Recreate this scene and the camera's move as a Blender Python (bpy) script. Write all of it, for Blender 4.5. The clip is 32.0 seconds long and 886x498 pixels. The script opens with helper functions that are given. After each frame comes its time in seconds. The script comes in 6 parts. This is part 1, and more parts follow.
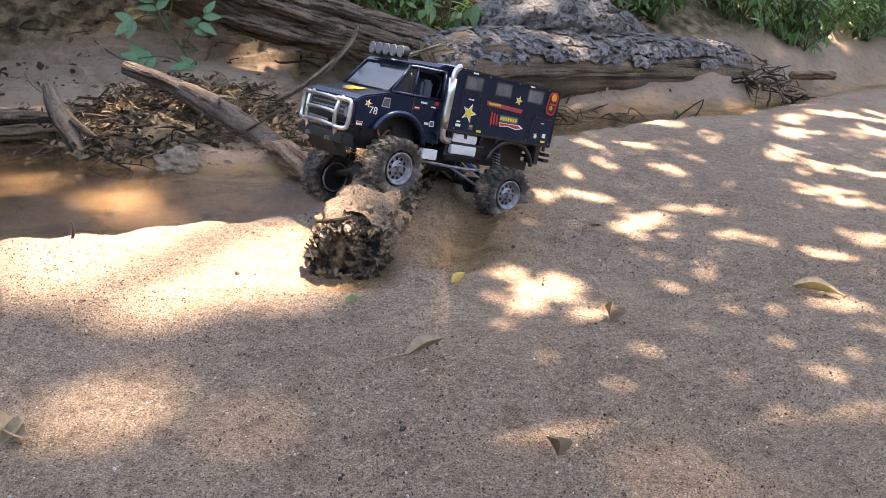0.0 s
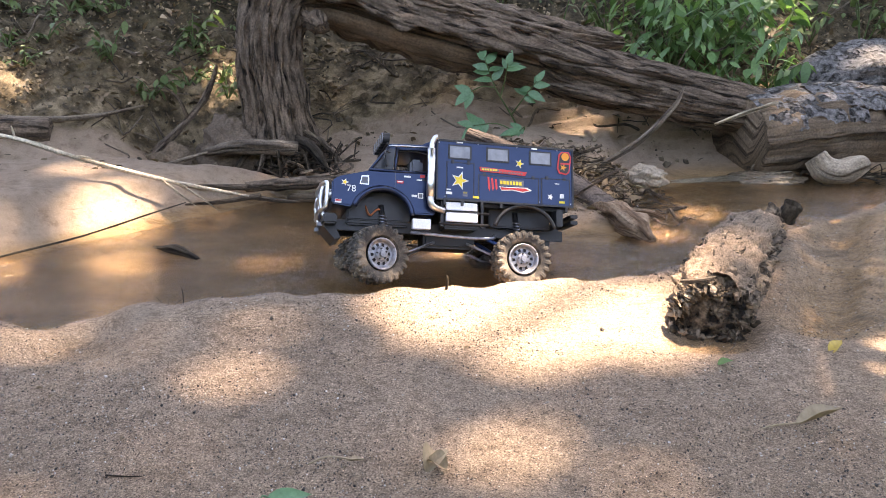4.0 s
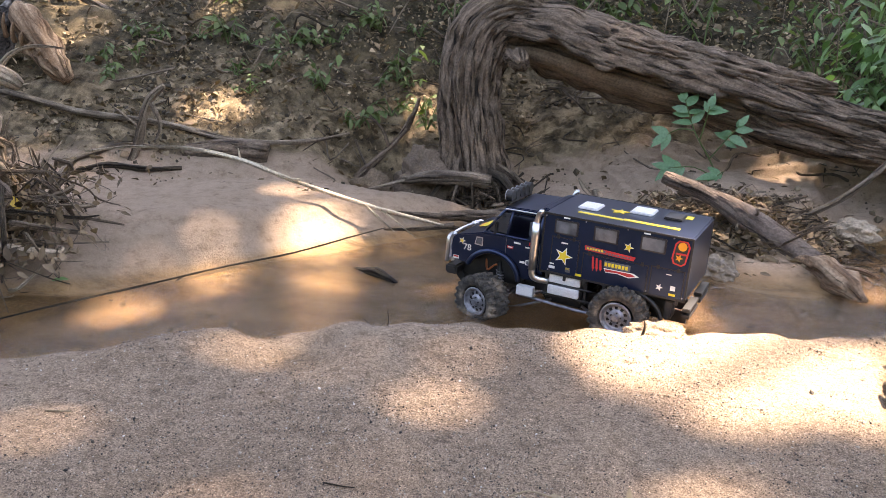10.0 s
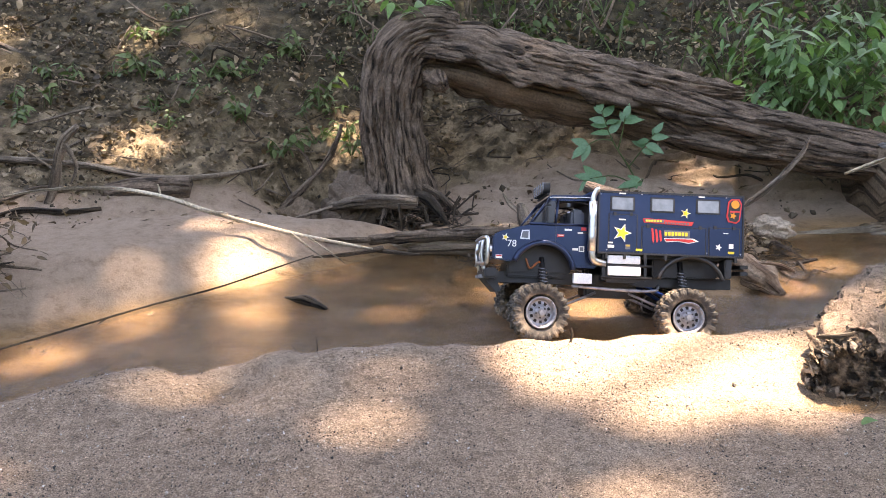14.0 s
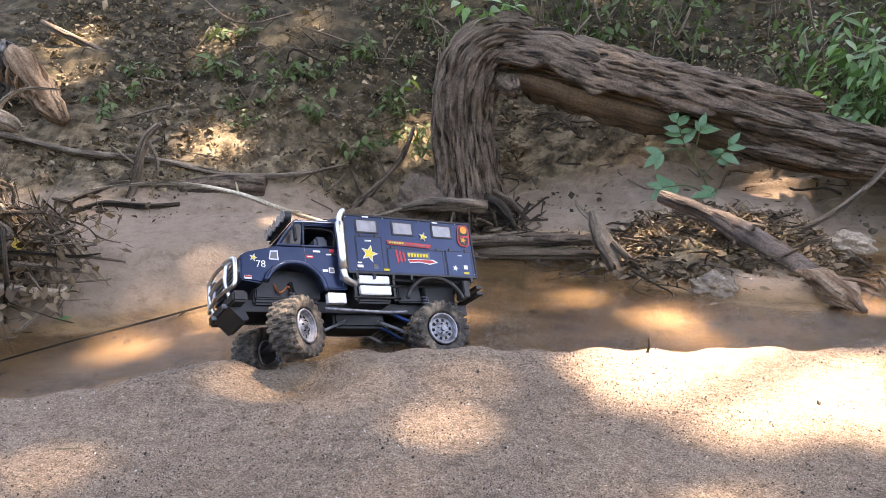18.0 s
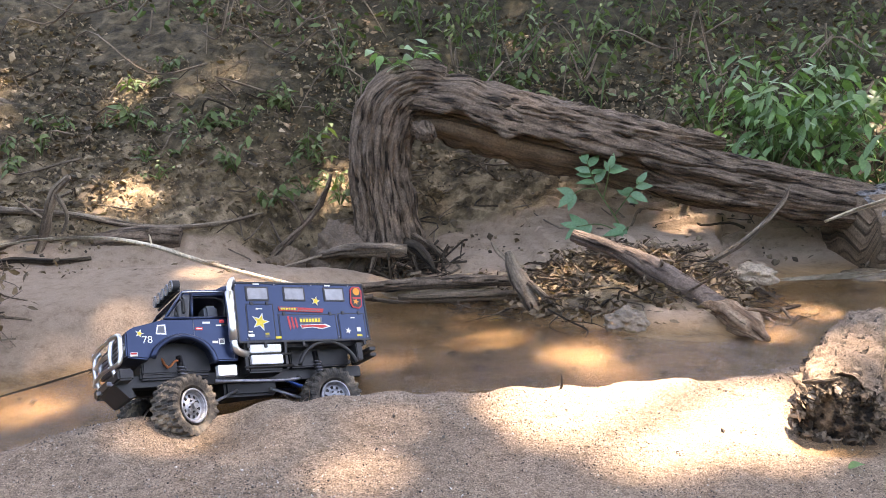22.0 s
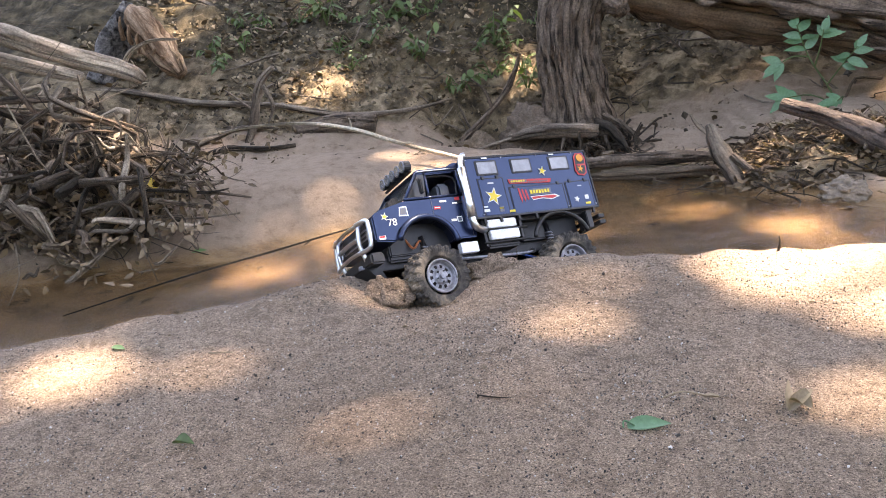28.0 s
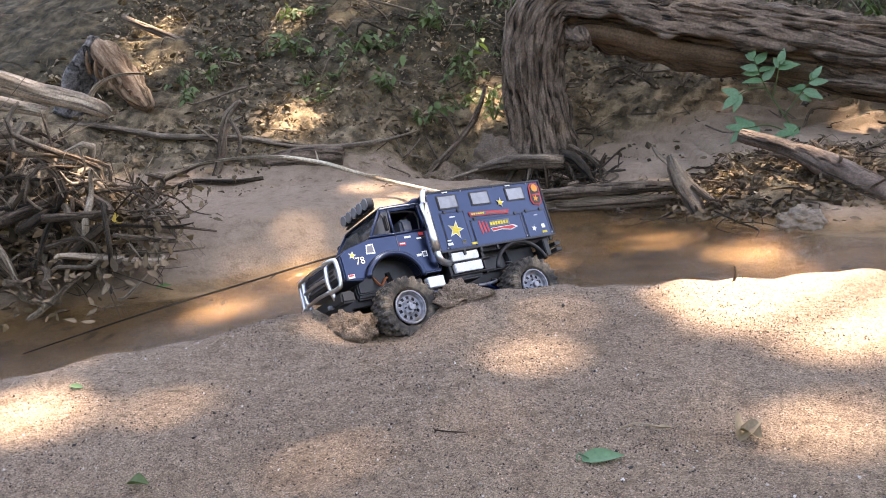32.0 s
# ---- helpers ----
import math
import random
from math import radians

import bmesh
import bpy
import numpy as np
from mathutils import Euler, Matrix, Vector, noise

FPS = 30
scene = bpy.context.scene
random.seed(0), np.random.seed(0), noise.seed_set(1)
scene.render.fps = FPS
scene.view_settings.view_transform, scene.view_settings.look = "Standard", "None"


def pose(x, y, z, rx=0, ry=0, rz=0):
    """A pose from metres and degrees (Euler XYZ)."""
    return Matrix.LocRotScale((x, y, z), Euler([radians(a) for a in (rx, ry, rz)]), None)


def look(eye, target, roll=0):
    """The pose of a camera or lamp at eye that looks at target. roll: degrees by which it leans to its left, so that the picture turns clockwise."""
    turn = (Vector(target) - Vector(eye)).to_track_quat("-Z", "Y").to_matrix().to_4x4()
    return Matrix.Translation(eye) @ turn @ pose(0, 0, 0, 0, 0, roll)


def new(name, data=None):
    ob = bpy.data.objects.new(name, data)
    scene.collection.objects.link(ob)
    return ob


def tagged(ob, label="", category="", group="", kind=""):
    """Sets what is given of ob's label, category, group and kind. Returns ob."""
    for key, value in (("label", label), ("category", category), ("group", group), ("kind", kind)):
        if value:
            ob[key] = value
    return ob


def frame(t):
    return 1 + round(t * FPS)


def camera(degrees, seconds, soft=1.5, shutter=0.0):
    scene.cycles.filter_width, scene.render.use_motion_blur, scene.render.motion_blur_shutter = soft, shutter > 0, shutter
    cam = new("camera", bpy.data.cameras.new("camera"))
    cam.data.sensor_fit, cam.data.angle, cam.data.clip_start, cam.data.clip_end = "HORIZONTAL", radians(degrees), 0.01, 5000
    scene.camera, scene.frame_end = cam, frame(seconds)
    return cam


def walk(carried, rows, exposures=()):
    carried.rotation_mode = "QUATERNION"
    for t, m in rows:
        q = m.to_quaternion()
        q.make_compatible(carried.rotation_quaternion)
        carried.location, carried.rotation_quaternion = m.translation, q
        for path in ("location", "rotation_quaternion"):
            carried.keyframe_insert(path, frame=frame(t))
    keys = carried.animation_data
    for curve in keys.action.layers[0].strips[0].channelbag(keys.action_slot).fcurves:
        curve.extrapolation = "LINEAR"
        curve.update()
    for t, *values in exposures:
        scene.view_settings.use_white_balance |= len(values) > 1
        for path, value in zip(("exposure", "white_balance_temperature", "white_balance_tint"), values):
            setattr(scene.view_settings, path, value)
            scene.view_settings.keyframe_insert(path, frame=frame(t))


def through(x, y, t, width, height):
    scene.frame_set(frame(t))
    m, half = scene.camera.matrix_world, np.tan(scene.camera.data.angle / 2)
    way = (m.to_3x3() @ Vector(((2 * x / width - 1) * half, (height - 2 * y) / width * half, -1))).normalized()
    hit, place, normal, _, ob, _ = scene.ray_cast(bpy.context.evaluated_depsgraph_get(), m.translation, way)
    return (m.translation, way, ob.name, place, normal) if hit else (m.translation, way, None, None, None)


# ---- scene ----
cam = camera(56.5, 32.0, soft=0.6)
PATH = [
    (0, (0.188, 0.020, 0.664), (0.669, 1.822, -0.058), 4.18),
    (0.5, (0.177, 0.018, 0.670), (0.654, 1.827, -0.039), 3.89),
    (1, (0.164, 0.020, 0.666), (0.606, 1.846, -0.022), 3.22),
    (1.5, (0.154, 0.021, 0.667), (0.563, 1.860, -0.007), 2.91),
    (2, (0.145, 0.020, 0.669), (0.509, 1.873, 0.011), 2.47),
    (2.5, (0.115, 0.021, 0.662), (0.359, 1.900, 0.020), 1.38),
    (3, (0.077, 0.019, 0.666), (0.191, 1.917, 0.046), 0.41),
    (3.5, (0.028, 0.008, 0.666), (-0.015, 1.914, 0.060), -0.36),
    (4, (0.000, -0.000, 0.664), (-0.153, 1.901, 0.063), -0.44),
    (4.5, (-0.027, -0.009, 0.685), (-0.293, 1.881, 0.089), -0.34),
    (6.5, (-0.085, -0.031, 0.685), (-0.537, 1.829, 0.104), 0.07),
    (7, (-0.096, -0.030, 0.683), (-0.571, 1.827, 0.112), 0.29),
    (7.5, (-0.097, -0.034, 0.682), (-0.603, 1.815, 0.111), 0.56),
    (8, (-0.100, -0.033, 0.683), (-0.632, 1.810, 0.117), 0.92),
    (8.5, (-0.109, -0.035, 0.685), (-0.660, 1.803, 0.121), 1.32),
    (9, (-0.095, -0.038, 0.686), (-0.658, 1.798, 0.127), 1.28),
    (9.5, (-0.081, -0.038, 0.687), (-0.641, 1.803, 0.142), 1.04),
    (10, (-0.068, -0.039, 0.686), (-0.616, 1.810, 0.156), 0.47),
    (10.5, (-0.057, -0.038, 0.683), (-0.581, 1.820, 0.162), -0.29),
    (11, (-0.049, -0.038, 0.687), (-0.544, 1.830, 0.172), -0.70),
    (11.5, (-0.033, -0.037, 0.681), (-0.505, 1.839, 0.173), -1.35),
    (12, (-0.024, -0.041, 0.682), (-0.471, 1.842, 0.179), -1.89),
    (12.5, (-0.021, -0.042, 0.683), (-0.447, 1.850, 0.194), -1.90),
    (13, (-0.019, -0.041, 0.685), (-0.426, 1.858, 0.208), -1.97),
    (13.5, (-0.028, -0.039, 0.678), (-0.433, 1.862, 0.203), -2.25),
    (14, (-0.033, -0.036, 0.676), (-0.444, 1.863, 0.201), -2.36),
    (14.5, (-0.034, -0.038, 0.677), (-0.454, 1.860, 0.204), -2.49),
    (15, (-0.054, -0.046, 0.688), (-0.497, 1.847, 0.217), -2.65),
    (15.5, (-0.077, -0.045, 0.675), (-0.550, 1.841, 0.207), -2.37),
    (17.5, (-0.088, -0.057, 0.683), (-0.613, 1.816, 0.219), -1.10),
    (18, (-0.082, -0.058, 0.681), (-0.620, 1.812, 0.219), -1.43),
    (18.5, (-0.086, -0.062, 0.679), (-0.628, 1.807, 0.219), -1.51),
    (19, (-0.082, -0.063, 0.683), (-0.630, 1.805, 0.226), -1.65),
    (19.5, (-0.078, -0.061, 0.679), (-0.628, 1.808, 0.226), -1.90),
    (20, (-0.077, -0.060, 0.679), (-0.628, 1.808, 0.224), -1.98),
    (20.5, (-0.060, -0.071, 0.686), (-0.595, 1.807, 0.250), -1.92),
    (21, (-0.046, -0.068, 0.688), (-0.522, 1.833, 0.291), -1.87),
    (21.5, (-0.040, -0.067, 0.687), (-0.450, 1.854, 0.309), -2.15),
    (22, (-0.040, -0.065, 0.685), (-0.416, 1.865, 0.321), -2.35),
    (22.5, (-0.045, -0.065, 0.678), (-0.406, 1.869, 0.315), -2.56),
    (23, (-0.036, -0.064, 0.677), (-0.395, 1.870, 0.311), -2.99),
    (23.5, (-0.034, -0.061, 0.681), (-0.390, 1.872, 0.314), -3.28),
    (24, (-0.026, -0.061, 0.676), (-0.380, 1.873, 0.310), -3.78),
    (24.5, (-0.024, -0.063, 0.665), (-0.379, 1.871, 0.300), -4.19),
    (25, (-0.047, -0.067, 0.646), (-0.417, 1.864, 0.283), -4.38),
    (25.5, (-0.090, -0.082, 0.624), (-0.614, 1.805, 0.216), -4.36),
    (26, (-0.110, -0.095, 0.606), (-0.723, 1.745, 0.121), -3.90),
    (26.5, (-0.116, -0.100, 0.593), (-0.773, 1.714, 0.069), -3.67),
    (28.5, (-0.103, -0.112, 0.598), (-0.885, 1.644, 0.047), -6.38),
    (29, (-0.094, -0.112, 0.600), (-0.875, 1.649, 0.063), -6.26),
    (29.5, (-0.089, -0.111, 0.601), (-0.860, 1.659, 0.077), -6.17),
    (30, (-0.085, -0.108, 0.602), (-0.839, 1.672, 0.087), -6.15),
    (30.5, (-0.077, -0.107, 0.603), (-0.820, 1.679, 0.093), -6.36),
    (31, (-0.079, -0.109, 0.605), (-0.814, 1.682, 0.102), -6.36),
    (31.5, (-0.075, -0.109, 0.605), (-0.799, 1.689, 0.110), -6.27),
    (32, (-0.076, -0.108, 0.608), (-0.793, 1.693, 0.115), -6.12),
]
SUN_AZ, SUN_EL = radians(48), radians(70)   # where the sun stands: high over the far bank


def sun_way():
    """From the ground to the sun."""
    return Vector((math.sin(SUN_AZ) * math.cos(SUN_EL), math.cos(SUN_AZ) * math.cos(SUN_EL), math.sin(SUN_EL)))


walk(cam, [(t, look(eye, target, roll)) for t, eye, target, roll in PATH], [(0, 2.98, 8700, 20), (2, 3.06, 8800, 20), (7, 3.15, 9000, 22), (15, 3.18, 9000, 22), (22, 3.38, 9000, 22), (26, 3.32, 9000, 22), (32, 3.18, 9000, 22)])

# ---- light ----
world = bpy.data.worlds.new("sky")
scene.world = world
world.use_nodes = True
sky = world.node_tree.nodes.new("ShaderNodeTexSky")
sky.sky_type, sky.sun_disc = "NISHITA", False
sky.sun_elevation, sky.sun_rotation = SUN_EL, SUN_AZ
background = world.node_tree.nodes["Background"]
background.inputs["Strength"].default_value = 0.128
world.node_tree.links.new(sky.outputs["Color"], background.inputs["Color"])
sun_data = bpy.data.lights.new("sun", "SUN")
sun_data.energy, sun_data.angle, sun_data.color = 5.0, radians(0.53), (1.0, 0.97, 0.92)
sun = new("sun", sun_data)
sun.matrix_world = look(sun_way() * 30, (0, 0, 0))


# ---- materials ----
def material(name, rough=0.8, metal=0.0, spec=0.5):
    m = bpy.data.materials.new(name)
    m.use_nodes = True
    n, l = m.node_tree.nodes, m.node_tree.links
    b = n["Principled BSDF"]
    b.inputs["Roughness"].default_value, b.inputs["Metallic"].default_value = rough, metal
    b.inputs["Specular IOR Level"].default_value = spec
    return m, n, l, b


def coords(n, l, scale=(1, 1, 1), kind="Object"):
    c, m = n.new("ShaderNodeTexCoord"), n.new("ShaderNodeMapping")
    m.inputs["Scale"].default_value = scale
    l.new(c.outputs[kind], m.inputs["Vector"])
    return m.outputs["Vector"]


def noise_tex(n, l, vec, scale, detail=6.0, rough=0.6):
    t = n.new("ShaderNodeTexNoise")
    t.inputs["Scale"].default_value, t.inputs["Detail"].default_value, t.inputs["Roughness"].default_value = scale, detail, rough
    l.new(vec, t.inputs["Vector"])
    return t.outputs["Fac"]


def ramp(n, l, fac, stops):
    r = n.new("ShaderNodeValToRGB")
    e = r.color_ramp.elements
    while len(e) < len(stops):
        e.new(0.5)
    for k, (p, c) in enumerate(stops):
        e[k].position, e[k].color = p, (*c, 1) if len(c) == 3 else c
    l.new(fac, r.inputs["Fac"])
    return r.outputs["Color"]


def mix(n, l, fac, a, b, mode="MIX"):
    x = n.new("ShaderNodeMix")
    x.data_type, x.blend_type = "RGBA", mode
    for value, socket in ((fac, x.inputs[0]), (a, x.inputs[6]), (b, x.inputs[7])):
        if hasattr(value, "is_output"):
            l.new(value, socket)
        elif isinstance(value, tuple):
            socket.default_value = (*value, 1)
        else:
            socket.default_value = value
    return x.outputs[2]


def bump(n, l, b, height, strength, distance):
    x = n.new("ShaderNodeBump")
    x.inputs["Strength"].default_value, x.inputs["Distance"].default_value = strength, distance
    l.new(height, x.inputs["Height"])
    if b.inputs["Normal"].is_linked:
        l.new(b.inputs["Normal"].links[0].from_socket, x.inputs["Normal"])
    l.new(x.outputs["Normal"], b.inputs["Normal"])


def plain(name, color, rough=0.6, metal=0.0, spec=0.5, vary=0.12, scale=60.0, relief=0.0):
    """One colour with a little wear: darker and lighter grain at two sizes."""
    m, n, l, b = material(name, rough, metal, spec)
    v = coords(n, l)
    f = noise_tex(n, l, v, scale)
    g = noise_tex(n, l, v, scale / 9)
    lo = tuple(c * (1 - vary) for c in color)
    hi = tuple(min(1, c * (1 + vary)) for c in color)
    c1 = ramp(n, l, f, [(0.3, lo), (0.7, hi)])
    c2 = ramp(n, l, g, [(0.3, (1 - vary,) * 3), (0.7, (1, 1, 1))])
    l.new(mix(n, l, 1.0, c1, c2, "MULTIPLY"), b.inputs["Base Color"])
    if relief:
        bump(n, l, b, f, 0.6, relief)
    return m


def ground_material():
    """Pale river sand near the water; damp brown earth and leaf litter up the far bank, its top darkened with painted
    shade.
    """
    m, n, l, b = material("sand and earth", 0.9, 0, 0.3)
    v = coords(n, l)
    big, mid = noise_tex(n, l, v, 1.6, 4), noise_tex(n, l, v, 14, 6)
    fine = noise_tex(n, l, v, 330, 4, 0.75)
    grain = noise_tex(n, l, v, 900, 2, 0.6)
    sand = ramp(n, l, big, [(0.3, (0.365, 0.262, 0.187)), (0.7, (0.435, 0.327, 0.243))])
    smooth_sand = sand
    sand = mix(n, l, 1.0, sand, ramp(n, l, fine, [(0.36, (0.16, 0.15, 0.145)), (0.43, (0.74, 0.73, 0.72)), (0.56, (1.04, 1.04, 1.04)), (0.66, (1.8, 1.8, 1.78))]), "MULTIPLY")
    grit = n.new("ShaderNodeTexVoronoi")
    grit.inputs["Scale"].default_value = 240
    l.new(v, grit.inputs["Vector"])
    pick = n.new("ShaderNodeSeparateColor")
    l.new(grit.outputs["Color"], pick.inputs["Color"])
    speck = ramp(n, l, pick.outputs["Red"], [(0.0, (0.30, 0.29, 0.28)), (0.13, (0.42, 0.41, 0.40)), (0.17, (1, 1, 1)), (0.93, (1.02, 1.02, 1.02)), (0.96, (1.75, 1.72, 1.68))])
    sand = mix(n, l, ramp(n, l, grit.outputs["Distance"], [(0.25, (1, 1, 1)), (0.42, (0, 0, 0))]), sand, mix(n, l, 1.0, sand, speck, "MULTIPLY"))
    sand = mix(n, l, 1.0, sand, ramp(n, l, grain, [(0.3, (0.50, 0.49, 0.48)), (0.7, (1.35, 1.35, 1.35))]), "MULTIPLY")
    blot = noise_tex(n, l, v, 26, 8, 0.7)
    sand = mix(n, l, 1.0, sand, ramp(n, l, blot, [(0.34, (0.70, 0.68, 0.66)), (0.5, (1, 1, 1)), (0.7, (1.08, 1.08, 1.08))]), "MULTIPLY")
    # Same noise as the dimple bump: the dimples' shading put into the sand colour.
    sand = mix(n, l, 1.0, sand, ramp(n, l, noise_tex(n, l, v, 95, 3, 0.6), [(0.32, (0.70, 0.69, 0.68)), (0.5, (1, 1, 1)), (0.68, (1.14, 1.14, 1.13))]), "MULTIPLY")
    earth = ramp(n, l, mid, [(0.34, (0.05, 0.036, 0.021)), (0.47, (0.17, 0.125, 0.073)), (0.62, (0.40, 0.30, 0.19))])
    earth = mix(n, l, 1.0, earth, ramp(n, l, fine, [(0.3, (0.5, 0.5, 0.5)), (0.6, (1.1, 1.1, 1.1))]), "MULTIPLY")
    a = n.new("ShaderNodeAttribute")
    a.attribute_name = "cover"
    sep = n.new("ShaderNodeSeparateColor")
    l.new(a.outputs["Color"], sep.inputs["Color"])
    add = n.new("ShaderNodeMath")
    add.operation = "MULTIPLY_ADD"
    l.new(mid, add.inputs[0])
    add.inputs[1].default_value = 0.9
    l.new(sep.outputs["Red"], add.inputs[2])
    fac = ramp(n, l, add.outputs[0], [(0.72, (0, 0, 0)), (0.98, (1, 1, 1))])
    smooth_sand = mix(n, l, 1.0, smooth_sand, ramp(n, l, blot, [(0.34, (0.72, 0.70, 0.67)), (0.5, (1, 1, 1)), (0.7, (1.08, 1.08, 1.08))]), "MULTIPLY")
    far = n.new("ShaderNodeMath")
    far.operation = "MULTIPLY"
    l.new(sep.outputs["Blue"], far.inputs[0])
    far.inputs[1].default_value = 0.75
    sand = mix(n, l, far.outputs[0], sand, smooth_sand)
    # Dark topsoil; the shade under the upper growth is put into its colour too.
    shaded_humus = ramp(n, l, mid, [(0.3, (0.016, 0.013, 0.007)), (0.5, (0.045, 0.037, 0.020)), (0.72, (0.12, 0.095, 0.052))])
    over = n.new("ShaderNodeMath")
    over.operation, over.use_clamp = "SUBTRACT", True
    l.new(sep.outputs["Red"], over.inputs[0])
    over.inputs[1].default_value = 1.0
    earth = mix(n, l, over.outputs[0], earth, shaded_humus)
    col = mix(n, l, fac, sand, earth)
    silt = noise_tex(n, l, coords(n, l, (2.2, 6.5, 3.0)), 1.6, 8, 0.68)
    wet = mix(n, l, 1.0, col, ramp(n, l, silt, [(0.34, (0.42, 0.32, 0.18)), (0.46, (0.80, 0.65, 0.41)), (0.58, (1.0, 0.82, 0.54)), (0.72, (1.15, 0.94, 0.63))]), "MULTIPLY")
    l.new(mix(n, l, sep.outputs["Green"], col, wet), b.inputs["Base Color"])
    r = n.new("ShaderNodeMapRange")
    r.inputs["To Min"].default_value, r.inputs["To Max"].default_value = 0.92, 0.45
    l.new(sep.outputs["Green"], r.inputs["Value"])
    l.new(r.outputs["Result"], b.inputs["Roughness"])
    dimple = noise_tex(n, l, v, 95, 3, 0.6)
    bump(n, l, b, mid, 0.7, 0.022)
    bump(n, l, b, dimple, 0.9, 0.010)
    bump(n, l, b, blot, 0.7, 0.008)
    bump(n, l, b, fine, 1.0, 0.006)
    bump(n, l, b, grain, 0.9, 0.0015)
    return m


def water_material():
    """Shallow, clear, slightly tea-brown water with small ripples."""
    m, n, l, b = material("creek water", 0.02, 0, 0.5)
    b.inputs["Transmission Weight"].default_value = 1.0
    b.inputs["IOR"].default_value = 1.33
    b.inputs["Base Color"].default_value = (1.0, 0.97, 0.88, 1)
    v = coords(n, l, (1.0, 2.2, 1.0))
    bump(n, l, b, noise_tex(n, l, v, 7, 3), 0.5, 0.008)
    bump(n, l, b, noise_tex(n, l, v, 42, 5), 0.8, 0.004)
    return m


def bark_material(name, dark, light, stretch=(3, 30, 30), kind="UV", pits=0.5):
    """Weathered wood: broken fibres along each limb, sharp dark checks and pits between them."""
    m, n, l, b = material(name, 0.85, 0, 0.25)
    f = noise_tex(n, l, coords(n, l, stretch, kind), 1.0, 5, 0.6)
    w = coords(n, l)
    g, h = noise_tex(n, l, w, 6, 5), noise_tex(n, l, w, 130, 6, 0.75)
    p = noise_tex(n, l, coords(n, l, tuple(x * 0.5 for x in stretch), kind), 1.0, 3, 0.55)
    c = ramp(n, l, f, [(0.30, tuple(x * 0.35 for x in dark)), (0.42, dark), (0.60, light), (0.76, tuple(min(1, x * 1.3) for x in light))])
    c = mix(n, l, 1.0, c, ramp(n, l, g, [(0.3, (0.62, 0.60, 0.56)), (0.5, (0.95, 0.93, 0.88)), (0.7, (1.18, 1.1, 1.0))]), "MULTIPLY")
    c = mix(n, l, 1.0, c, ramp(n, l, p, [(0.35, (1 - pits,) * 3), (0.40, (0.92, 0.92, 0.92)), (0.7, (1.12, 1.12, 1.12))]), "MULTIPLY")
    c = mix(n, l, 1.0, c, ramp(n, l, h, [(0.34, (0.5, 0.5, 0.5)), (0.65, (1.2, 1.2, 1.2))]), "MULTIPLY")
    l.new(c, b.inputs["Base Color"])
    bump(n, l, b, ramp(n, l, p, [(0.36, (0, 0, 0)), (0.46, (1, 1, 1))]), 1.0, 0.016)
    bump(n, l, b, f, 1.0, 0.010)
    bump(n, l, b, h, 0.7, 0.004)
    return m


def leaf_material(name, lo, hi, rough=0.5, through=0.25):
    m, n, l, b = material(name, rough, 0, 0.4)
    o = n.new("ShaderNodeNewGeometry")
    c = ramp(n, l, o.outputs["Random Per Island"], [(0.0, lo), (1.0, hi)])
    f = noise_tex(n, l, coords(n, l), 120, 4)
    c = mix(n, l, 1.0, c, ramp(n, l, f, [(0.3, (0.75, 0.75, 0.72)), (0.7, (1.12, 1.12, 1.1))]), "MULTIPLY")
    l.new(c, b.inputs["Base Color"])
    if through:
        t = n.new("ShaderNodeBsdfTranslucent")
        l.new(mix(n, l, 1.0, c, (1.0, 1.15, 0.6), "MULTIPLY"), t.inputs["Color"])
        s = n.new("ShaderNodeMixShader")
        s.inputs[0].default_value = through
        l.new(b.outputs[0], s.inputs[1])
        l.new(t.outputs[0], s.inputs[2])
        l.new(s.outputs[0], n["Material Output"].inputs["Surface"])
    return m


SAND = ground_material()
WATER = water_material()
OLD_WOOD = bark_material("weathered grey brown wood", (0.120, 0.089, 0.068), (0.205, 0.156, 0.120), (13, 62, 62), pits=0.75)
DARK_BARK = bark_material("dark plated bark", (0.125, 0.122, 0.125), (0.22, 0.215, 0.22), (46, 60, 60), "Object", 0.35)
ROTTEN = bark_material("wet rotten wood", (0.085, 0.062, 0.046), (0.25, 0.19, 0.14), (60, 30, 60), "Object", 0.85)
TWIG = bark_material("grey brown twig bark", (0.13, 0.10, 0.078), (0.32, 0.26, 0.205), (4, 26, 26))
DARK_TWIG = bark_material("dark wet twig bark", (0.035, 0.027, 0.02), (0.11, 0.085, 0.062), (4, 20, 20))
PALE_TWIG = bark_material("bleached bare stick", (0.50, 0.42, 0.32), (0.78, 0.70, 0.58), (3, 12, 12))
LIMB_BARK = bark_material("pale grey brown limb bark", (0.30, 0.24, 0.185), (0.60, 0.50, 0.40), (3, 20, 20))
BRANCH = bark_material("smooth brown branch bark", (0.11, 0.083, 0.071), (0.20, 0.158, 0.136), (7, 22, 22), pits=0.3)
WORN = bark_material("pale worn side of a log", (0.15, 0.11, 0.078), (0.22, 0.165, 0.12), (2, 30, 30))
RED_WOOD = bark_material("pale reddish split wood", (0.22, 0.13, 0.08), (0.48, 0.34, 0.24), (5, 26, 26))
GREEN = leaf_material("green leaf", (0.07, 0.15, 0.06), (0.19, 0.34, 0.14), 0.38, 0.35)
BLUE_GREEN = leaf_material("blue green leaf", (0.08, 0.19, 0.10), (0.16, 0.31, 0.17), 0.4, 0.3)
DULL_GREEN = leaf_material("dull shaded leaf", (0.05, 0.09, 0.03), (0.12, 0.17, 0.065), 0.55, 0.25)
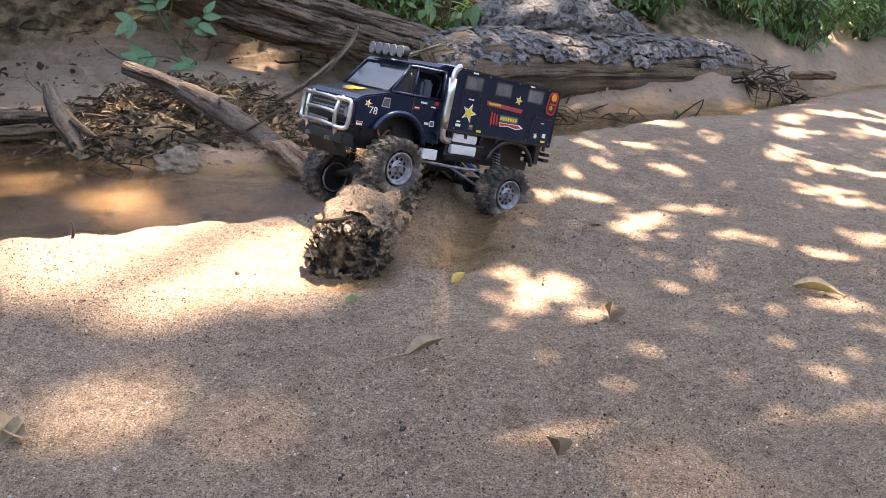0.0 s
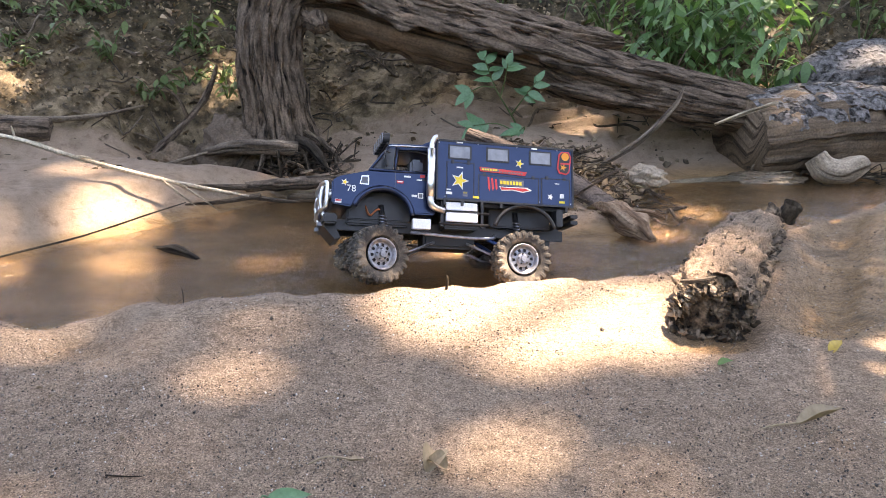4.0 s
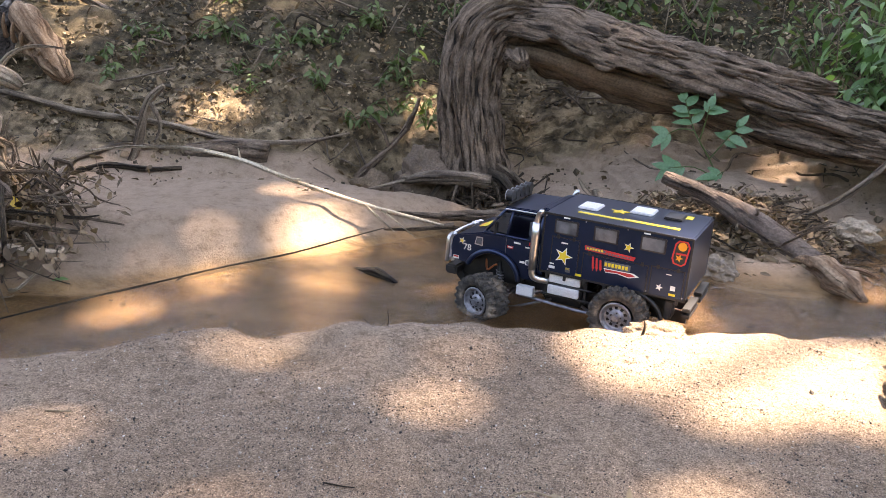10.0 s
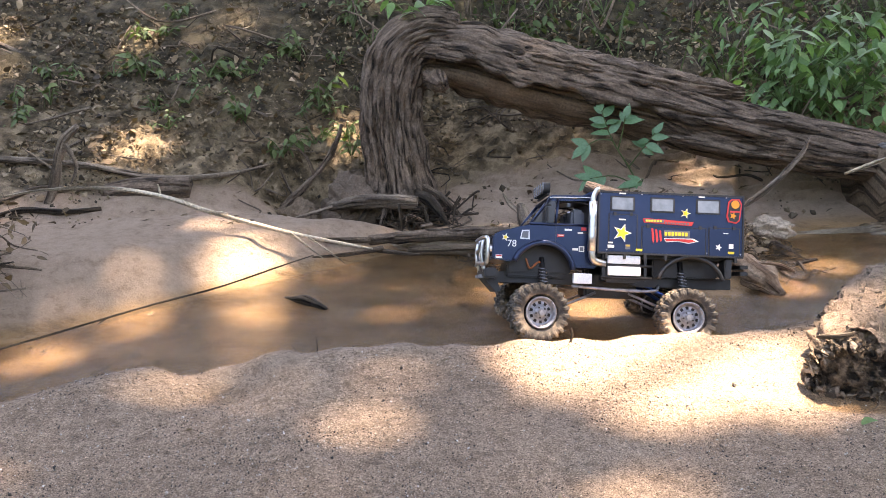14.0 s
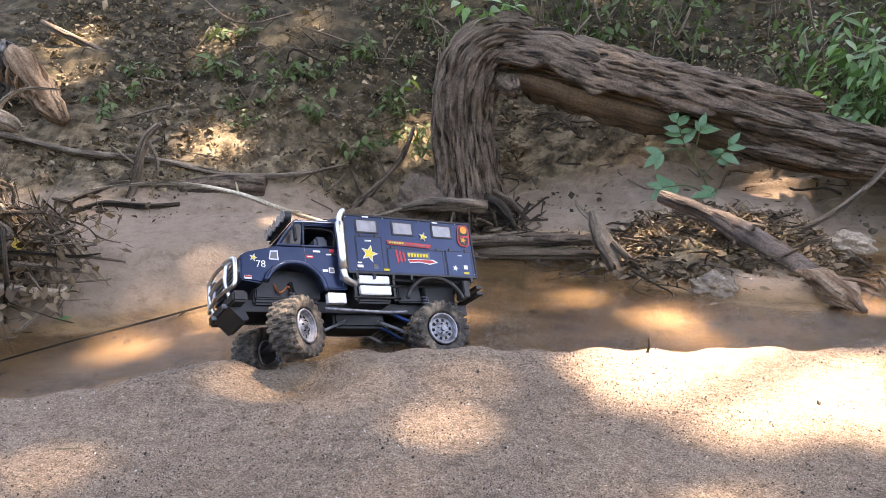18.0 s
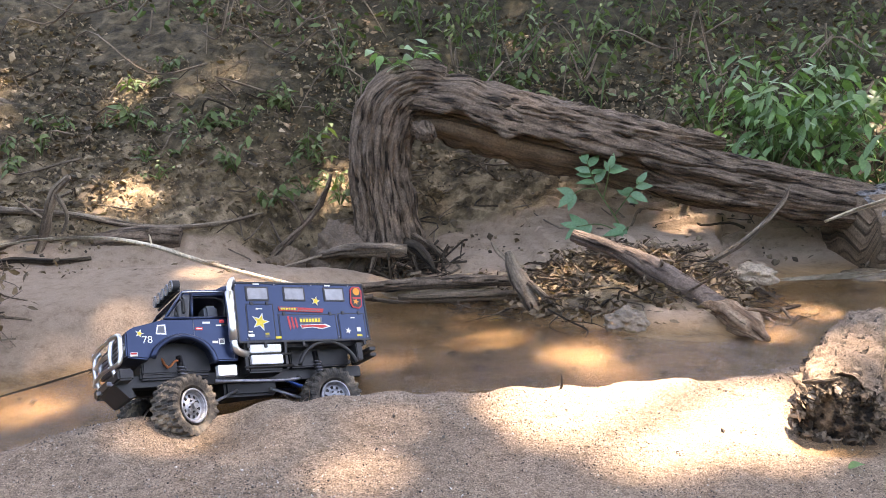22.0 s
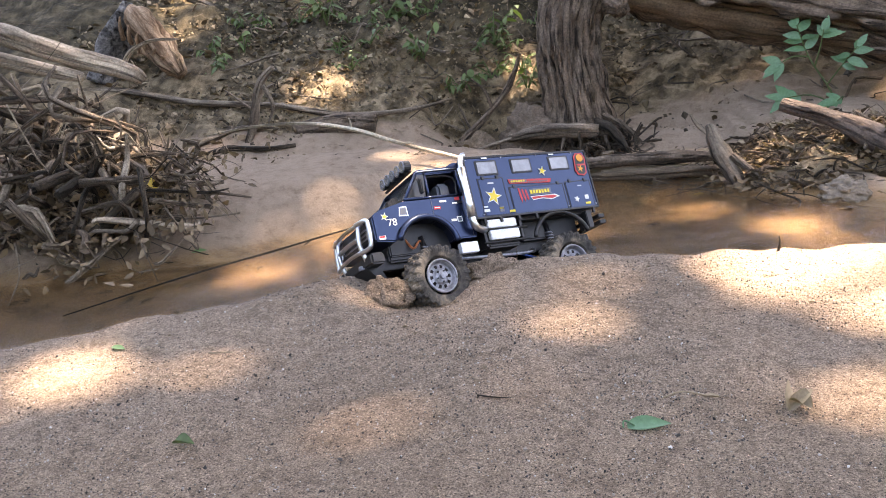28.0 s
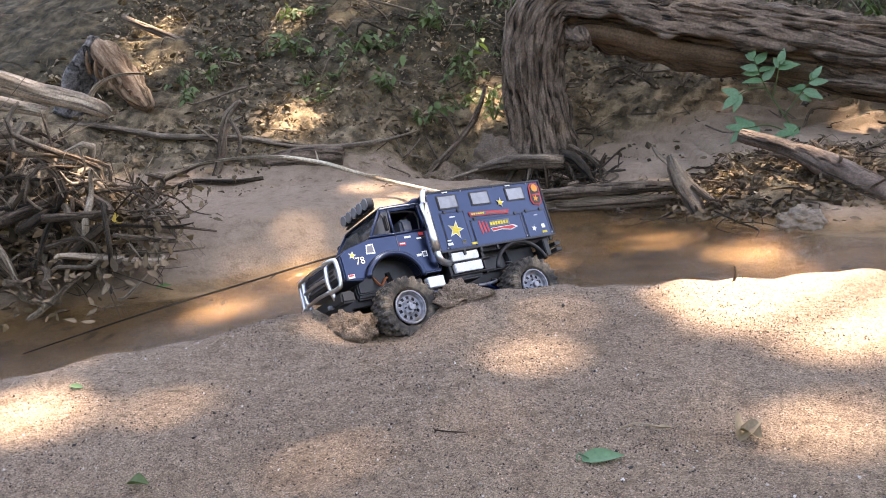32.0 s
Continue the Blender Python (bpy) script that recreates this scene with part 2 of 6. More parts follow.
CANOPY = leaf_material("canopy leaf", (0.03, 0.07, 0.02), (0.06, 0.12, 0.03), 0.5, 0.12)
DEAD = leaf_material("dead brown leaf", (0.05, 0.034, 0.02), (0.25, 0.172, 0.105), 0.75, 0.1)
PALE_DEAD = leaf_material("dry curled leaf", (0.26, 0.19, 0.125), (0.40, 0.31, 0.21), 0.7, 0.1)
YELLOW = leaf_material("yellow fallen leaf", (0.45, 0.30, 0.05), (0.6, 0.42, 0.10), 0.5, 0.2)
WET_MUD = plain("wet grey-brown mud", (0.20, 0.145, 0.095), 0.25, vary=0.4, scale=90, relief=0.006)
CLOD = plain("damp sand clod", (0.33, 0.25, 0.175), 0.9, vary=0.3, scale=220, relief=0.004)


# ---- mesh helpers ----
def mesh_of(name, verts, faces, mat, smooth=True, uvs=None):
    me = bpy.data.meshes.new(name)
    me.from_pydata([tuple(map(float, v)) for v in verts], [], faces)
    me.materials.append(mat)
    if smooth:
        me.shade_smooth()
    if uvs is not None:
        layer = me.uv_layers.new(name="UVMap")
        flat = np.array(uvs, dtype=np.float32)[[v for f in faces for v in f]].ravel()
        layer.data.foreach_set("uv", flat)
    me.update()
    return me


def lump(x, y, z, size):
    return noise.fractal(Vector((x, y, z)) / size, 1.0, 2.0, 3)


def rail(points, radii, sides=10, rough=0.0, grain=0.06, seed=0.0, steps=4, caps=True, oval=1.0, flute=0.0, hollow=0.0, pit=0.0):
    """Verts, faces and uvs of a limb through the points: tapered, uneven, closed at its ends."""
    P, R = [Vector(p) for p in points], list(radii)
    path, rad = [], []
    n = len(P)
    for i in range(n - 1):
        a, b, c, d = P[max(i - 1, 0)], P[i], P[i + 1], P[min(i + 2, n - 1)]
        for k in range(steps):
            t = k / steps
            path.append(0.5 * ((2 * b) + (c - a) * t + (2 * a - 5 * b + 4 * c - d) * t * t + (3 * b - a - 3 * c + d) * t ** 3))
            rad.append(R[i] + (R[i + 1] - R[i]) * t)
    path.append(P[-1])
    rad.append(R[-1])
    girth = max(max(rad), 0.02)
    verts, uvs, faces = [], [], []
    up, along = Vector((0, 0, 1)), 0.0
    side = None
    for i, p in enumerate(path):
        d = (path[min(i + 1, len(path) - 1)] - path[max(i - 1, 0)]).normalized()
        if side is None:
            side = d.cross(up if abs(d.z) < 0.9 else Vector((0, 1, 0))).normalized()
        side = (side - d * side.dot(d)).normalized()
        top = side.cross(d).normalized()
        if i:
            along += (p - path[i - 1]).length
        for k in range(sides):
            a = 2 * math.pi * k / sides
            o = side * math.cos(a) * oval + top * math.sin(a)
            r = rad[i]
            if rough:
                r *= 1 + rough * lump(p.x + o.x * rad[i] + seed, p.y + o.y * rad[i], p.z + o.z * rad[i], grain)
            if flute:
                r *= 1 + 2.0 * flute * noise.fractal(Vector((math.cos(a) * 5.5 + seed, math.sin(a) * 5.5, along * 3.0)), 1.0, 2.0, 3)
            if pit:
                dent = noise.fractal(Vector((math.cos(a) * 6.5 + seed, math.sin(a) * 6.5, along * 8.0)), 0.9, 2.1, 4)
                r -= pit * max(0.0, min(1.0, (dent - 0.05) * 2.6))
            if hollow:
                w = (a + math.pi) % (2 * math.pi) - math.pi + 0.10 * math.sin(along * 19) + 0.06 * math.sin(along * 47)
                cave = float(smooth01(-0.02, -0.16, w) * smooth01(-2.2, -0.9, w)) * float(1 - smooth01(0.50, 0.66, i / len(path)))
                r *= 1 - hollow * cave
            verts.append(p + o * r)
            uvs.append((along, k / sides * 2 * math.pi * girth))
    for i in range(len(path) - 1):
        for k in range(sides):
            q = (k + 1) % sides
            faces.append((i * sides + k, i * sides + q, (i + 1) * sides + q, (i + 1) * sides + k))
    if caps:
        for i, flip in ((0, True), (len(path) - 1, False)):
            ring = [i * sides + k for k in range(sides)]
            faces.append(tuple(reversed(ring)) if flip else tuple(ring))
    return verts, faces, uvs


def joined(pieces):
    verts, faces, uvs = [], [], []
    for v, f, u in pieces:
        s = len(verts)
        verts += list(v)
        uvs += list(u)
        faces += [tuple(i + s for i in q) for q in f]
    return verts, faces, uvs


def piece(name, data, mat, parent=None, label="", smooth=True):
    """One mesh object from verts, faces and uvs, under its thing."""
    ob = new(name, mesh_of(name, data[0], data[1], mat, smooth, data[2] if len(data) > 2 else None))
    ob.parent = parent
    if label:
        tagged(ob, label)
    return ob


def thing(name, label, category, group="", at=None):
    ob = new(name)
    if at:
        ob.location = at
    return tagged(ob, label, category, group)


def part(name, bm, mat, parent, label="", smooth=False):
    """Links a bmesh as one mesh object under a thing or part."""
    me = bpy.data.meshes.new(name)
    bm.to_mesh(me)
    bm.free()
    me.materials.append(mat)
    if smooth:
        me.shade_smooth()
    ob = new(name, me)
    ob.parent = parent
    if label:
        tagged(ob, label)
    return ob


def leaf_shape(length, width, bend=0.25, fold=0.18, segments=4, curl=0.0):
    """A pointed leaf along +x, creased on its midrib and drooping at its tip."""
    v, f = [], []
    for i in range(segments + 1):
        t = i / segments
        w = width * 0.5 * math.sin(math.pi * min(1, 0.06 + t * 0.94) ** 0.8) * (1 - 0.15 * t)
        x, z = t * length, -bend * length * t * t
        lift = fold * w + curl * w * math.sin(3 * t)
        v += [(x, -w, z + lift), (x, 0, z), (x, w, z + lift)]
    for i in range(segments):
        a = 3 * i
        f += [(a, a + 3, a + 4, a + 1), (a + 1, a + 4, a + 5, a + 2)]
    return v, f


def placed(shape, m):
    v, f = shape
    return [m @ Vector(p) for p in v], f, [(p[0], p[1]) for p in v]


rnd = random.Random(7)


def smooth01(a, b, x):
    t = np.clip((x - a) / (b - a), 0, 1)
    return t * t * (3 - 2 * t)


# ---- the ground: one sheet, creek bed and both banks ----
NEAR_X = [-9, -4.0, -2.4, -1.5, -1.36, -1.2, -1.0, -0.78, -0.57, -0.33, -0.04, 0.16, 0.33, 0.55, 0.79, 1.0, 1.25, 1.6, 2.2, 3.2, 9]
NEAR_Y = [-1.5, -0.6, 0.35, 1.03, 1.14, 1.27, 1.44, 1.53, 1.59, 1.66, 1.74, 1.79, 1.84, 2.02, 2.27, 2.44, 2.60, 2.82, 3.02, 3.6, 6.5]
FAR_X = [-9, -4.0, -2.6, -1.7, -1.52, -1.39, -1.24, -1.08, -0.97, -0.76, -0.56, -0.42, -0.25, -0.10, 0.11, 0.28, 0.36, 0.44, 0.64, 1.04, 1.35, 1.8, 2.4, 9]
FAR_Y = [-0.4, 0.4, 1.15, 1.56, 1.64, 1.80, 2.01, 2.20, 2.38, 2.60, 2.64, 2.66, 2.48, 2.33, 2.21, 2.17, 2.30, 2.78, 2.92, 3.05, 3.02, 3.12, 3.3, 6.9]
FOOT_X = [-9, -3, -2.0, -1.5, -1.0, -0.6, 0.0, 0.6, 1.2, 2.0, 3.0, 9]
FOOT_Y = [1.6, 2.1, 2.45, 2.62, 3.05, 3.28, 3.30, 3.25, 3.25, 3.45, 4.0, 7.6]


def height(x, y):
    """The ground's height over the plan, how much of it is litter or painted shade, and how wet it is."""
    x, y = np.asarray(x, float), np.asarray(y, float)
    yn = np.interp(x, NEAR_X, NEAR_Y) + 0.012 * np.sin(x * 23) + 0.01 * np.sin(x * 51 + 1)
    yf = np.interp(x, FAR_X, FAR_Y) + 0.02 * np.sin(x * 17 + 2)
    foot = np.interp(x, FOOT_X, FOOT_Y) + 0.05 * np.sin(x * 4.1)
    n = yn - y          # metres in from the near waterline
    s = y - yf          # metres past the far waterline
    lip = 0.032 * np.exp(-((n - 0.13) / 0.12) ** 2) * smooth01(-1.25, -0.95, x) * (1 - smooth01(-0.55, -0.1, x))
    near = 0.048 * smooth01(-0.015, 0.055, n) - 0.02 * smooth01(0.25, 0.8, n) + lip
    island = np.interp(x, [-2, -1.5, -1.0, -0.75, -0.4, 0, 0.3, 0.6, 1.3, 3], [0.15, 0.14, 0.10, 0.06, 0.07, 0.10, 0.07, 0.05, 0.07, 0.2])
    up = np.maximum(0, y - foot)
    far = island * smooth01(0.0, 0.38, s) + 0.55 * up - 0.06 * np.maximum(0, up - 2.5)
    far += 0.07 * smooth01(0.25, 0.8, s) * smooth01(-0.7, -0.2, x) * (1 - smooth01(0.3, 1.0, x))
    bed = -0.075 * smooth01(0.0, 0.16, -n) * smooth01(0.0, 0.16, -s)
    z = np.where(n > -0.016, near, np.where(s > 0, far, bed))
    # the pool at the foot of the old trunk
    pool = ((x + 1.10) / 0.26) ** 2 + ((y - 2.97) / 0.13) ** 2
    z = z - np.where(s > 0, 1, 0) * 0.22 * np.exp(-pool * 0.9)
    # the wet hollow beside the short log
    mid_x = np.interp(y, [1.45, 1.52, 1.64, 1.81, 2.15, 2.31], [0.56, 0.60, 0.645, 0.715, 0.845, 0.94])
    mid_x = mid_x + 0.006 * np.sin(y * 29) + 0.003 * np.sin(y * 61)
    run = smooth01(1.44, 1.56, y) * (1 - smooth01(2.28, 2.45, y))
    z = z - np.where(n > -0.016, 1, 0) * 0.034 * run * np.exp(-((x - mid_x - 0.015) / (0.062 + 0.010 * np.sin(y * 13))) ** 4)
    z = z - np.where(n > -0.016, 1, 0) * 0.030 * np.exp(-((x - 0.40 - 0.35 * (y - 1.5)) / 0.10) ** 4 - ((y - 1.475) / 0.075) ** 4)
    damp = run * np.exp(-((x - mid_x - 0.05) / 0.15) ** 2)
    # where the front wheel digs in
    z = z - 0.06 * np.exp(-((x + 0.81) / 0.12) ** 2 - ((y - 1.37) / 0.11) ** 2)
    # thin ledges of packed silt, washed out one above the other
    q = z / 0.032 + 0.35 * np.sin(x * 5.3 + 1.3 * np.sin(y * 4.1)) + 0.22 * np.sin(x * 13 - y * 9) + 0.1 * np.sin(x * 31 + y * 17)
    k = q - np.floor(q)
    ledge = smooth01(0.06, 0.25, s) * smooth01(0.02, 0.06, z) * (1 - smooth01(0.25, 0.6, up)) * (0.25 + 0.75 * smooth01(-1.0, -0.6, x) * (1 - smooth01(0.8, 1.4, x)))
    z = z + 0.032 * ledge * (smooth01(0.72, 1.0, k) - k)
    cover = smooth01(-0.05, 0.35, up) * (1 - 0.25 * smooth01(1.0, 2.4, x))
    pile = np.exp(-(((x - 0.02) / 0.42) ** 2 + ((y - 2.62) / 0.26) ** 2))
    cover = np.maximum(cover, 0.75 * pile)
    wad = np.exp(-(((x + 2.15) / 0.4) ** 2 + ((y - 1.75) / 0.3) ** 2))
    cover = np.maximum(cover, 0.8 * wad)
    # Past 1, cover brings in the shaded earth tone up the bank.
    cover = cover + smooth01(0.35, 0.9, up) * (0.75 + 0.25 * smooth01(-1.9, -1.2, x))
    wet = np.clip(1 - smooth01(0.004, 0.035, z), 0, 1)
    wet = np.maximum(wet, 0.7 * (1 - smooth01(0.02, 0.16, s)) * (s > 0))
    wet = np.maximum(wet, 0.9 * damp)
    return z, cover, wet


def build_ground():
    xs = np.concatenate([np.linspace(-40, -4, 16)[:-1], np.linspace(-4, -2, 36)[:-1], np.linspace(-2, 1.6, 270)[:-1], np.linspace(1.6, 5, 70)[:-1], np.linspace(5, 40, 16)])
    ys = np.concatenate([np.linspace(-30, 0.3, 14)[:-1], np.linspace(0.3, 3.6, 260)[:-1], np.linspace(3.6, 7, 60)[:-1], np.linspace(7, 60, 16)])
    X, Y = np.meshgrid(xs, ys)
    Z, C, W = height(X, Y)
    flat = np.zeros_like(Z)
    for i in range(len(ys)):
        for k in range(len(xs)):
            x, y = X[i, k], Y[i, k]
            if -5 < x < 6 and y < 9:
                c = C[i, k]
                flat[i, k] = 0.010 * lump(x, y, 0.3, 0.35) + 0.0022 * lump(x, y, 0.7, 0.05)
                flat[i, k] += min(c, 1) * (0.05 * lump(x, y, 3.1, 0.4) + 0.03 * lump(x, y, 5.2, 0.11) + 0.018 * lump(x, y, 6.2, 0.04))
                flat[i, k] += 0.016 * lump(x, y, 8.1, 0.05) * math.exp(-((x - 0.80 - 0.4 * (y - 1.85)) / 0.10) ** 2 - ((y - 1.85) / 0.30) ** 2)
                flat[i, k] *= 1 if Z[i, k] > 0.02 else 0.5
    Z = Z + flat
    nx = len(xs)
    faces = [(i * nx + k, i * nx + k + 1, (i + 1) * nx + k + 1, (i + 1) * nx + k) for i in range(len(ys) - 1) for k in range(nx - 1)]
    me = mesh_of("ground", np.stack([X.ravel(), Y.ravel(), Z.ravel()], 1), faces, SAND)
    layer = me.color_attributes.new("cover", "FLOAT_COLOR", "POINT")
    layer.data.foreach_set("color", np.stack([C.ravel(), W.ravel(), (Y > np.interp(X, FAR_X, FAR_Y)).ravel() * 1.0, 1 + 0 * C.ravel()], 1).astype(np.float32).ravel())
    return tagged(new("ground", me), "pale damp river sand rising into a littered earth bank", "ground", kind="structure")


def top(x, y):
    z = float(height(x, y)[0])
    return z + 0.010 * lump(x, y, 0.3, 0.35)


build_ground()
xs, ys = np.linspace(-9, 9, 60), np.linspace(-1.6, 8, 40)
X, Y = np.meshgrid(xs, ys)
wf = [(i * 60 + k, i * 60 + k + 1, (i + 1) * 60 + k + 1, (i + 1) * 60 + k) for i in range(39) for k in range(59)]
creek = new("water", mesh_of("water", np.stack([X.ravel(), Y.ravel(), 0 * X.ravel()], 1), wf, WATER))
creek.visible_shadow = False
tagged(creek, "shallow tea-brown creek water with small ripples", "water", kind="structure")


# ---- old trunk: a standing butt that bends over and lies down to the right ----
def old_trunk():
    t = thing("fallen_tree", "weathered hollow tree trunk arching over the sand bank", "tree trunk")
    butt = rail([(-0.87, 3.12, 0.02), (-0.885, 3.12, 0.20), (-0.905, 3.13, 0.38), (-0.895, 3.15, 0.55), (-0.84, 3.17, 0.67), (-0.74, 3.19, 0.72), (-0.64, 3.2, 0.71)],
                [0.165, 0.128, 0.122, 0.13, 0.125, 0.11, 0.09], 170, 0.07, 0.09, 3.0, 24, True, 1.0, 0.04, 0.0, 0.018)
    piece("butt", butt, OLD_WOOD, t, "deeply pitted grey-brown upright butt")
    stem = rail([(-0.80, 3.18, 0.66), (-0.62, 3.19, 0.625), (-0.38, 3.20, 0.545), (-0.12, 3.20, 0.475), (0.14, 3.20, 0.405), (0.42, 3.19, 0.325), (0.70, 3.18, 0.265), (1.00, 3.18, 0.205)],
                [0.09, 0.15, 0.16, 0.155, 0.135, 0.105, 0.10, 0.075], 120, 0.07, 0.10, 11.0, 22, True, 1.0, 0.03, 0.62, 0.006)
    piece("stem", stem, OLD_WOOD, t, "long leaning stem with a rotted hollow flank")
    flank = rail([(-0.80, 3.18, 0.62), (-0.62, 3.19, 0.60), (-0.38, 3.20, 0.525), (-0.12, 3.20, 0.455), (0.14, 3.20, 0.385), (0.34, 3.19, 0.335)], [0.05, 0.082, 0.088, 0.086, 0.075, 0.045], 48, 0.10, 0.09, 31.0, 10)
    piece("hollow_flank", flank, WORN, t, "smooth brown wood inside the rotted hollow")
    shell = rail([(-0.55, 3.17, 0.655), (-0.30, 3.18, 0.60), (-0.05, 3.19, 0.55), (0.18, 3.20, 0.50), (0.33, 3.21, 0.475), (0.42, 3.22, 0.465)],
                 [0.05, 0.07, 0.065, 0.055, 0.045, 0.022], 70, 0.16, 0.05, 17.0, 16, True, 1.7, 0.05, 0.0, 0.012)
    piece("split_shell", shell, OLD_WOOD, t, "split upper shell of grey wood with a broken end")
    for k, (x, y, z, dx, dz, r) in enumerate(((0.18, 3.07, 0.40, 0.42, -0.10, 0.020), (0.30, 3.09, 0.35, 0.50, -0.10, 0.022), (0.02, 3.06, 0.47, 0.35, -0.08, 0.014), (0.10, 3.07, 0.33, 0.45, -0.09, 0.020), (0.45, 3.10, 0.38, 0.30, -0.06, 0.018))):
        pts = [(x, y, z), (x + dx * 0.35, y + 0.005, z + dz * 0.3), (x + dx * 0.7, y + 0.012, z + dz * 0.72), (x + dx, y + 0.03, z + dz)]
        piece("wood_strip", rail(pts, [r * 0.4, r, r * 0.9, r * 0.3], 12, 0.3, 0.04, k * 5.0, 8, True, 1.0, 0.08), OLD_WOOD, t)
    knot = rail([(-0.72, 3.10, 0.555), (-0.685, 3.03, 0.545), (-0.67, 3.0, 0.535)], [0.04, 0.034, 0.018], 18, 0.55, 0.03, 8, 5)
    piece("knot", knot, OLD_WOOD, t)
    r = random.Random(29)
    for k in range(9):
        a = -2.9 + 2.7 * k / 8 + r.uniform(-0.25, 0.25)
        c, q = math.cos(a), math.sin(a)
        x0, y0, far = -0.87 + 0.12 * c, 3.12 + 0.12 * q, r.uniform(0.06, 0.30)
        x1, y1 = x0 + c * far, y0 + q * far * 0.8
        z1 = top(x1, y1) - 0.012
        m = ((x0 + x1) / 2, (y0 + y1) / 2, 0.55 * z1 + 0.45 * 0.16 + r.uniform(-0.01, 0.03))
        k0 = r.uniform(0.008, 0.030)
        piece("root", rail([(x0, y0, r.uniform(0.06, 0.16)), m, (x1, y1, z1)], [k0 * 1.2, k0, k0 * 0.4], 12, 0.4, 0.04, k * 3.0, 5, True, 1.0, 0.06), OLD_WOOD if k % 3 else DARK_TWIG, t)
    return t


old_trunk()


def plated_log():
    """The big log on the far sand: cracked grey bark above, a pale worn flank below."""
    t = thing("bark_log", "big log with cracked blue-grey bark lying on the sand", "log")
    path = [(0.86, 3.13, 0.125), (1.05, 3.20, 0.14), (1.37, 3.34, 0.14), (1.75, 3.50, 0.125), (2.14, 3.64, 0.11), (2.62, 3.80, 0.080)]
    R = [0.155, 0.17, 0.175, 0.17, 0.16, 0.15]
    v, f, u = rail(path, [k * 0.95 for k in R], 56, 0.10, 0.09, 2.0, 14, True, 1.15, 0.02)
    piece("core", (v, f, u), WORN, t, "pale brown worn flank of the log")
    P = [Vector(p) for p in path]
    r = random.Random(4)
    # bark: a skin over the top, broken into flat plates along its cracks
    rows, cols = 19, 6
    for i in range(rows):
        shift = r.uniform(-0.5, 0.5)
        for k in range(-1, cols + 1):
            if r.random() < 0.03:
                continue
            f0, f1 = (i + r.uniform(-0.10, 0.06)) / rows, (i + 0.97 + r.uniform(-0.06, 0.10)) / rows
            a0 = -0.95 + (k + shift + r.uniform(-0.05, 0.05)) * 2.1 / cols
            a1 = a0 + 2.1 / cols * r.uniform(0.86, 0.98)
            if a0 < -1.05 + 0.12 * math.sin(i * 1.7) or a1 > 1.35:
                continue
            verts, uv = [], []
            for s in range(6):
                for q in range(5):
                    f = max(0.0, min(0.9999, f0 + (f1 - f0) * s / 5)) * 5
                    m = int(f)
                    p, rad = P[m].lerp(P[m + 1], f - m), R[m] + (R[m + 1] - R[m]) * (f - m)
                    d = (P[m + 1] - P[m]).normalized()
                    side = d.cross(Vector((0, 0, 1))).normalized()
                    a = a0 + (a1 - a0) * q / 4 + 0.10 * lump(f * 3, a0, s * 0.2, 0.5)
                    edge = 0.0 if s in (0, 5) or q in (0, 4) else 1.0
                    o = side * math.sin(-a) * -1.15 + side.cross(d) * math.cos(a)
                    h = rad * 1.0 + 0.004 * edge + 0.009 * lump(p.x + o.x * rad, p.y + o.y * rad, p.z, 0.10)
                    verts.append(p + o * h)
                    uv.append((f * 0.4 + i * 0.37, a * 0.2 + k * 0.21))
            fc = [(s * 5 + q, s * 5 + q + 1, s * 5 + q + 6, s * 5 + q + 5) for s in range(5) for q in range(4)]
            piece("bark_plate", (verts, fc, uv), DARK_BARK, t)
    # the upper tier behind: a second, flatter slab of the same log
    rear = rail([(1.12, 3.42, 0.27), (1.40, 3.50, 0.32), (1.72, 3.62, 0.31), (2.05, 3.76, 0.25)], [0.08, 0.13, 0.13, 0.07], 48, 0.16, 0.07, 6.0, 14, True, 1.5, 0.05, 0.0, 0.012)
    piece("upper_slab", rear, DARK_BARK, t, "broken grey upper slab of the log")


plated_log()


